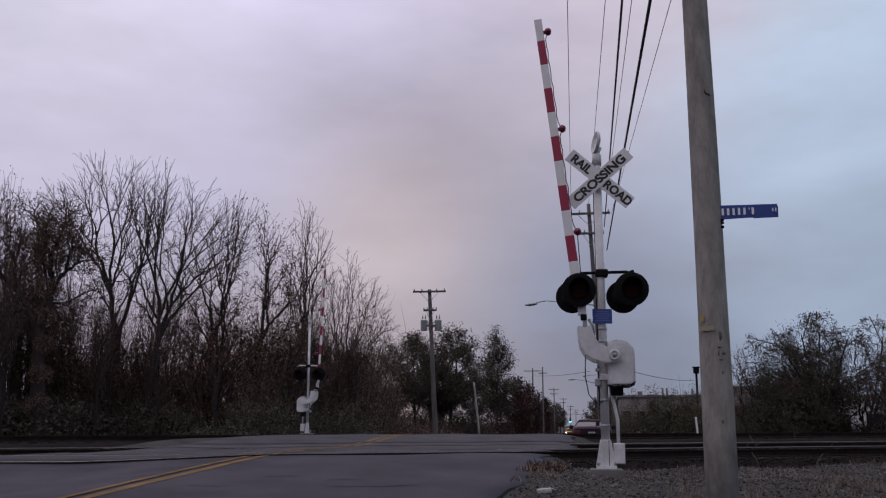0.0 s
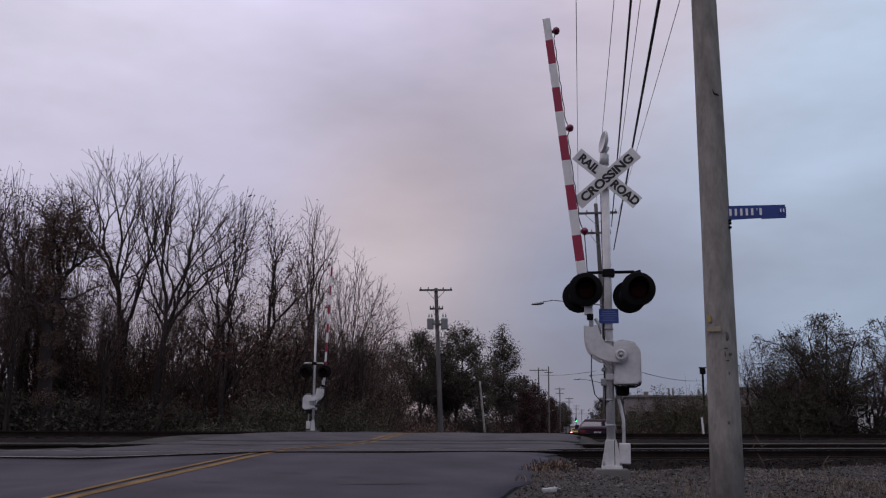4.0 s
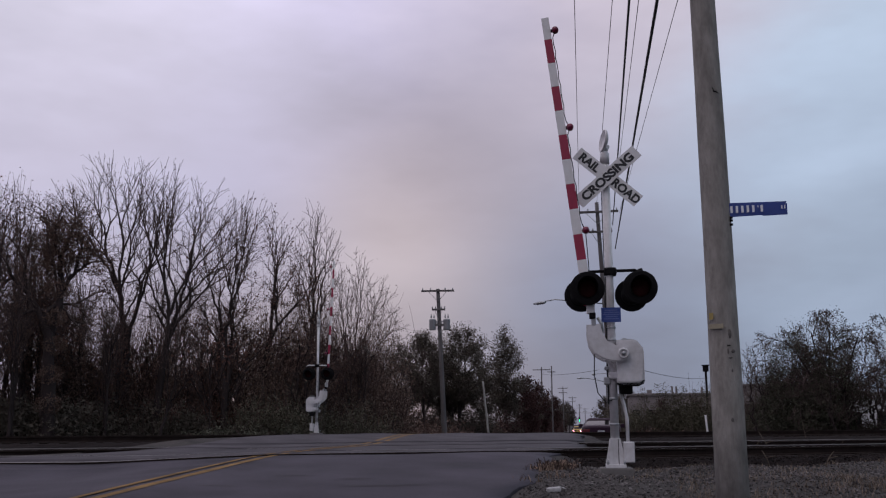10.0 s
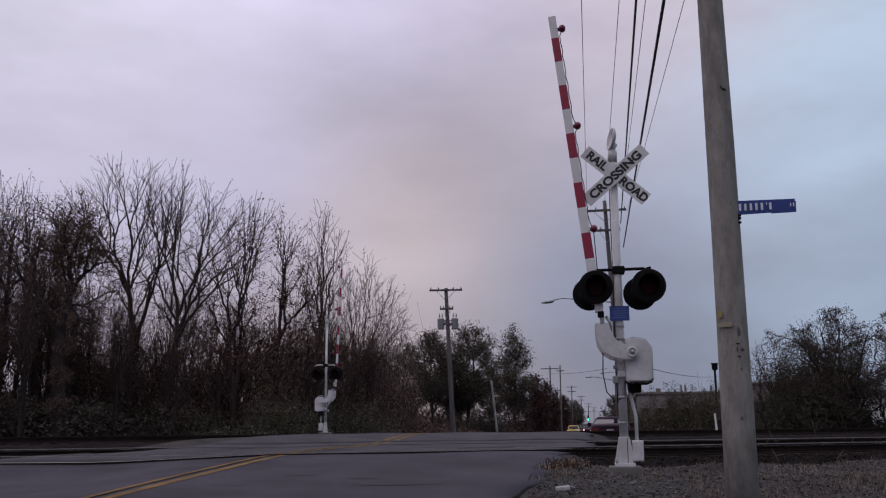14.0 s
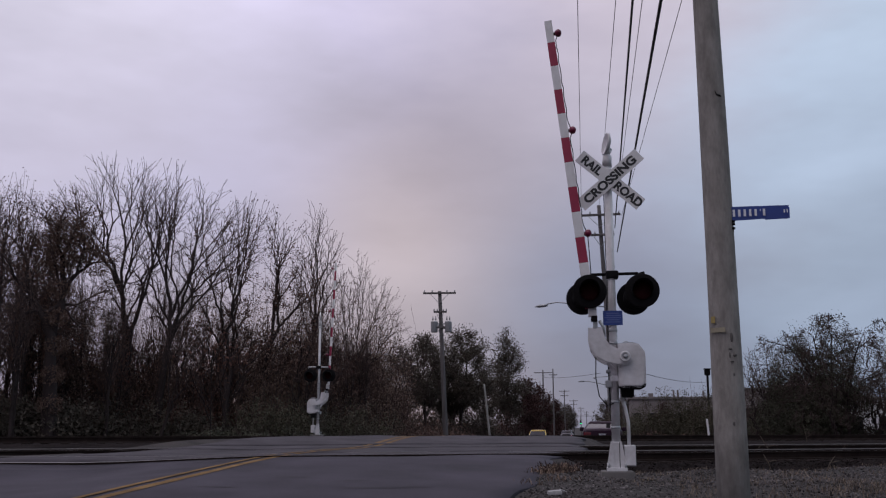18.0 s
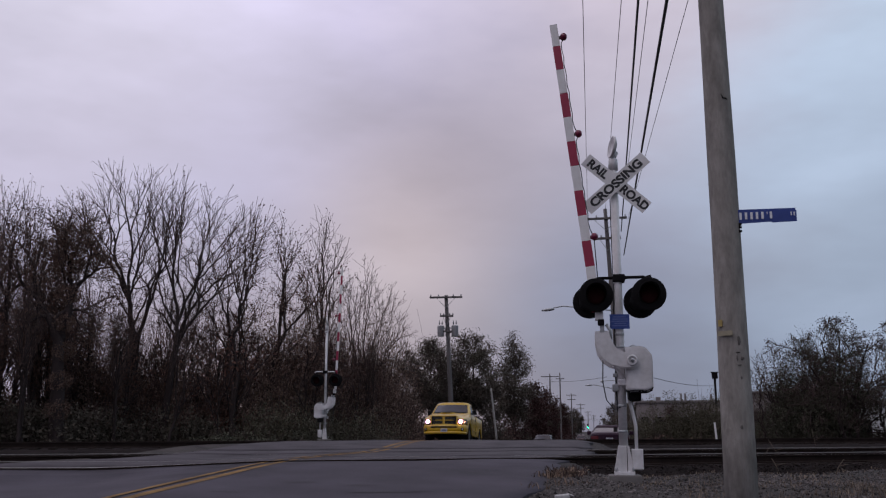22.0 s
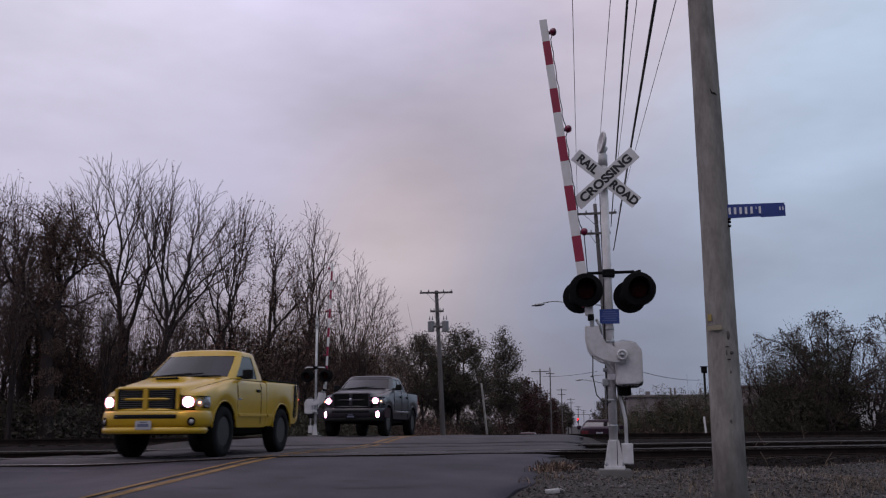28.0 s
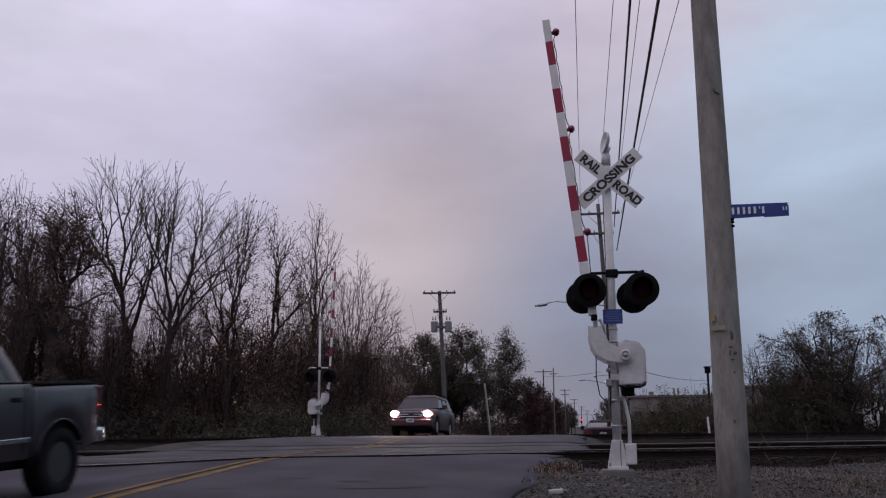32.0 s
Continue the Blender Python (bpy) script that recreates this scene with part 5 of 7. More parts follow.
def pickup(name, label, paint, spec):
    """A full-size pickup, its nose at the origin and its tail towards +y."""
    t = empty(name)
    L, a1, a2, r = spec["length"], spec["front_axle"], spec["rear_axle"], spec["tyre"]
    c0, c1 = spec["cab"]
    up, bed = spec["lift"], spec["bed"]
    arches = ((a1, r, r + 0.10), (a2, r, r + 0.105))
    belt = 1.42 + up

    def columns(st):
        return np.array([(y, w, zb + up, zs + up + spec["nose_up"] * max(0.0, 1 - y / 1.2), wc, zc + up + spec["nose_up"] * max(0.0, 1 - y / 1.2)) for y, w, zb, zs, wc, zc in st], float)

    def ring_rows(st, y0, y1):
        cols = columns(st)
        ys = np.concatenate([np.arange(y0, y1, 0.07), [y1], [s[0] for s in st], *[np.linspace(c - R, c + R, 25) for c, _, R in arches]])
        return [truck_ring(y, cols, arches) for y in sorted({round(float(v), 3) for v in ys if y0 <= v <= y1})]
    front = [(0.0, 0.88, 0.82, 1.085, 0.56, 1.185), (0.05, 0.925, 0.72, 1.125, 0.585, 1.235), (0.16, 0.96, 0.60, 1.155, 0.61, 1.268), (0.35, 0.985, 0.54, 1.19, 0.64, 1.30), (0.9, 1.0, 0.52, 1.275, 0.70, 1.365),
             (c0 - 0.12, 1.0, 0.50, 1.365, 0.78, 1.435), (c0 + 0.10, 0.998, 0.49, 1.415, 0.84, 1.455), (c0 + 0.35, 0.992, 0.48, 1.425, 0.86, 1.425), (c1 + 0.03, 0.988, 0.48, 1.43, 0.86, 1.43)]
    body = loft(ring_rows(front, 0.0, c1 + 0.03), t, paint, "body")
    zt = 1.455 - bed
    box_st = [(c1 + 0.055, 0.985, 0.50, zt, 0.82, zt), (c1 + 0.11, 0.992, 0.50, zt, 0.82, zt), (c1 + 0.115, 0.992, 0.50, zt, 0.82, zt - 0.48), (a2 + 0.2, 1.0, 0.52, zt + 0.01, 0.82, zt - 0.48), (L - 0.25, 1.0, 0.55, zt + 0.01, 0.82, zt - 0.48),
              (L - 0.075, 0.985, 0.60, zt + 0.01, 0.82, zt - 0.48), (L - 0.07, 0.985, 0.60, zt + 0.01, 0.82, zt + 0.01), (L, 0.955, 0.64, zt - 0.02, 0.82, zt - 0.02)]
    loft(ring_rows(box_st, c1 + 0.055, L), t, paint, "cargo_bed")
    part("chassis", box(1.5, L - 0.9, 0.26, (0, L / 2, 0.50 + up * 0.8), 0.03), TRIM, t)
    part("axle", tube([(-0.8, a1, r), (0.8, a1, r)], 0.06, 8), TRIM, t)
    part("axle", tube([(-0.8, a2, r), (0, a2, r), (0.8, a2, r)], [0.06, 0.14, 0.06], 8), TRIM, t)
    part("exhaust", tube([(0.45, c1 - 0.4, 0.40), (0.45, a2 - 0.6, 0.42), (0.62, a2 - 0.3, 0.55)], 0.05, 8), TRIM, t)
    for ya, R in ((a1, r + 0.11), (a2, r + 0.115)):
        part("wheel_well", box(1.80, 2 * R, R * 0.92, (0, ya, r + R * 0.46), 0.05), TRIM, t)
    greenhouse(t, (c0, c1 - 0.02), spec["top"], belt, spec["roof"], *spec["cab_half"], paint, spec["doors"])
    part("dashboard", box(1.5, 0.35, 0.22, (0, c0 + 0.62, 1.34 + up), 0.05), CLOTH, t)
    part("steering_wheel", tube([(-0.42 + 0.19 * math.cos(a), c0 + 0.90 - 0.09 * math.sin(a), 1.40 + up + 0.17 * math.sin(a)) for a in np.linspace(0, 6.28, 17)], 0.016, 6), CLOTH, t)
    part("seat_back", box(1.5, 0.16, 0.62, (0, c1 - 0.34, 1.36 + up), 0.06), CLOTH, t)
    for sx in (-0.42, 0.42):
        part("headrest", box(0.28, 0.10, 0.18, (sx, c1 - 0.34, 1.72 + up), 0.04), CLOTH, t)
    # nose: grille in four openings inside a body-coloured frame
    gz0, gz1 = spec["grille_z"][0] + up, spec["grille_z"][1] + up
    gm = (gz0 + gz1) / 2
    g = part("grille", box(1.12, 0.08, gz1 - gz0, (0, 0.0, gm), 0.03), TRIM, t, "dark grille split by a cross bar")
    for k in range(9):
        part("slat", box(1.02, 0.016, 0.009, (0, -0.043, gz0 + 0.035 + k * (gz1 - gz0 - 0.07) / 8)), spec["slat"], g)
    fm = spec["surround"]
    arch = [(0.61, 0.06), (0.60, 0.02), (0.50, -0.035), (0.28, -0.062), (0.0, -0.072)]
    part("grille_frame", swept(mirrored(arch), gz1 - 0.03, gz1 + 0.045, 0.10, 0.03), fm, g)
    part("grille_frame", swept(mirrored(arch), gz0 - 0.05, gz0 + 0.02, 0.10, 0.025), fm, g)
    part("cross_bar", swept(mirrored([(0.56, 0.0), (0.48, -0.035), (0.26, -0.06), (0.0, -0.07)]), gm - 0.024, gm + 0.024, 0.06, 0.015), spec["cross"], g)
    part("cross_bar", box(0.10, 0.07, gz1 - gz0, (0, -0.048, gm), 0.02), spec["cross"], g)
    for s in (-1, 1):
        part("grille_frame", box(0.065, 0.10, gz1 - gz0 + 0.03, (0.585 * s, 0.008, gm), 0.025, turn=pose(0, 0, 0, 0, 0, 14 * s)), fm, g)
    if spec["badge"]:
        part("badge", box(0.085, 0.02, 0.085, (0, -0.092, gm + 0.02), 0.02), CHROME, g)
    # bumper
    bz = spec["bumper_z"] + up
    nose = mirrored([(1.01, a1 - r - 0.12), (1.01, 0.40), (0.985, 0.27), (0.92, 0.145), (0.78, 0.03), (0.60, -0.045), (0.38, -0.095), (0.0, -0.125)])
    bumper = part("front_bumper", swept(nose, bz - 0.13, bz + 0.17, 0.18, 0.055), spec["bumper"], t)
    part("air_slot", swept(mirrored([(0.60, -0.062), (0.38, -0.114), (0.0, -0.144)]), bz + 0.02, bz + 0.095, 0.10, 0.012), TRIM, bumper)
    part("valance", swept([(x * 0.992, y - 0.03) for x, y in nose[1:-1]], bz - 0.245, bz - 0.125, 0.22, 0.035), spec["valance"], bumper)
    number_plate(bumper, (0.03, -0.165, bz - 0.09), mat=spec["plate"])
    cols = columns(front)
    for s in (-1, 1):
        corner_lamp(t, s, spec["lamp_z"] + up, spec["lamp_h"], spec["beam"], 0.035)
        fog_m = Matrix.Translation((0.835 * s, 0.052, bz - 0.03)) @ pose(0, 0, 0, 0, 0, 38 * s) @ TURN["front"] @ Matrix.Diagonal((0.9, spec["fog_tall"], 1, 1))
        fog = part("fog_lamp", lathe([(0.078, -0.03), (0.078, 0.012), (0.060, 0.018), (0.055, 0.006)], fog_m, 18), spec["fog_rim"], bumper)
        part("fog_glass", lathe([(0.048, 0.004), (0.038, 0.014), (0.0, 0.019)], fog_m, 16), spec["fog"], fog)
        if spec["fog"] is DAYLAMP:
            # self-glowing ring added as the fog lamp's pink glare
            part("reflector", lathe([(0.049, 0.012), (0.070, 0.022), (0.074, 0.016)], fog_m, 18), HALO, fog, "glowing pink ring added as glare round the fog lamp")
        # hood edge, doors and flanks
        pts = [truck_ring(y, cols, ())[9] for y in np.linspace(0.12, c0 - 0.02, 14)]
        part("hood_seam", tube([((x - 0.01) * s, y, z + 0.004) for x, y, z in pts], 0.006, 5), TRIM, t)
        for y in spec["handles"]:
            part("door_handle", box(0.04, 0.17, 0.06, (0.998 * s, y, 1.215 + up), 0.02), TRIM, t)
        for y in spec["seams"]:
            part("door_seam", tube([(k * 1.001 * s, y + dy, z + up) for k, dy, z in ((0.985, -0.02, 0.56), (0.998, -0.01, 0.80), (1.0, 0.0, 1.05), (0.994, 0.0, 1.25), (0.968, 0.0, 1.40))], 0.006, 5), TRIM, t)
        part("side_moulding", box(0.022, c1 - a1 - r - 0.24, 0.06, (1.003 * s, (c1 + a1 + r + 0.18) / 2, 0.72 + up), 0.008), spec["moulding"], t)
        if spec["rear_moulding"]:
            part("side_moulding", box(0.022, a2 - r - c1 - 0.22, 0.06, (1.003 * s, (c1 + a2 - r - 0.06) / 2, 0.72 + up), 0.008), spec["moulding"], t)
        part("fender_badge", box(0.012, 0.20, 0.028, (1.003 * s, c0 + 0.32, 1.03 + up), 0.004), CHROME, t)
        mirror(t, 0.94 * s, c0 + 0.52, belt + 0.10)
        tail = part("tail_lamp", box(0.10, 0.10, 0.42, (0.942 * s, L - 0.035, 1.16 + up), 0.025), TAIL, t, "tall red tail lamp")
        part("marker", box(0.02, 0.03, 0.022, (0.985 * s, L - 0.05, 1.10 + up), 0.006), TAIL_LIT, tail)
        part("bed_rail", box(0.09, L - c1 - 0.22, 0.03, (0.915 * s, (L + c1) / 2 + 0.03, zt + up + 0.012), 0.01), spec["rail"], t)
        for ya, R in ((a1, r + 0.098), (a2, r + 0.103)):
            part("arch_lip", tube([(1.0 * s, ya + R * math.cos(q), r + R * math.sin(q)) for q in np.linspace(0.12, math.pi - 0.12, 16)], 0.016, 6), paint, t)
        part("wiper", tube([(0.12 * s - 0.38, c0 - 0.09, 1.475 + up), (0.12 * s + 0.05, c0 - 0.04, 1.51 + up), (0.12 * s + 0.25, c0 - 0.02, 1.525 + up)], 0.014, 6), TRIM, t)
    part("tailgate_cap", box(1.7, 0.06, 0.05, (0, L - 0.04, zt + up + 0.02), 0.015), TRIM, t)
    part("rear_bumper", box(1.92, 0.24, 0.20, (0, L + 0.06, 0.68 + up), 0.04), CHROME if spec["badge"] else TRIM, t)
    part("cowl", box(1.55, 0.10, 0.03, (0, c0 - 0.12, 1.462 + up), 0.01), TRIM, t)
    if spec["scoop"]:
        bm = bmesh.new()
        pts = [(-0.36, 0.72, 1.34), (0.36, 0.72, 1.34), (0.27, 0.74, 1.425), (-0.27, 0.74, 1.425), (-0.40, 1.40, 1.40), (0.40, 1.40, 1.40), (0.30, 1.32, 1.448), (-0.30, 1.32, 1.448)]
        v = [bm.verts.new((x, y, z + up)) for x, y, z in pts]
        for q in ((3, 2, 6, 7), (0, 3, 7, 4), (1, 5, 6, 2), (4, 7, 6, 5), (0, 1, 2, 3)):
            bm.faces.new([v[i] for i in q])
        bmesh.ops.bevel(bm, geom=bm.edges[:], offset=0.022, segments=3, affect="EDGES")
        sc = part("hood_scoop", bm, paint, t, smooth=True)
        part("scoop_mouth", box(0.46, 0.02, 0.034, (0, 0.722, 1.398 + up), 0.008), TRIM, sc)
        for s in (-1, 1):
            for dy, wide in ((-0.36, 0.13), (-0.23, 0.04)):
                part("bed_decal", box(0.006, wide, 0.74, (1.003 * s, L + dy, 1.05 + up), 0, turn=pose(0, 0, 0, -7, 0, 0)), TRIM, t, "dark stripe over the bed side")
    wheels = [wheel(t, sx * 0.86, y, r, 0.29, spec["rim"]) for y in (a1, a2) for sx in (-1, 1)]
    tagged(t, label, "pickup truck")
    return t, wheels, r


yellow_truck, yellow_wheels, yellow_r = pickup("pickup_truck", "bright yellow regular-cab pickup with lit headlights and hood scoop", YELLOW_PAINT, dict(
    length=5.40, front_axle=1.12, rear_axle=4.22, tyre=0.47, cab=(1.50, 3.28), top=(2.20, 3.06), lift=0.055, roof=2.085, cab_half=(0.935, 0.79), doors=(0.0, 0.28, 0.56, 0.80, 0.90), bed=0.0, bumper_z=0.625, nose_up=-0.035, grille_z=(0.81, 1.175), lamp_z=0.94, slat=SLAT, surround=YELLOW_PAINT,
    cross=YELLOW_PAINT, badge=False, bumper=YELLOW_PAINT, valance=YELLOW_PAINT, lamp_h=0.21, beam=0.084, fog=LAMP_SHELL, fog_rim=TRIM, fog_tall=1.0, seams=(1.74, 2.98), handles=(2.80,), moulding=YELLOW_PAINT, rear_moulding=True, rail=TRIM, rim=RIM,
    plate=PLATE, scoop=True))
grey_truck, grey_wheels, grey_r = pickup("pickup_truck", "dark grey four-door pickup with lit headlights and fog lamps", GREY_PAINT, dict(
    length=5.36, front_axle=0.86, rear_axle=4.40, tyre=0.45, cab=(1.42, 3.72), top=(2.10, 3.48), lift=0.06, roof=1.985, cab_half=(0.915, 0.76), doors=(0.0, 0.24, 0.45, 0.52, 0.70, 0.90, 0.96), bed=0.055, bumper_z=0.64, nose_up=0.045, grille_z=(0.86, 1.245), lamp_z=1.03, slat=TRIM, surround=GREY_PAINT,
    cross=GREY_PAINT, badge=True, bumper=GREY_PAINT, valance=TRIM, lamp_h=0.22, beam=0.082, fog=DAYLAMP, fog_rim=GREY_PAINT, fog_tall=1.45, seams=(1.64, 2.72, 3.62), handles=(2.52, 3.42), moulding=CHROME, rear_moulding=False, rail=TRIM, rim=RIM,
    plate=TRIM, scoop=False))


def wagon(name, label, category, paint, spec):
    """A passenger car, its nose at the origin and its tail towards +y."""
    t = empty(name)
    L, a1, a2, r, hw = spec["length"], spec["front_axle"], spec["rear_axle"], spec["tyre"], spec["half"]
    belt, roof = spec["belt"], spec["roof"]
    c0, c1 = spec["cab"]
    t0, t1 = spec["top"]
    hood, boot = spec["hood"], spec["boot"]
    st = [(0.0, hw * 0.82, 0.40, hood - 0.14, 0.02), (0.10, hw * 0.93, 0.30, hood - 0.04, 0.03), (0.4, hw * 0.98, 0.27, hood, 0.04), (c0, hw, 0.26, belt - 0.03, 0.03), (c0 + 0.2, hw, 0.26, belt + 0.01, 0.0),
          (c1 - 0.1, hw, 0.27, belt + 0.02, 0.0), (c1 + 0.05, hw, 0.28, boot, 0.02), (L - 0.25, hw * 0.98, 0.32, boot - 0.01, 0.02), (L - 0.06, hw * 0.93, 0.36, boot - 0.06, 0.02), (L, hw * 0.86, 0.45, boot - 0.12, 0.01)]
    shell(st, ((a1, r, r + 0.06), (a2, r, r + 0.06)), t, paint)
    part("chassis", box(hw * 1.5, L - 0.5, 0.25, (0, L / 2, 0.36), 0.03), TRIM, t)
    for ya in (a1, a2):
        part("wheel_well", box(hw * 1.84, 2 * r + 0.12, r, (0, ya, r + 0.1), 0.04), TRIM, t)
    cabin(t, (c0, c1), (t0, t1), belt, roof, hw * 0.94, hw * 0.74, paint, spec["pillars"])
    part("dashboard", box(hw * 1.6, 0.35, 0.2, (0, c0 + 0.5, belt - 0.05), 0.05), CLOTH, t)
    for y in spec["seats"]:
        part("seat_back", box(hw * 1.4, 0.15, 0.55, (0, y, belt - 0.02), 0.06), CLOTH, t)
    gz = spec["grille_z"]
    g = part("grille", box(hw * 0.95, 0.06, 0.24, (0, -0.01, gz), 0.025), TRIM, t)
    for k in (-1, 0, 1):
        part("grille_bar", box(hw * 0.97, 0.04, 0.035, (0, -0.04, gz + k * 0.085), 0.012), CHROME, g)
    part("badge", lathe([(0.075, 0), (0.07, 0.02), (0, 0.024)], Matrix.Translation((0, -0.06, gz)) @ TURN["front"] @ Matrix.Diagonal((1.5, 0.75, 1, 1)), 16), TRIM, g)
    fb = part("front_bumper", box(hw * 1.9, 0.22, 0.26, (0, 0.03, 0.50), 0.05), paint, t)
    number_plate(fb, (0, -0.10, gz - 0.24))
    rb = part("rear_bumper", box(hw * 1.9, 0.2, 0.26, (0, L - 0.02, 0.50), 0.05), paint, t)
    for s in (-1, 1):
        lamp(t, hw * 0.74 * s, gz + 0.02, 0.03, 0.26, 0.2, s, spec["headlamp"], -0.02 * s, 0.10)
        tl = part("tail_lamp", box(spec["tail_w"], 0.10, spec["tail_h"], ((hw * 0.93 - spec["tail_w"] / 2) * s, L - 0.015, spec["tail_z"]), 0.025), TAIL, t, "red tail lamp")
        mirror(t, hw * 0.97 * s, c0 + 0.5, belt + 0.07, paint)
        part("door_seam", box(0.008, 0.012, 0.6, (hw * 1.0 * s, c0 + 0.3, belt - 0.42)), TRIM, t)
        part("door_seam", box(0.008, 0.012, 0.6, (hw * 1.0 * s, (c0 + c1) / 2 + 0.1, belt - 0.42)), TRIM, t)
        part("door_handle", box(0.03, 0.15, 0.035, (hw * 0.995 * s, (c0 + c1) / 2 - 0.08, belt - 0.13), 0.01), paint, t)
        if spec["rack"]:
            part("roof_rail", tube([(hw * 0.66 * s, t0 + 0.25, roof + 0.02), (hw * 0.66 * s, t0 + 0.35, roof + 0.07), (hw * 0.66 * s, t1 - 0.3, roof + 0.07), (hw * 0.66 * s, t1 - 0.2, roof + 0.02)], 0.018, 6), TRIM, t)
    number_plate(t, (0, L + 0.012, spec["plate_z"]), True)
    wheels = [wheel(t, sx * (hw - 0.12), y, r, 0.22, GALV) for y in (a1, a2) for sx in (-1, 1)]
    tagged(t, label, category)
    return t, wheels, r


suv, suv_wheels, suv_r = wagon("suv", "dark maroon sport utility vehicle with lit headlights and chrome grille", "suv", TAN_PAINT, dict(
    length=4.75, front_axle=0.86, rear_axle=3.70, tyre=0.37, half=0.92, belt=1.12, roof=1.71, cab=(1.22, 4.62), top=(1.95, 4.40), hood=1.02, boot=1.10, pillars=(0.36, 0.70), seats=(2.4, 3.4), grille_z=0.82,
    headlamp=HEADLIGHT, tail_w=0.13, tail_h=0.36, tail_z=0.95, plate_z=0.85, rack=True))
parked_car, parked_wheels, _ = wagon("parked_car", "dark red car parked beyond the tracks, seen from behind", "car", MAROON_PAINT, dict(
    length=4.70, front_axle=0.92, rear_axle=3.62, tyre=0.32, half=0.90, belt=1.10, roof=1.48, cab=(1.38, 4.25), top=(2.15, 3.55), hood=0.98, boot=1.13, pillars=(0.5,), seats=(2.4, 3.3), grille_z=0.68,
    headlamp=LAMP_SHELL, tail_w=0.34, tail_h=0.16, tail_z=0.86, plate_z=0.80, rack=False))
for pane in parked_car.children_recursive:
    if pane.name.startswith("rear_window"):
        pane.data.materials[0] = MIRROR_GLASS
parked_car.matrix_world = pose(-0.55, 48.2, 0.10, 0, 0, 180) @ pose(0, 0, 0, 2.0)

# ---- distant traffic light: a bulb behind its coloured lenses ----
signal_head = empty("traffic_light", pose(-7.6, 220, 0))
tagged(signal_head, "small distant traffic light hung over the road", "traffic light")
part("housing", box(0.36, 0.22, 1.05, (0, 0.13, 2.25), 0.03), BLACK, signal_head)


def lens_glass(name, color):
    m = bpy.data.materials.new(name)
    m.use_nodes = True
    n, l = m.node_tree.nodes, m.node_tree.links
    n.remove(n["Principled BSDF"])
    t = n.new("ShaderNodeBsdfTransparent")
    t.inputs["Color"].default_value = (*color, 1)
    l.new(t.outputs[0], n["Material Output"].inputs["Surface"])
    return m


for z, c, nm in ((2.58, (0.9, 0.03, 0.04), "red"), (2.25, (0.8, 0.4, 0.02), "amber"), (1.92, (0.08, 0.75, 0.38), "green")):
    part("lens", lathe([(0.16, 0.0), (0.16, 0.01), (0.0, 0.015)], Matrix.Translation((0, -0.16, z)) @ TURN["front"], 16), lens_glass(nm + "_lens_glass", c), signal_head)
lamp_bulb = part("bulb", lathe([(0.11, 0.0), (0.09, 0.02), (0.0, 0.03)], TURN["front"], 16), material("white_signal_bulb", (0.9, 0.9, 0.9), 0.4, vary=0, bump=0, glow=(1, 1, 1), strength=40), signal_head)
lamp_bulb.location = (0, -0.10, 1.92)
part("hanger", tube([(0, 0.13, 2.75), (0, 0.13, 3.6)], 0.04, 6), BLACK, signal_head)
overhead((-12.6, 220.2, 3.9), (1.5, 220.2, 3.9), 0.04, CABLE, 0.25, "span_wire", "span wire that carries a traffic light")
for x in (-12.7, 1.6):
    far_pole(x, 220.3, zz(x, 220.3), 7.0, (0, 0), ((0.4, 0.5),), label="distant wooden pole holding a span wire")

# ---- what moves: (seconds, place of the nose along the road) ----


def lane(y):
    """The lane's middle, where cars keep a little closer to the centre line beyond the tracks."""
    return float(np.interp(y, (14, 20, 28, 42), (-8.2, -8.17, -8.04, -7.88)))


DRIVES = {
    "yellow": [(0, 221), (3.5, 220.5), (9, 219.5), (10.2, 210), (11.5, 201), (12.5, 187), (13, 177), (14, 155), (16.5, 119), (18, 97), (19, 82.5), (20, 68.5), (21, 52.6), (21.5, 46.4), (22, 42.0), (22.5, 38.4), (23, 35.5), (23.5, 33.1), (24, 31.0),
               (24.5, 29.1), (25, 27.3), (25.5, 25.6), (26.5, 22.5), (27.5, 18.1), (28, 15.75), (28.5, 13.2), (29, 10.65), (29.5, 7.6), (30, 4.4), (31, -2.2), (32, -9.0)],
    "grey": [(0, 330), (9, 322), (11, 290), (13, 236), (15, 204), (17, 173), (18, 158), (19, 141), (20, 124), (21, 109), (22, 95), (23, 81.5), (24, 67.5), (25, 52.6), (25.5, 46.6), (26.5, 37.6), (27.5, 31.1), (28, 28.7), (28.5, 26.5),
             (29, 23.9), (29.5, 21.5), (30, 19.2), (30.5, 16.8), (31, 13.92), (31.5, 10.6), (32, 7.1)],
    "suv": [(0, 420), (10, 410), (14, 345), (20, 236), (21, 216.5), (22, 185), (23, 157), (25, 127), (26.5, 107), (28, 87.5), (29, 74.3), (30, 60.8), (30.5, 52.6), (31, 46.0), (31.5, 41.1), (32, 36.6)],
}


def glide(table, t):
    """Smooth place along the road at a time."""
    ts, ys = np.array(table, float).T
    i = int(np.clip(np.searchsorted(ts, t) - 1, 0, len(ts) - 2))
    slope = np.gradient(ys, ts)
    h = ts[i + 1] - ts[i]
    f = (t - ts[i]) / h
    return ((2 * f**3 - 3 * f**2 + 1) * ys[i] + (f**3 - 2 * f**2 + f) * h * slope[i] + (-2 * f**3 + 3 * f**2) * ys[i + 1] + (f**3 - f**2) * h * slope[i + 1])


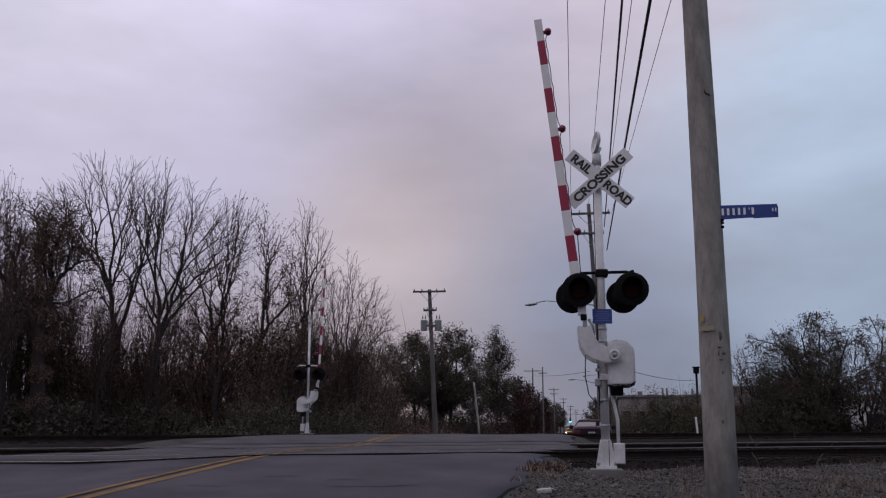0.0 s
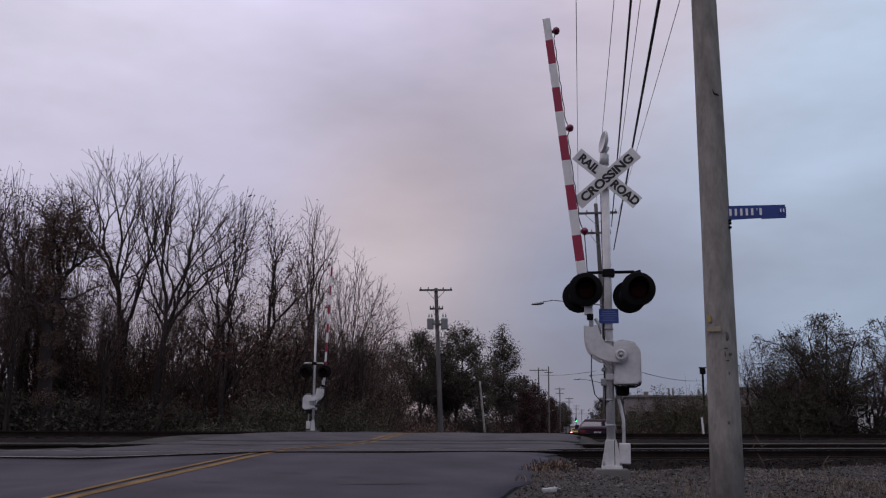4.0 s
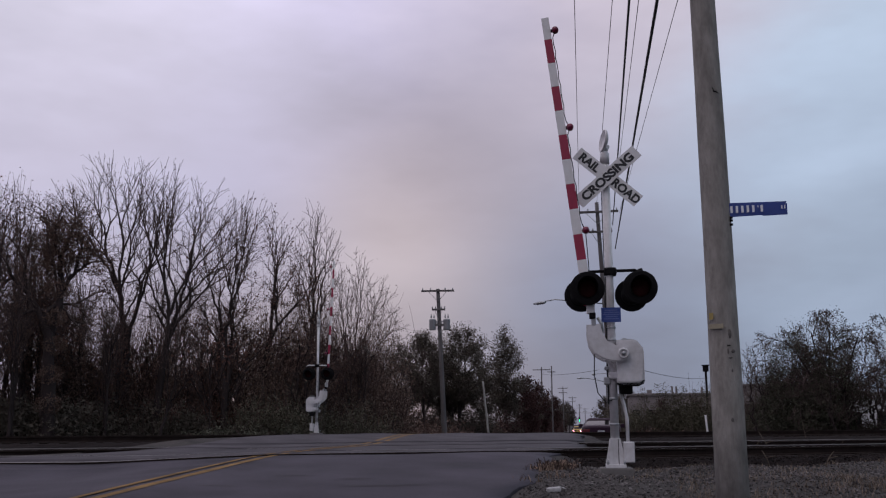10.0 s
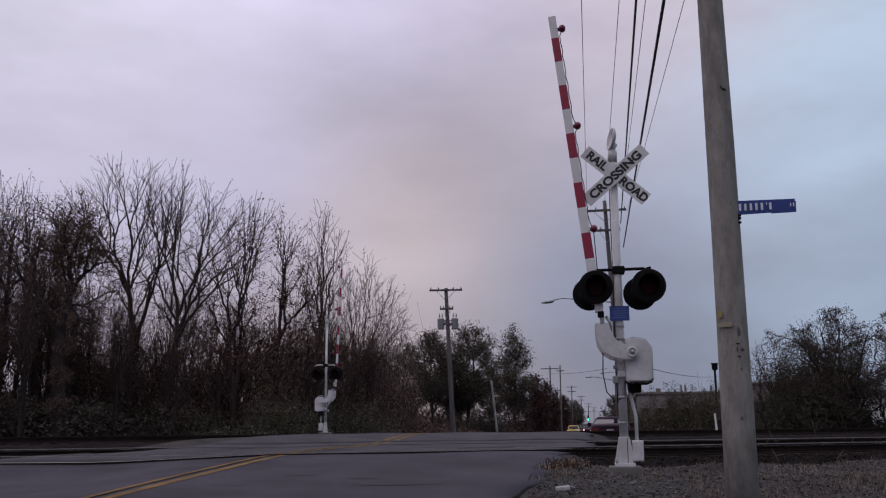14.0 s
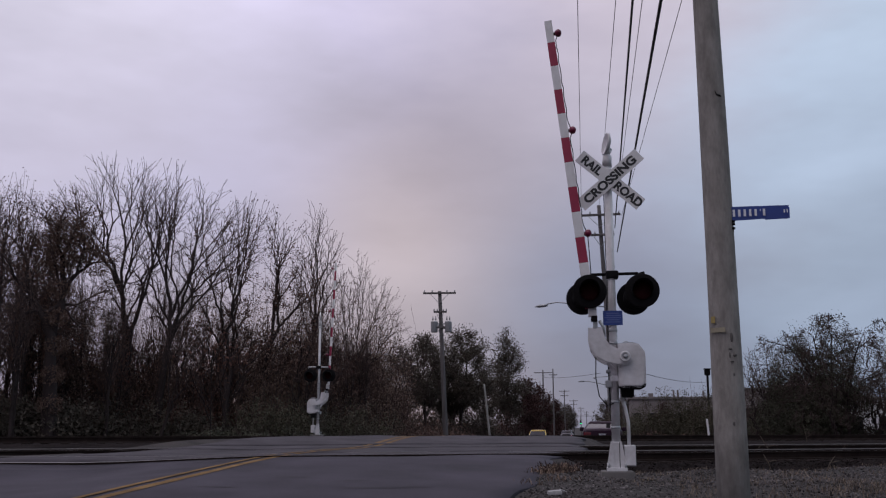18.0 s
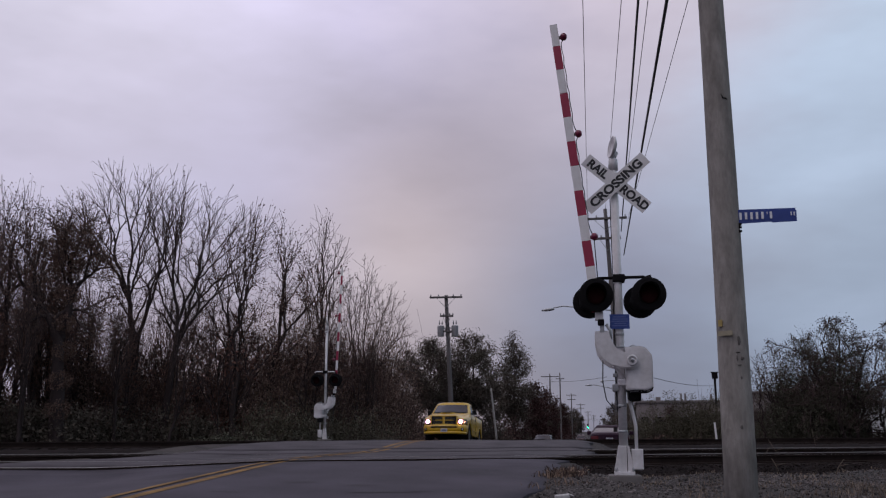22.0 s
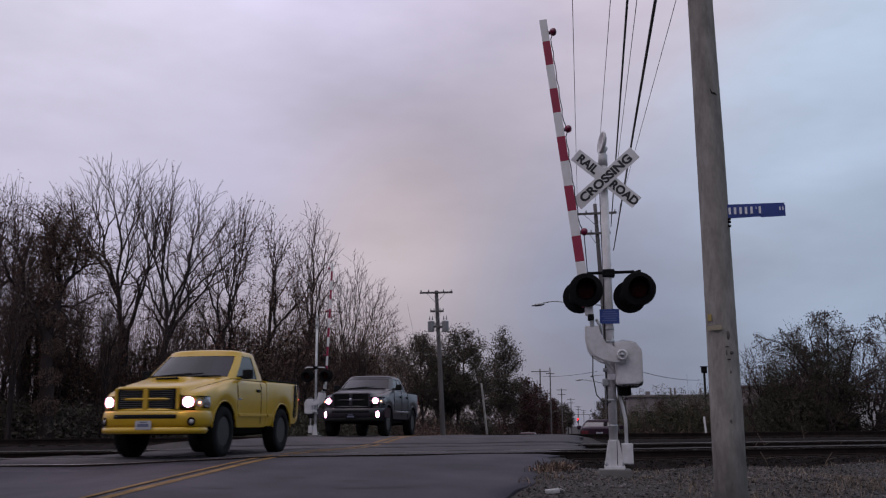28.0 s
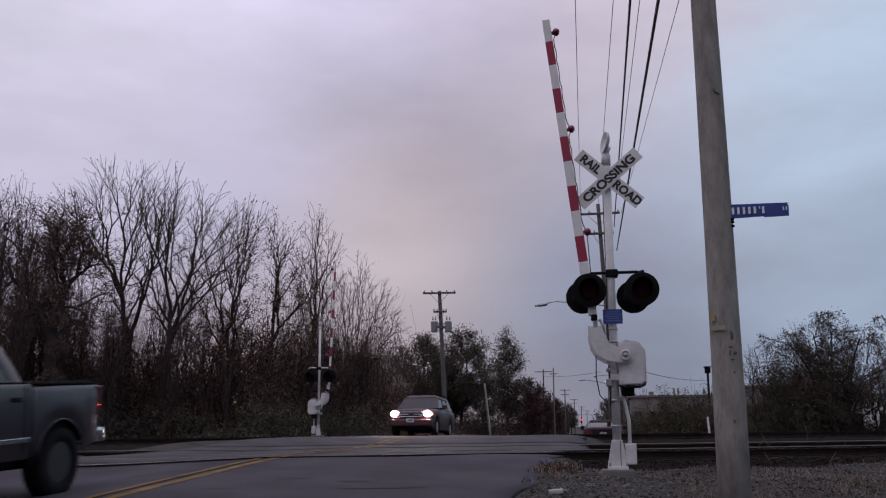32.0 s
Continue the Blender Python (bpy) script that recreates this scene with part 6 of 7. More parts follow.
def drive(thing, wheels, r, table, axles):
    rows = []
    for n in range(0, 321):
        t = n / 10
        y = glide(table, t)
        x0, x1 = lane(y + axles[0]), lane(y + axles[1])
        za, zb = float(road_z(x0, y + axles[0])), float(road_z(x1, y + axles[1]))
        tilt = math.atan2(zb - za, axles[1] - axles[0])
        yaw = -math.atan2(x1 - x0, axles[1] - axles[0])
        rows.append((t, pose(x0 - math.tan(-yaw) * axles[0], y, za - math.tan(tilt) * axles[0] + 0.008, math.degrees(tilt), 0, math.degrees(yaw))))
    walk(thing, rows)
    start = next(t / 30 for t in range(961) if glide(table, t / 30) < 62)
    y0 = glide(table, start)
    times = [0.0] + [k / 30 for k in range(int(start * 30), 961)]
    for w in wheels:
        at = w.location.copy()
        walk(w, [(t, Matrix.Translation(at) @ pose(0, 0, 0, math.degrees((y0 - min(glide(table, t), y0)) / r))) for t in times])


def motions():
    drive(yellow_truck, yellow_wheels, yellow_r, DRIVES["yellow"], (1.12, 4.22))
    drive(grey_truck, grey_wheels, grey_r, DRIVES["grey"], (0.86, 4.40))
    drive(suv, suv_wheels, suv_r, DRIVES["suv"], (0.86, 3.70))
    # the light changes from green to red
    walk(lamp_bulb, [(0.0, pose(0, -0.10, 1.92)), (23.4, pose(0, -0.10, 1.92)), (23.5, pose(0, -0.10, 2.58)), (32.0, pose(0, -0.10, 2.58))])

# ---- trees ----


def unit(v):
    return v / (np.linalg.norm(v) + 1e-9)


def grow(seed, height, stems=1, fork=0.30, spread=0.5, levels=4, kids=(4, 5, 5, 4), ratio=0.55, up=0.25, wiggle=0.12, girth=0.016, sweep=0.0, droop=0.0):
    """Branches of a tree as lists of (points, radii), level by level."""
    r = np.random.default_rng(seed)
    out = [[] for _ in range(levels + 1)]

    def branch(p, way, length, rad, lev):
        n = (8, 7, 6, 4, 3, 3)[lev]
        pts, rads = [p], [rad]
        for k in range(n - 1):
            way = unit(way + r.normal(0, wiggle * (0.5 if lev == 0 else 1.0), 3) + np.array([sweep * 0.1, 0, up * 0.22 * (lev > 0) - droop * 0.3 * (lev > 1)]))
            p = p + way * length / (n - 1)
            pts.append(p)
            rads.append(rad * (1 - 0.78 * (k + 1) / (n - 1)) + 0.004)
        out[lev].append((np.array(pts), np.array(rads)))
        if lev == levels:
            return
        count = kids[lev]
        for c in range(count):
            f = (fork if lev == 0 else 0.18) + (1 - (fork if lev == 0 else 0.18)) * (c + r.uniform(0.1, 0.9)) / count
            i = min(int(f * (n - 1)), n - 2)
            g = f * (n - 1) - i
            q = pts[i] * (1 - g) + pts[i + 1] * g
            rr = (rads[i] * (1 - g) + rads[i + 1] * g) * r.uniform(0.5, 0.72)
            along = unit(pts[i + 1] - pts[i])
            side = unit(np.cross(along, r.normal(0, 1, 3)))
            a = spread * r.uniform(0.7, 1.3) * (1.0 if lev else 0.95)
            w = unit(along * math.cos(a) + side * math.sin(a))
            if lev == 0 and w[2] < 0.15:
                w = unit(w + np.array([0, 0, 0.35]))
            ln = length * ratio * r.uniform(0.7, 1.15) * ((1.12 - 0.62 * f) if lev == 0 else (1.1 - 0.4 * f))
            branch(q, w, ln, max(rr, 0.006), lev + 1)

    for s in range(stems):
        a = 2 * math.pi * (s + r.uniform(0, 0.6)) / stems
        tilt = 0.03 if stems == 1 else r.uniform(0.10, 0.26)
        start = np.array([math.cos(a), math.sin(a), 0.0]) * (0 if stems == 1 else r.uniform(0.1, 0.5))
        start[2] = -0.3
        branch(start, unit(np.array([math.cos(a) * tilt + sweep * 0.3, math.sin(a) * tilt, 1.0])), height * r.uniform(0.82, 1.0), height * girth * (1 if stems == 1 else 0.72), 0)
    return out


def crowned(seed, height, lobes=(), count=900, fork=0.35, wander=0.035, girth=0.014, stems=1, apart=0.4, reach=(0.30, 0.46), lift=0.25, hollow=0.45):
    """A tree whose limbs part again and again to fill lobes (x, y, z, half width, half height) of its crown with twigs."""
    r = np.random.default_rng(seed)
    size = np.array([w * w * h for _, _, _, w, h in lobes])
    each = np.maximum((count * size / size.sum()).astype(int), 3)
    T = []
    for (x, y, z, w, h), n in zip(lobes, each):
        d = r.normal(0, 1, (n, 3))
        d /= np.linalg.norm(d, axis=1, keepdims=True)
        T.append(np.array([x, y, z]) + d * r.uniform(0, 1, (n, 1)) ** hollow * (w, w, h))
    T = np.concatenate(T)
    total = len(T) / stems
    out = [[], [], [], []]

    def branch(p, way, own, first=False):
        n = len(own)
        mid = own.mean(0)
        if first:
            q = np.array([p[0] + (mid[0] - p[0]) * 0.3, p[1] + (mid[1] - p[1]) * 0.3, height * fork * r.uniform(0.9, 1.1)])
        else:
            q = own[0] if n == 1 else p + (mid - p) * r.uniform(*reach)
        long = np.linalg.norm(q - p) + 1e-6
        bend = p + (way * 0.55 + (q - p) / long * 0.45) * long * 0.5
        steps = 7 if first else 5 if n > 8 else 4 if n > 2 else 3
        k = np.linspace(0, 1, steps)[:, None]
        pts = p * (1 - k) ** 2 + bend * 2 * k * (1 - k) + q * k ** 2
        pts[1:-1] += r.normal(0, wander * long * (0.3 if first else 1.0), (steps - 2, 3))
        r0, r1 = height * girth * (n / total) ** 0.5, height * girth * (max(n * 0.55, 0.4) / total) ** 0.5
        out[0 if n > total * 0.55 else 1 if n > total * 0.06 else 2 if n > 5 else 3].append((pts, np.linspace(r0 * (1.25 if first else 1), r1, steps)))
        if n == 1:
            return
        way = unit(unit(q - bend) + np.array([0, 0, lift * (n > 4)]))
        groups = [own]
        for _ in range(2 if n > 12 and r.uniform() < 0.35 else 1):
            big = max(range(len(groups)), key=lambda i: len(groups[i]))
            g = groups.pop(big)
            c = g - g.mean(0)
            axis = np.linalg.eigh(c.T @ c)[1][:, -1] + r.normal(0, 0.25, 3)
            g = g[np.argsort(c @ axis)]
            cut = min(max(int(len(g) * r.uniform(0.36, 0.64)), 1), len(g) - 1)
            groups += [g[:cut], g[cut:]]
        for g in groups:
            branch(q, way, g)

    ang = np.arctan2(T[:, 1] - T[:, 1].mean(), T[:, 0] - T[:, 0].mean())
    for k in range(stems):
        a = 2 * math.pi * (k + 0.5) / stems - math.pi
        own = T if stems == 1 else T[(ang >= a - math.pi / stems) & (ang < a + math.pi / stems)]
        if len(own) < 3:
            continue
        start = np.array([math.cos(a) * apart, math.sin(a) * apart, -0.3]) if stems > 1 else np.array([0.0, 0.0, -0.3])
        branch(start, unit(np.array([r.normal(0, 0.04), r.normal(0, 0.04), 1.0])), own, True)
    return out


def lumps(seed, n, half, z0, z1, small, big, lean=0.0):
    """Lobes of a lumpy crown, heaped round an axis between two heights."""
    r = np.random.default_rng(seed)
    made = []
    for k in range(n):
        f = (k + r.uniform(0.2, 0.8)) / n
        w = r.uniform(small, big) * (1.15 - 0.45 * f)
        a = k * 2.4 + r.uniform(-0.5, 0.5)
        d = max(half * math.sin(math.pi * (0.18 + 0.74 * f)) ** 0.8 - w, 0.1) * r.uniform(0.6, 1.0)
        made.append((d * math.cos(a) + lean * f, d * math.sin(a), z0 + (z1 - z0 - w) * f + w * 0.4, w, w * r.uniform(0.7, 1.0)))
    return tuple(made)


def tubes(branches, sides, thin=0.0):
    """All branches of one level as one set of tubes."""
    vs, fs, base = [], [], 0
    groups = {}
    for p, r in branches:
        groups.setdefault(len(p), []).append((p, r))
    for n, items in groups.items():
        P = np.stack([p for p, _ in items])
        R = np.maximum(np.stack([r for _, r in items]), thin)
        way = P[:, -1] - P[:, 0]
        way /= np.linalg.norm(way, axis=1, keepdims=True) + 1e-9
        ref = np.where(np.abs(way[:, 2:3]) < 0.9, np.array([[0, 0, 1.0]]), np.array([[1.0, 0, 0]]))
        a = np.cross(way, ref)
        a /= np.linalg.norm(a, axis=1, keepdims=True) + 1e-9
        b = np.cross(way, a)
        ang = 2 * np.pi * np.arange(sides) / sides
        ring = a[:, None, None] * np.cos(ang)[None, None, :, None] + b[:, None, None] * np.sin(ang)[None, None, :, None]
        V = P[:, :, None] + R[:, :, None, None] * ring
        m = len(items)
        i = (np.arange(m)[:, None, None] * n + np.arange(n - 1)[None, :, None]) * sides
        k = np.arange(sides)[None, None]
        k2 = (k + 1) % sides
        F = np.stack([i + k, i + k2, i + sides + k2, i + sides + k], -1).reshape(-1, 4) + base
        vs.append(V.reshape(-1, 3))
        fs.append(F)
        base += m * n * sides
    return np.concatenate(vs), np.concatenate(fs)


def leaves(centres, size, r, flat=0.0):
    """Small folded leaves turned every way."""
    n = len(centres)
    a, b = r.normal(0, 1, (n, 3)), r.normal(0, 1, (n, 3))
    b[:, 2] += flat
    a /= np.linalg.norm(a, axis=1, keepdims=True)
    b -= a * (a * b).sum(1, keepdims=True)
    b /= np.linalg.norm(b, axis=1, keepdims=True)
    s = size * r.uniform(0.6, 1.4, (n, 1))
    V = np.stack([centres - a * s, centres + b * s * 0.55, centres + a * s, centres - b * s * 0.55], 1).reshape(-1, 3)
    return V, np.arange(4 * n).reshape(-1, 4)


def tips(levels, count, r, scatter, low=-1.0):
    pts = np.concatenate([p[1:] for p, _ in levels])
    pts = pts[pts[:, 2] > low]
    return pts[r.integers(0, len(pts), count)] + r.normal(0, scatter, (count, 3))


def tree(seed, height, label, bark=None, leaf=None, leaf_count=0, leaf_size=0.05, scatter=0.15, thin=(0.026, 0.012, 0.0068), clumps=None, low=-1.0, form=None, **shape):
    r = np.random.default_rng(seed + 900)
    lv = (form or grow)(seed, height, **shape)
    ends = np.concatenate([q[-1:] for q, _ in lv[-1]])
    top = height / ends[:, 2].max()
    lv = [[(q * top, g) for q, g in b] for b in lv]
    t = empty("tree")
    tagged(t, label, "tree", "trees along the road")
    v, f = tubes(lv[0], 8)
    v2, f2 = tubes(lv[1], 6, thin[0])
    lone("trunk", np.concatenate([v, v2]), f.tolist() + (f2 + len(v)).tolist(), bark or BARK, t, True)
    fine = [tubes(b, 4 if i == 0 else 3, thin[min(i + 1, 2)]) for i, b in enumerate(lv[2:])]
    off, vs, fs = 0, [], []
    for v, f in fine:
        vs.append(v)
        fs.append(f + off)
        off += len(v)
    lone("twig_crown", np.concatenate(vs), np.concatenate(fs), TWIG, t)
    if leaf_count:
        c = tips(lv[-1], leaf_count, r, scatter, low)
        if clumps:
            for (cx, cy, cz, rad, count) in clumps:
                d = r.normal(0, 1, (count, 3))
                d *= rad * r.uniform(0.2, 1.0, (count, 1)) ** 0.5 / np.linalg.norm(d, axis=1, keepdims=True)
                d[:, 2] *= 0.8
                near = tips(lv[-1] + lv[-2], count, r, 0.2)
                k = np.linalg.norm(near - np.array([cx, cy, cz]), axis=1) < rad * 1.4
                c = np.concatenate([c, np.where(k[:, None], near, d + (cx, cy, cz))])
        v, f = leaves(c, leaf_size, r)
        lone("crown", v, f, leaf or LEAF_DRY, t)
    return t


def stand(t, x, y, turn=0.0, scale=1.0, wide=None):
    w = wide or scale
    t.matrix_world = Matrix.Translation((x, y, zz(x, y) - 0.1)) @ pose(0, 0, 0, 0, 0, turn) @ Matrix.Diagonal((w, w, scale, 1))
    return t


FINE = (0.03, 0.014, 0.0085)
tall_a = tree(11, 16.7, "tall bare tree with upswept branches", leaf=LEAF_DRY, leaf_count=1500, leaf_size=0.035, scatter=0.05, thin=FINE, form=crowned, count=850, fork=0.32, girth=0.0108, stems=2, apart=0.35, reach=(0.26, 0.40), wander=0.016, lift=0.045,
              lobes=((0.2, 0, 13.6, 1.9, 3.0), (-3.0, 0.4, 13.4, 1.5, 2.2), (1.8, -0.5, 12.6, 1.4, 2.8), (-0.4, 0.8, 9.4, 2.1, 2.2), (-1.6, -0.6, 14.7, 1.4, 1.9), (-3.0, 0.2, 11.0, 1.2, 1.6)))
stand(tall_a, -26.0, 47.4, 29, 1.0, 1.12)
tall_b = tree(12, 16.1, "tall bare tree with a wide fan of twigs", leaf=LEAF_DRY, leaf_count=1500, leaf_size=0.035, scatter=0.05, thin=FINE, form=crowned, count=850, fork=0.28, girth=0.0108, stems=2, apart=0.35, reach=(0.26, 0.40), wander=0.016, lift=0.045,
              lobes=((0.4, 0, 13.2, 1.8, 2.9), (2.7, 0.4, 12.5, 1.6, 2.6), (-0.9, -0.5, 12.6, 1.3, 2.6), (1.4, 0.8, 9.2, 2.2, 2.2), (4.0, 0.0, 11.4, 1.3, 2.0), (-0.6, 0.4, 8.2, 1.6, 1.8)))
stand(tall_b, -24.2, 47.0, 29, 1.0, 1.2)
mid_d = tree(14, 13.6, "bare spreading tree with a few brown leaves", leaf=LEAF_RED, leaf_count=5600, leaf_size=0.05, thin=FINE, form=crowned, count=1050, fork=0.20, stems=3, apart=0.5, girth=0.012, reach=(0.26, 0.40), lift=0.06,
             lobes=((0.4, 0, 10.8, 1.9, 2.9), (2.2, 0.4, 10.0, 1.5, 2.8), (-1.6, -0.5, 9.6, 1.4, 2.6), (1.0, 0.8, 7.2, 2.3, 2.2), (3.2, 0.0, 8.4, 1.2, 2.3), (-0.8, 0.2, 6.2, 2.0, 2.0), (1.8, 0.0, 5.0, 1.8, 1.6)))
stand(mid_d, -21.4, 51.0, 25, 1.13, 1.3)
mid_e = tree(15, 14.2, "bare young tree with steep thin branches", leaf=LEAF_DRY, leaf_count=1200, leaf_size=0.04, thin=FINE, form=crowned, count=620, fork=0.26, stems=2, apart=0.3, girth=0.009, lift=0.08,
             lobes=((0.0, 0, 10.8, 1.0, 3.5), (0.9, 0.2, 10.0, 0.9, 3.0), (-0.8, -0.2, 9.6, 0.9, 2.8), (0.2, 0.3, 6.8, 1.3, 2.2)))
stand(mid_e, -18.4, 56.0, 18, 1.16, 1.2)
vine = tree(16, 13.0, "dark old tree overgrown with vines", leaf=LEAF_DRY, leaf_count=6500, leaf_size=0.042, scatter=0.14, thin=FINE, form=crowned, count=1400, fork=0.36, girth=0.026, wander=0.03, lift=0.0, hollow=0.38, reach=(0.26, 0.42),
            lobes=((0.0, 0, 10.2, 1.7, 1.9), (1.9, 0.2, 9.5, 1.3, 1.5), (-1.8, 0.3, 9.6, 1.3, 1.7), (2.4, -0.4, 7.6, 1.0, 0.9), (-2.0, -0.3, 7.2, 1.3, 1.2), (0.2, 0.8, 11.6, 1.3, 1.2), (-1.3, 0.2, 11.2, 1.2, 1.1), (1.4, 0.2, 11.0, 1.1, 1.1), (-3.4, 0.2, 9.9, 1.0, 1.1), (-2.6, 0.2, 5.4, 1.2, 1.3), (1.8, 0.3, 5.6, 1.2, 1.2), (-3.0, 0.4, 8.4, 0.9, 1.2)),
            clumps=((0.3, 0, 10.5, 1.0, 3600), (-0.5, 0.2, 9.9, 0.9, 2400), (0.9, 0, 9.6, 0.9, 2200), (0.0, 0, 9.0, 0.9, 2600), (1.7, 0.2, 9.0, 0.9, 1400), (-1.2, 0.2, 8.6, 0.9, 1000), (0.1, 0, 7.6, 0.7, 1100), (0.0, -0.2, 6.2, 0.6, 700), (0.1, -0.2, 4.8, 0.6, 700), (0.0, -0.2, 3.4, 0.65, 800), (0.0, -0.2, 2.0, 0.7, 900)))
stand(vine, -26.6, 41.2, 30)
fan_f = tree(18, 12.6, "bare tree leaning out with fanned twigs", leaf=LEAF_DRY, leaf_count=900, leaf_size=0.04, thin=FINE, form=crowned, count=700, fork=0.22, girth=0.011, lift=0.05,
             lobes=((1.2, 0, 10.0, 1.3, 2.5), (2.6, 0.3, 8.8, 1.3, 2.2), (3.4, 0.0, 7.2, 1.2, 1.7), (0.3, 0.3, 8.8, 1.1, 2.4), (1.8, -0.3, 6.6, 1.5, 1.8)))
stand(fan_f, -18.0, 60.0, 16, 1.14, 1.1)
for src, x, y, turn, s in ((mid_d, -28.8, 45.0, 250, 0.70), (mid_d, -33.3, 46.0, 300, 1.14), (mid_e, -31.4, 40.2, 100, 0.80),
                           (tall_b, -24.4, 58, 77, 0.62), (fan_f, -23.0, 45.4, 20, 0.6),
                           (mid_e, -25.0, 43.6, 45, 0.54), (mid_d, -38, 36, 60, 0.9), (tall_b, -40, 41, 170, 0.8), (mid_e, -34, 37.5, 15, 0.8), (mid_d, -29.4, 38.0, 280, 0.62), (mid_e, -27.4, 39.6, 200, 0.58), (fan_f, -28.4, 42.0, 160, 0.72), (fan_f, -16.4, 63.0, 100, 0.62), (mid_e, -15.6, 58.0, 70, 0.60), (mid_d, -26.0, 46.0, 100, 0.62), (mid_d, -18.0, 59.0, 20, 0.64),
                           (mid_d, -27.6, 50.0, 140, 0.56), (mid_d, -17.6, 53.4, 30, 0.62), (mid_d, -24.0, 53.5, 310, 0.74), (mid_d, -28.6, 47.0, 40, 0.70), (mid_d, -30.6, 49.0, 260, 0.86), (tall_a, -36.0, 46.5, 80, 0.84), (mid_d, -31.4, 46.6, 120, 1.04), (mid_d, -29.0, 43.4, 330, 0.72),
                           (mid_d, -19.0, 52.5, 170, 0.55), (mid_e, -30.0, 44.0, 10, 0.72), (mid_e, -32.4, 44.6, 60, 0.84), (mid_d, -16.4, 57.5, 60, 0.60), (mid_d, -27.0, 54.0, 330, 0.84)):
    stand(copy_thing(src, Matrix()), x, y, turn, s)

# thin saplings in the wood
sapling = tree(31, 6.4, "thin bare sapling with russet leaves", leaf=LEAF_RED, leaf_count=500, leaf_size=0.08, stems=2, girth=0.008, levels=4, kids=(6, 5, 4, 3), spread=0.45, ratio=0.5, up=0.5)
stand(sapling, -20.4, 46.5, 0)
sapling_b = tree(32, 6.8, "thin bare sapling with dry brown leaves", leaf=LEAF_DRY, leaf_count=900, leaf_size=0.08, stems=3, girth=0.007, levels=4, kids=(6, 5, 4, 3), spread=0.5, ratio=0.5, up=0.45)
stand(sapling_b, -18.0, 52.0, 0)
r = np.random.default_rng(77)
for k in range(34):
    f = (k + r.uniform(0, 1)) / 34
    x, y = -36 + 20 * f + r.uniform(-0.8, 0.8), 34.5 + 26 * f + r.uniform(-1.0, 6.0)
    stand(copy_thing(sapling if k % 2 else sapling_b, Matrix()), x, y, r.uniform(0, 360), r.uniform(0.7, 1.15))

# leafy trees further along the road
CROWN = dict(form=crowned, thin=(0.05, 0.026, 0.018), lift=0.1)
full_a = tree(21, 11.5, "full dark tree still in olive leaf", leaf=LEAF_OLIVE, leaf_count=24000, leaf_size=0.068, scatter=0.24, count=700, fork=0.30, girth=0.017, lobes=lumps(21, 17, 3.9, 4.0, 11.5, 1.0, 1.6), **CROWN)
full_b = tree(22, 11.5, "dark tree in thinning leaf with gaps of sky", leaf=LEAF_OLIVE, leaf_count=12000, leaf_size=0.068, scatter=0.22, count=600, fork=0.30, girth=0.014, lobes=lumps(22, 12, 3.1, 4.2, 11.5, 0.8, 1.3), **CROWN)
full_c = tree(23, 10.5, "upright dark tree in leaf", leaf=LEAF_OLIVE, leaf_count=20000, leaf_size=0.070, scatter=0.26, count=500, fork=0.22, girth=0.016, lobes=lumps(23, 15, 2.7, 2.2, 10.5, 1.0, 1.5), **CROWN)
red_d = tree(24, 8.0, "small russet autumn tree", leaf=LEAF_MAROON, leaf_count=8000, leaf_size=0.10, scatter=0.25, count=300, fork=0.2, lobes=lumps(24, 10, 2.4, 1.4, 8.0, 0.8, 1.3), **CROWN)
stand(full_a, -15.7, 97, 0, 1.16, 1.25)
stand(full_b, -21.6, 95, 60, 0.98)
stand(full_c, -13.9, 125, 20, 1.52, 1.5)
stand(red_d, -13.2, 150, 0, 1.3, 1.5)
for src, x, y, turn, s in ((full_b, -19.2, 96, 100, 1.08), (full_b, -22.8, 88, 100, 0.86), (full_b, -16.8, 99, 30, 1.0), (full_a, -17.4, 101, 200, 0.86), (full_b, -14.6, 108, 150, 0.80), (red_d, -13.3, 150, 80, 0.9), (full_c, -13.4, 165, 40, 0.80),
                           (full_a, -13.5, 190, 10, 0.72), (full_b, -13.6, 215, 77, 0.74), (full_a, -14, 250, 140, 0.9), (full_b, -14.5, 300, 35, 1.0), (full_b, -24.5, 90, 310, 0.7), (full_b, -20.6, 76, 20, 0.58), (red_d, -16.6, 72, 0, 0.62), (red_d, -19.4, 80, 120, 0.74),
                           (full_a, 2.4, 200, 0, 0.85), (full_b, 3.2, 165, 120, 0.75), (full_a, 1.6, 260, 50, 1.0), (full_c, 2.2, 330, 50, 1.1), (full_b, -28, 104, 200, 0.9), (full_a, -33, 98, 260, 0.9),
                           (red_d, -12.6, 138, 40, 1.02), (red_d, -12.6, 170, 0, 1.2), (red_d, -12.4, 204, 200, 1.05), (full_c, -12.6, 244, 80, 0.75), (full_a, -12.8, 285, 60, 0.85), (full_b, -1.4, 150, 10, 0.62), (red_d, -0.2, 160, 200, 0.9), (red_d, 5.6, 112, 30, 0.70), (red_d, 9.6, 114, 130, 0.66), (full_b, -18.4, 92, 250, 1.06), (full_a, 0.6, 185, 100, 0.7)):
    stand(copy_thing(src, Matrix()), x, y, turn, s)

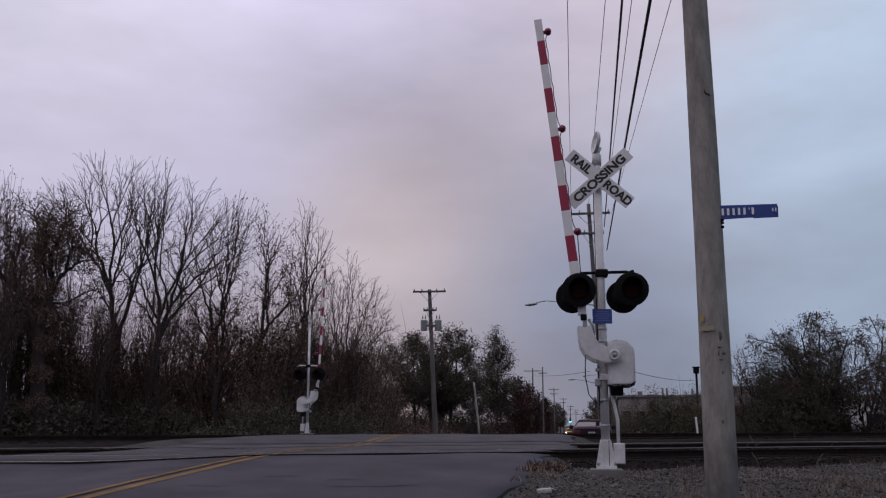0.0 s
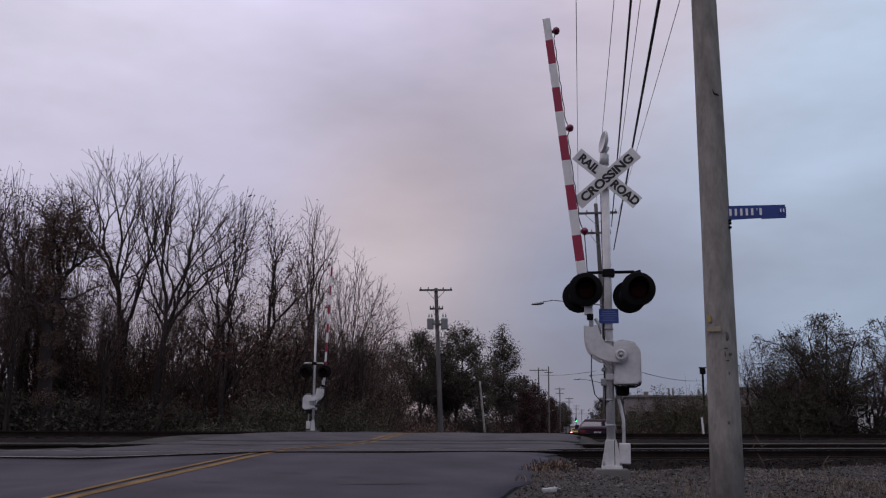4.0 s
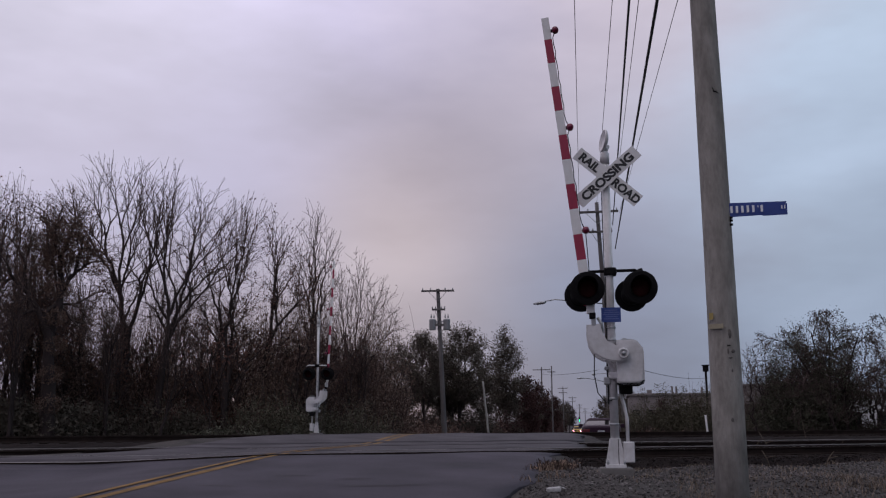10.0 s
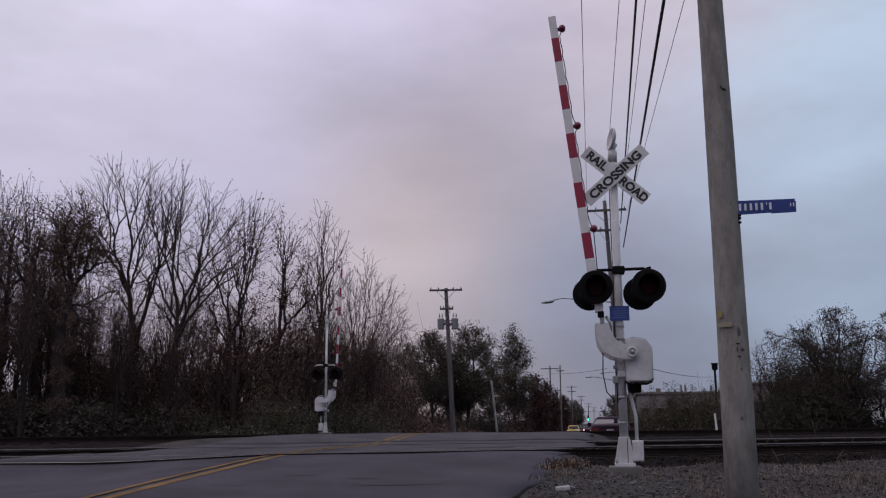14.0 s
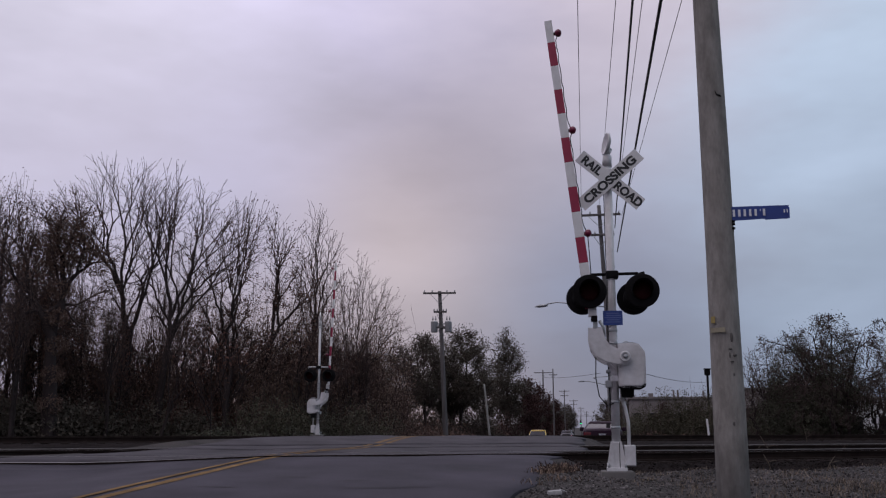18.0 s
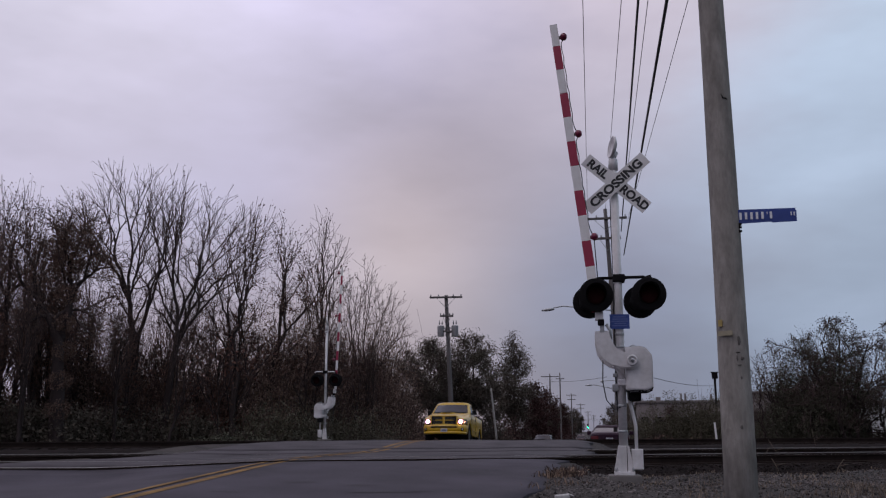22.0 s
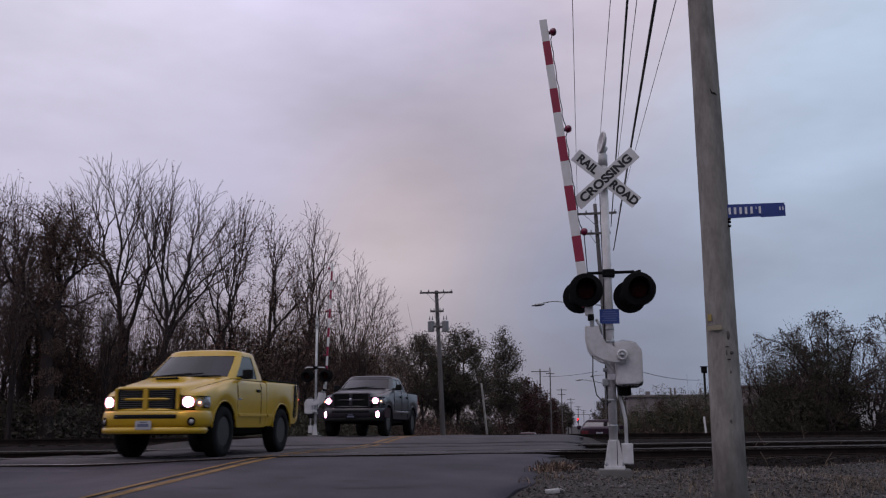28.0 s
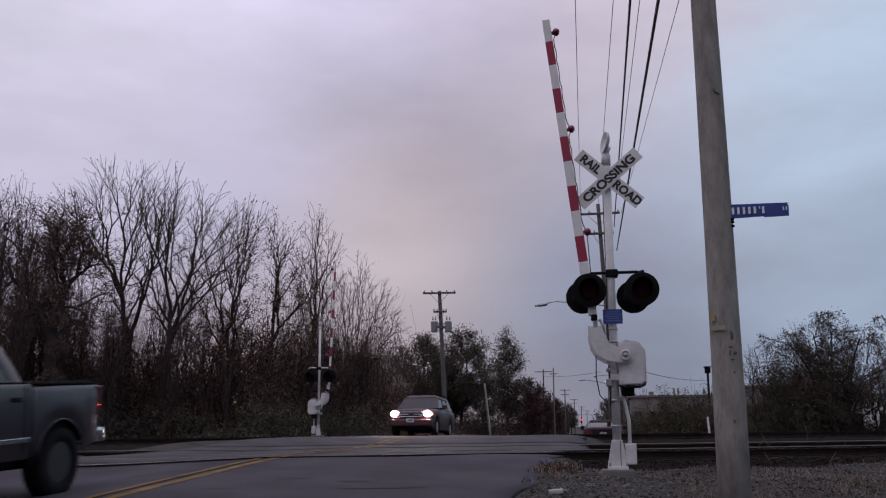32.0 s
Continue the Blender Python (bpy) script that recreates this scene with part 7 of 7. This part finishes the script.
# small trees by the far track
DROOP = dict(levels=4, kids=(6, 5, 5, 4), spread=0.7, ratio=0.55, up=0.1, wiggle=0.2, fork=0.15)
TWIGGY = dict(form=crowned, thin=(0.024, 0.012, 0.008), lift=0.05, wander=0.1, count=420, fork=0.14, stems=2, apart=0.3)
small_a = tree(41, 5.6, "small dark tree half bare of leaves", leaf=LEAF_GREEN, leaf_count=18000, leaf_size=0.026, scatter=0.15, girth=0.016, lobes=lumps(41, 9, 2.0, 1.2, 5.6, 0.7, 1.1), **TWIGGY)
small_b = tree(42, 6.4, "crooked small tree with drooping bare twigs", leaf=LEAF_OLIVE, leaf_count=1800, leaf_size=0.04, scatter=0.1, stems=2, girth=0.019, droop=0.55, sweep=-0.25, thin=(0.02, 0.011, 0.0065), **{**DROOP, "kids": (7, 6, 5, 4)})
small_c = tree(43, 5.4, "thin bare small tree with a few dry leaves", leaf=LEAF_OLIVE, leaf_count=2600, leaf_size=0.026, scatter=0.10, girth=0.011, lobes=lumps(43, 8, 1.9, 1.3, 5.4, 0.6, 1.0), **TWIGGY)
stand(small_a, 9.5, 51.0, 0, 1.26, 1.1)
stand(small_b, 12.0, 50.0, 10, 1.16)
stand(small_c, 7.7, 51.4, 40, 1.18, 1.05)
for src, x, y, turn, s in ((small_b, 13.4, 48.8, 160, 1.08), (small_c, 10.9, 48.8, 300, 1.05), (small_c, 13.4, 50.5, 90, 1.28), (small_a, 10.3, 54, 150, 1.2), (small_c, 15.5, 48, 10, 1.15), (small_b, 16.5, 50, 300, 1.15), (small_b, 12.9, 53.5, 200, 1.2), (small_a, 18, 47, 30, 1.0), (small_c, 8.6, 55, 200, 0.95), (small_a, 10.8, 50.0, 60, 1.28), (small_a, 8.8, 53.0, 210, 1.05), (small_b, 11.2, 52.5, 120, 1.2)):
    stand(copy_thing(src, Matrix()), x, y, turn, s)


# ---- brush ----
def brush(name, label, spots, leaf, seed, per=170, size=0.10, stems=14):
    """Tangled shrubs: thin stems and many small leaves round each spot (x, y, width, height)."""
    r = np.random.default_rng(seed)
    br, cs = [], []
    for x, y, w, h in spots:
        z = zz(x, y) - 0.1
        for _ in range(stems):
            p = np.array([x + r.normal(0, w * 0.35), y + r.normal(0, w * 0.35), z])
            q = p + np.array([r.normal(0, w * 0.45), r.normal(0, w * 0.45), h * r.uniform(0.6, 1.25)])
            m = (p + q) / 2 + r.normal(0, 0.12 * h, 3)
            br.append((np.array([p, m, q]), np.array([0.016, 0.011, 0.006])))
        n = int(per * r.uniform(0.8, 1.2))
        d = r.normal(0, 1, (n, 3))
        d /= np.linalg.norm(d, axis=1, keepdims=True)
        d *= r.uniform(0.0, 1.0, (n, 1)) ** 0.45 * (1 + 0.25 * np.sin(d[:, :1] * 5 + x) + 0.2 * np.sin(d[:, 2:] * 7 + y))
        cs.append(np.array([x, y, z + h * 0.45]) + d * (w, w, h * 0.55))
    c = np.concatenate(cs)
    v1, f1 = tubes(br, 3)
    v2, f2 = leaves(c, size, r)
    ob = lone(name, np.concatenate([v1, v2]), np.concatenate([f1, f2 + len(v1)]), [TWIG, leaf], slots=[0] * len(f1) + [1] * len(f2))
    return tagged(ob, label, "brush", kind="stuff")


r = np.random.default_rng(5)


def band(n, x0, y0, x1, y1, depth, w, h):
    out = []
    for k in range(n):
        f = (k + r.uniform(0, 1)) / n
        d = r.uniform(0, depth)
        out.append((x0 + (x1 - x0) * f + r.normal(0, 0.4) - d * 0.25, y0 + (y1 - y0) * f + d, w * r.uniform(0.7, 1.35), h * r.uniform(0.6, 1.4)))
    return out


brush("underbrush", "dense dark brown underbrush below the bare trees", band(150, -39, 31, -15.0, 58, 7, 1.4, 2.6), LEAF_DRY, 51, per=620, size=0.07)
brush("underbrush", "tangled olive underbrush at the edge of the wood", band(90, -36, 31.5, -15, 55, 3, 1.2, 1.9), LEAF_OLIVE, 52, per=1000, size=0.08, stems=8)
brush("underbrush", "tall russet thicket within the wood", band(80, -35, 40, -15.5, 64, 9, 1.4, 3.6), LEAF_RED, 53, per=280, size=0.08, stems=22)
brush("underbrush", "dark thicket behind the wood", band(80, -44, 46, -17.5, 74, 9, 2.2, 3.4), LEAF_DRY, 54, per=460, size=0.11, stems=20)
brush("underbrush", "brown brush along the far roadside", band(60, -17.0, 60, -13.2, 110, 4, 1.4, 2.6), LEAF_DRY, 55, per=300, size=0.10)
brush("underbrush", "green weeds beside the far signal", band(26, -19, 41, -13.8, 45.5, 2.0, 0.8, 0.8), LEAF_GREEN, 56, per=200, size=0.07, stems=6)
brush("underbrush", "brown-green bushes behind the far signal", band(34, -18.6, 46, -13.6, 56, 2.0, 1.1, 2.6), LEAF_HEDGE, 74, per=800, size=0.06, stems=6)
brush("underbrush", "dark brush between distant trees", band(90, -40, 84, -13.0, 128, 10, 2.6, 3.4), LEAF_OLIVE, 57, per=420, size=0.15)
brush("underbrush", "dark brush at the foot of the distant trees", band(44, -25, 86, -12.8, 100, 4, 1.8, 4.0), LEAF_OLIVE, 66, per=700, size=0.10)
brush("hedge", "grey-olive bushes beyond the tracks", band(60, 1.4, 60, 8.4, 56.5, 3, 1.0, 3.4), LEAF_HEDGE, 58, per=2300, size=0.045, stems=1)
brush("hedge", "dark bushes under the small trees", band(58, 6.8, 55, 13.2, 49.5, 5, 1.3, 2.3), LEAF_GREEN, 59, per=700, size=0.055, stems=12)
brush("hedge", "low dark brush at the foot of the bare small trees", band(36, 13.2, 49.5, 20, 44, 4, 1.2, 1.4), LEAF_GREEN, 73, per=500, size=0.055, stems=12)
brush("hedge", "dark rounded bush between the small trees", [(9.6 + 1.6 * math.sin(k * 2.4), 50.5 + 1.2 * math.cos(k * 2.4), 1.0, 4.0 + 0.8 * math.sin(k)) for k in range(12)], LEAF_GREEN, 72, per=1500, size=0.05, stems=3)
brush("hedge", "dry weeds along the far track", band(60, 0.5, 42, 19, 41.5, 2.5, 0.7, 0.6), LEAF_DRY, 60, per=120, size=0.05, stems=10)
brush("hedge", "dark distant shrubs by the road", band(24, 0.8, 130, 3.2, 240, 4, 2.0, 4.0), LEAF_OLIVE, 61, per=240, size=0.25)
brush("woods", "dark woods far behind the bare trees", band(170, -72, 44, -20, 90, 14, 3.0, 4.4), LEAF_DRY, 62, per=500, size=0.16, stems=22)
brush("woods", "dark thicket along the track to the west", band(60, -54, 22, -33, 34, 7, 1.8, 3.2), LEAF_DRY, 63, per=240, size=0.10, stems=24)
brush("underbrush", "tall dark thicket between the trunks", band(76, -40, 38, -25.2, 51, 6, 1.6, 3.6), LEAF_DRY, 64, per=360, size=0.065, stems=24)
brush("underbrush", "brown thicket of young growth behind the far signal", band(80, -19.6, 50, -14.4, 62, 4, 1.5, 7.4), LEAF_BROWN, 65, per=1500, size=0.06, stems=14)
brush("underbrush", "tall brown saplings in dead leaf", band(24, -31.0, 46, -25.2, 50, 3, 1.3, 7.0), LEAF_RED, 67, per=260, size=0.055, stems=22)
brush("underbrush", "tall brown growth climbing beside the old tree", band(16, -27.2, 44.6, -23.8, 47.6, 2, 1.0, 6.0), LEAF_DRY, 75, per=1000, size=0.055, stems=16)
brush("underbrush", "brown undergrowth in dead leaf under the bare trees", band(26, -26.0, 47, -19.5, 53, 3, 1.5, 3.8), LEAF_RED, 71, per=900, size=0.06, stems=16)
brush("underbrush", "dark maroon brush along the distant roadside", band(44, -13.6, 118, -12.6, 240, 1.5, 1.3, 3.6), LEAF_MAROON, 68, per=420, size=0.13)
brush("hedge", "dark distant growth behind the parked car", band(16, -0.6, 110, 1.4, 190, 2, 1.6, 4.4), LEAF_OLIVE, 69, per=520, size=0.12)
brush("underbrush", "brown thicket by the slim bare trees", band(18, -21.2, 52, -17.6, 56, 2, 1.4, 6.4), LEAF_BROWN, 70, per=1900, size=0.065, stems=14)

# ---- low buildings beyond the tracks ----
BLOCK = material("painted_block_wall", (0.24, 0.21, 0.21), 0.9, vary=0.2, grain=4, blotch=0.5)
ROOFING = material("dull_roofing", (0.19, 0.17, 0.17), 0.9, vary=0.2, grain=4, blotch=0.5)
PALE = material("pale_metal_siding", (0.55, 0.55, 0.56), 0.6, vary=0.15, grain=4, blotch=0.6)


def low_building(x, y, w, d, h, wall, label, bays=6, turn=0.0, vents=()):
    z = zz(x, y)
    b = empty("building", pose(x, y, z, 0, 0, turn))
    tagged(b, label, "building", "buildings beyond the tracks")
    part("wall", box(w, d, h, (0, 0, h / 2 - 0.3), 0.02), wall, b)
    part("roof", box(w + 0.5, d + 0.5, 0.28, (0, 0, h - 0.16), 0.03), ROOFING, b)
    for k in range(bays):
        cx = -w / 2 + w * (k + 0.5) / bays
        win = part("window", box(w / bays * 0.5, 0.10, h * 0.28, (cx, -d / 2 - 0.03, h * 0.55), 0.02), TRIM, b)
        part("pane", box(w / bays * 0.44, 0.02, h * 0.22, (cx, -d / 2 - 0.09, h * 0.55)), GLASS, win)
    for vx, vh, vw in vents:
        part("vent", box(vw, vw, vh, (vx, -d / 2 + 1.0, h + vh / 2 - 0.05), 0.03), ROOFING, b)
    return b


low_building(7.8, 126, 11.5, 12, 6.5, BLOCK, "low flat-roofed grey building far behind the bushes", 7, 0, ((-3.2, 0.5, 0.6), (-0.4, 0.9, 0.22), (0.1, 0.9, 0.22), (3.2, 0.8, 0.25)))
low_building(19.5, 112, 12, 12, 7.0, BLOCK, "flat-roofed dark building behind the small trees", 5, 0, ((-2.0, 0.6, 0.8),))
low_building(24, 88, 16, 8, 5.2, PALE, "long pale metal shed seen through the trees", 6, -4)

# ---- loose stone, weeds and litter by the signal ----
r = np.random.default_rng(8)


def stones(name, label, count, place, small, big, mat, seed, level=None):
    """Broken stones scattered on the ground, each a rough lump of its own."""
    q = np.random.default_rng(seed)
    base = np.array([(1, 0, 0), (-1, 0, 0), (0, 1, 0), (0, -1, 0), (0, 0, 1), (0, 0, -1)], float)
    tri = np.array([(0, 2, 4), (2, 1, 4), (1, 3, 4), (3, 0, 4), (2, 0, 5), (1, 2, 5), (3, 1, 5), (0, 3, 5)])
    xy = place(q, count)
    z = (level or ground_z)(xy[:, 0], xy[:, 1])
    s = small + (big - small) * q.uniform(0, 1, (count, 1, 1)) ** 2.2
    sh = base[None] * q.uniform(0.55, 1.2, (count, 6, 1)) * q.uniform(0.7, 1.3, (count, 1, 3)) + q.normal(0, 0.16, (count, 6, 3))
    sh[:, :, 2] *= 0.7
    a = q.uniform(0, 6.28, count)
    c, n = np.cos(a)[:, None], np.sin(a)[:, None]
    x, y = sh[:, :, 0] * c - sh[:, :, 1] * n, sh[:, :, 0] * n + sh[:, :, 1] * c
    V = np.stack([x, y, sh[:, :, 2]], -1) * s + np.concatenate([xy, z[:, None] + s[:, 0] * 0.25], 1)[:, None]
    F = (tri[None] + 6 * np.arange(count)[:, None, None]).reshape(-1, 3)
    return tagged(lone(name, V.reshape(-1, 3), F, mat), label, "gravel", kind="stuff")


def by_signal(q, n):
    y = 9.6 + 8.0 * q.uniform(0, 1, n) ** 1.3
    x = ROAD_R + 0.05 + (0.70 * y) * q.uniform(0, 1, n) ** 0.9
    return np.stack([x, y + 0.18 * (x + 1)], 1)


def by_edge(q, n):
    y = q.uniform(9.0, 17.0, n)
    return np.stack([ROAD_R + np.abs(q.normal(0, 0.6, n)) - 0.1, y], 1)


stones("gravel", "loose crushed stone and cinders beside the signal", 26000, by_signal, 0.008, 0.036, STONE, 81)
stones("gravel", "fine gravel spilled along the road edge", 4000, by_edge, 0.006, 0.022, STONE, 82)


def bed_place(s0, s1, u0, u1):
    def f(q, n):
        s, u = q.uniform(s0, s1, n), q.uniform(u0, u1, n)
        return np.stack([OVER.x * s + ALONG.x * u, OVER.y * s + ALONG.y * u], 1)
    return f


def bed_level(x, y):
    """The top of the ballast round the first two tracks."""
    s = over(x, y)
    first = TRACK_Z[0] - 0.20 - np.where(s < 17.9, 0.5, 0.06) * np.maximum(np.abs(s - 17.9) - 1.5, 0) ** 1.2
    second = TRACK_Z[1] - 0.20 - 0.06 * np.maximum(np.abs(s - 23.25) - 1.5, 0) ** 1.2
    return np.maximum(np.maximum(first, second), ground_z(x, y))


stones("gravel", "dark ballast stones on the shoulder of the track", 11000, bed_place(15.2, 17.1, 8.3, 27), 0.014, 0.045, DARK_STONE, 83, bed_level)
stones("gravel", "gravel at the foot of the track bank", 13000, bed_place(12.4, 15.6, 7.0, 25), 0.010, 0.036, STONE, 86)
stones("gravel", "dark ballast stones between the rails", 9000, bed_place(17.2, 22.4, 9.5, 30), 0.02, 0.05, DARK_STONE, 84, bed_level)
stones("gravel", "dark ballast stones west of the road", 5000, bed_place(15.4, 22.4, -24, -3.6), 0.02, 0.055, DARK_STONE, 85, bed_level)


def blades(name, label, spots, mat, seed, high=0.25, per=30, lean=0.5, wide=0.006):
    q = np.random.default_rng(seed)
    vs, fs = [], []
    for x, y, w in spots:
        z = float(ground_z(x, y)) - 0.01
        for _ in range(per):
            px, py = x + q.normal(0, w), y + q.normal(0, w)
            h = high * q.uniform(0.4, 1.3)
            a, l = q.uniform(0, 6.28), lean * q.uniform(0.1, 1.2)
            dx, dy = math.cos(a), math.sin(a)
            k = len(vs)
            sx, sy = -dy * wide, dx * wide
            vs += [(px - sx, py - sy, z), (px + sx, py + sy, z), (px + dx * h * l * 0.4 + sx * 0.7, py + dy * h * l * 0.4 + sy * 0.7, z + h * 0.6), (px + dx * h * l * 0.4 - sx * 0.7, py + dy * h * l * 0.4 - sy * 0.7, z + h * 0.6), (px + dx * h * l, py + dy * h * l, z + h)]
            fs += [(k, k + 1, k + 2, k + 3), (k + 3, k + 2, k + 4)]
    return tagged(lone(name, vs, fs, mat), label, "weeds", kind="stuff")


brush("weeds", "tuft of tan dead weeds at the road edge", [(-0.92 + r.normal(0, 0.22), 15.7 + r.normal(0, 0.35), 0.17, 0.22) for _ in range(14)], LEAF_TAN, 91, per=90, size=0.028, stems=9)
blades("weeds", "russet dead weeds at the road edge", [(-1.05 + r.normal(0, 0.2), 14.9 + r.normal(0, 0.4), 0.15) for _ in range(7)], LEAF_TAN, 95, 0.10, 24, 1.2, 0.008)
blades("weeds", "short brown grass at the foot of the track bank", [(ALONG.x * u + OVER.x * q, ALONG.y * u + OVER.y * q, 0.25) for u, q in ((r.uniform(7.0, 24), r.uniform(12.4, 15.4)) for _ in range(170))], GRASS, 96, 0.06, 22, 1.3, 0.006)
blades("weeds", "thin dull grass over the cinders", [(ROAD_R + 2.2 + 8.8 * r.uniform(0, 1) ** 0.8, 9.8 + 7.5 * r.uniform(0, 1), 0.22) for _ in range(330)], GRASS, 92, 0.09, 26, 1.0, 0.005)
blades("weeds", "tall dry stalks round the pole foot", [(1.7 + r.normal(0, 0.35), 10.7 + r.normal(0, 0.4), 0.1) for _ in range(12)], STRAW, 93, 0.34, 7, 0.35, 0.004)
blades("weeds", "dry grass clumps along the track", [(ALONG.x * u + OVER.x * s, ALONG.y * u + OVER.y * s, 0.18) for u, s in ((r.uniform(9, 26), r.uniform(15.0, 16.6)) for _ in range(70))], STRAW, 94, 0.10, 16, 0.9, 0.006)


def stalk(x, y, h, lean, turn):
    s = link("dead_stalk", tube([(0, 0, -0.03), (lean * 0.4, 0, h * 0.5), (lean, 0, h)], [0.012, 0.010, 0.005], 6), STRAW)
    side = part("side_shoot", tube([(lean * 0.5, 0, h * 0.55), (lean * 0.5 + 0.12, 0.02, h * 0.62), (lean * 0.5 + 0.2, 0.02, h * 0.66)], [0.008, 0.007, 0.004], 5), STRAW, s)
    s.matrix_world = pose(x, y, float(ground_z(x, y)), 0, 0, turn)
    return tagged(s, "dry tan dead plant stalk by the track", "plant", "dead stalks")


for u, s, h, lean, turn in ((11.6, 15.0, 0.30, -0.14, 10), (15.0, 19.3, 0.62, -0.28, 0), (12.6, 14.7, 0.28, 0.2, 20), (16.9, 19.3, 0.45, 0.22, 10), (14.6, 19.6, 0.42, 0.25, 0), (24.7, 29.7, 0.95, -0.12, 0), (15.0, 15.3, 0.16, 0.1, 0)):
    x, y, _ = track_point(s, u, 0)
    stalk(x, y, h, lean, turn)

CARTON = material("dirty_white_card", (0.42, 0.41, 0.41), 0.8, vary=0.3, grain=30, blotch=12)
litter = link("crushed_carton", box(0.21, 0.10, 0.06, (0, 0, 0.03), 0.02), CARTON)
for v in litter.data.vertices:
    v.co += Vector((0.012 * math.sin(40 * v.co.x), 0.010 * math.sin(50 * v.co.y + 3 * v.co.x), 0.012 * math.sin(33 * v.co.x + 1)))
litter.matrix_world = pose(-0.82, 13.0, zz(-0.82, 13.0) + 0.01, 3, -4, 14)
tagged(litter, "crushed white carton lying on the gravel", "litter")
part("carton_flap", box(0.09, 0.10, 0.006, (0.12, 0.02, 0.04), 0.002, turn=pose(0, 0, 0, 0, 24, 0)), CARTON, litter)

# cracks and patches in the road
for x, y, w, h in ((-3.2, 12.4, 0.42, 0.030), (-4.6, 13.3, 0.30, 0.030), (-2.7, 12.7, 0.25, 0.02), (-3.6, 13.1, 0.20, 0.025), (-5.2, 11.9, 0.26, 0.025), (-3.9, 20.6, 0.7, 0.06), (-2.3, 20.9, 0.4, 0.08), (-8.2, 20.7, 0.6, 0.06)):
    n = 14
    ring = []
    for k in range(n):
        a = 2 * math.pi * k / n
        q = r.uniform(0.35, 1.35)
        px, py = x + w * q * math.cos(a), y + h * 2.2 * q * math.sin(a) + 0.5 * (w * q * math.cos(a)) * 0.55
        ring.append((px, py, float(road_z(px, py)) + 0.012 * math.sin(px * 1.9 + py * 0.35) * math.sin(py * 0.4) + 0.004))
    lone("asphalt_patch", ring, [list(range(n))], PATCH, road)

motions()
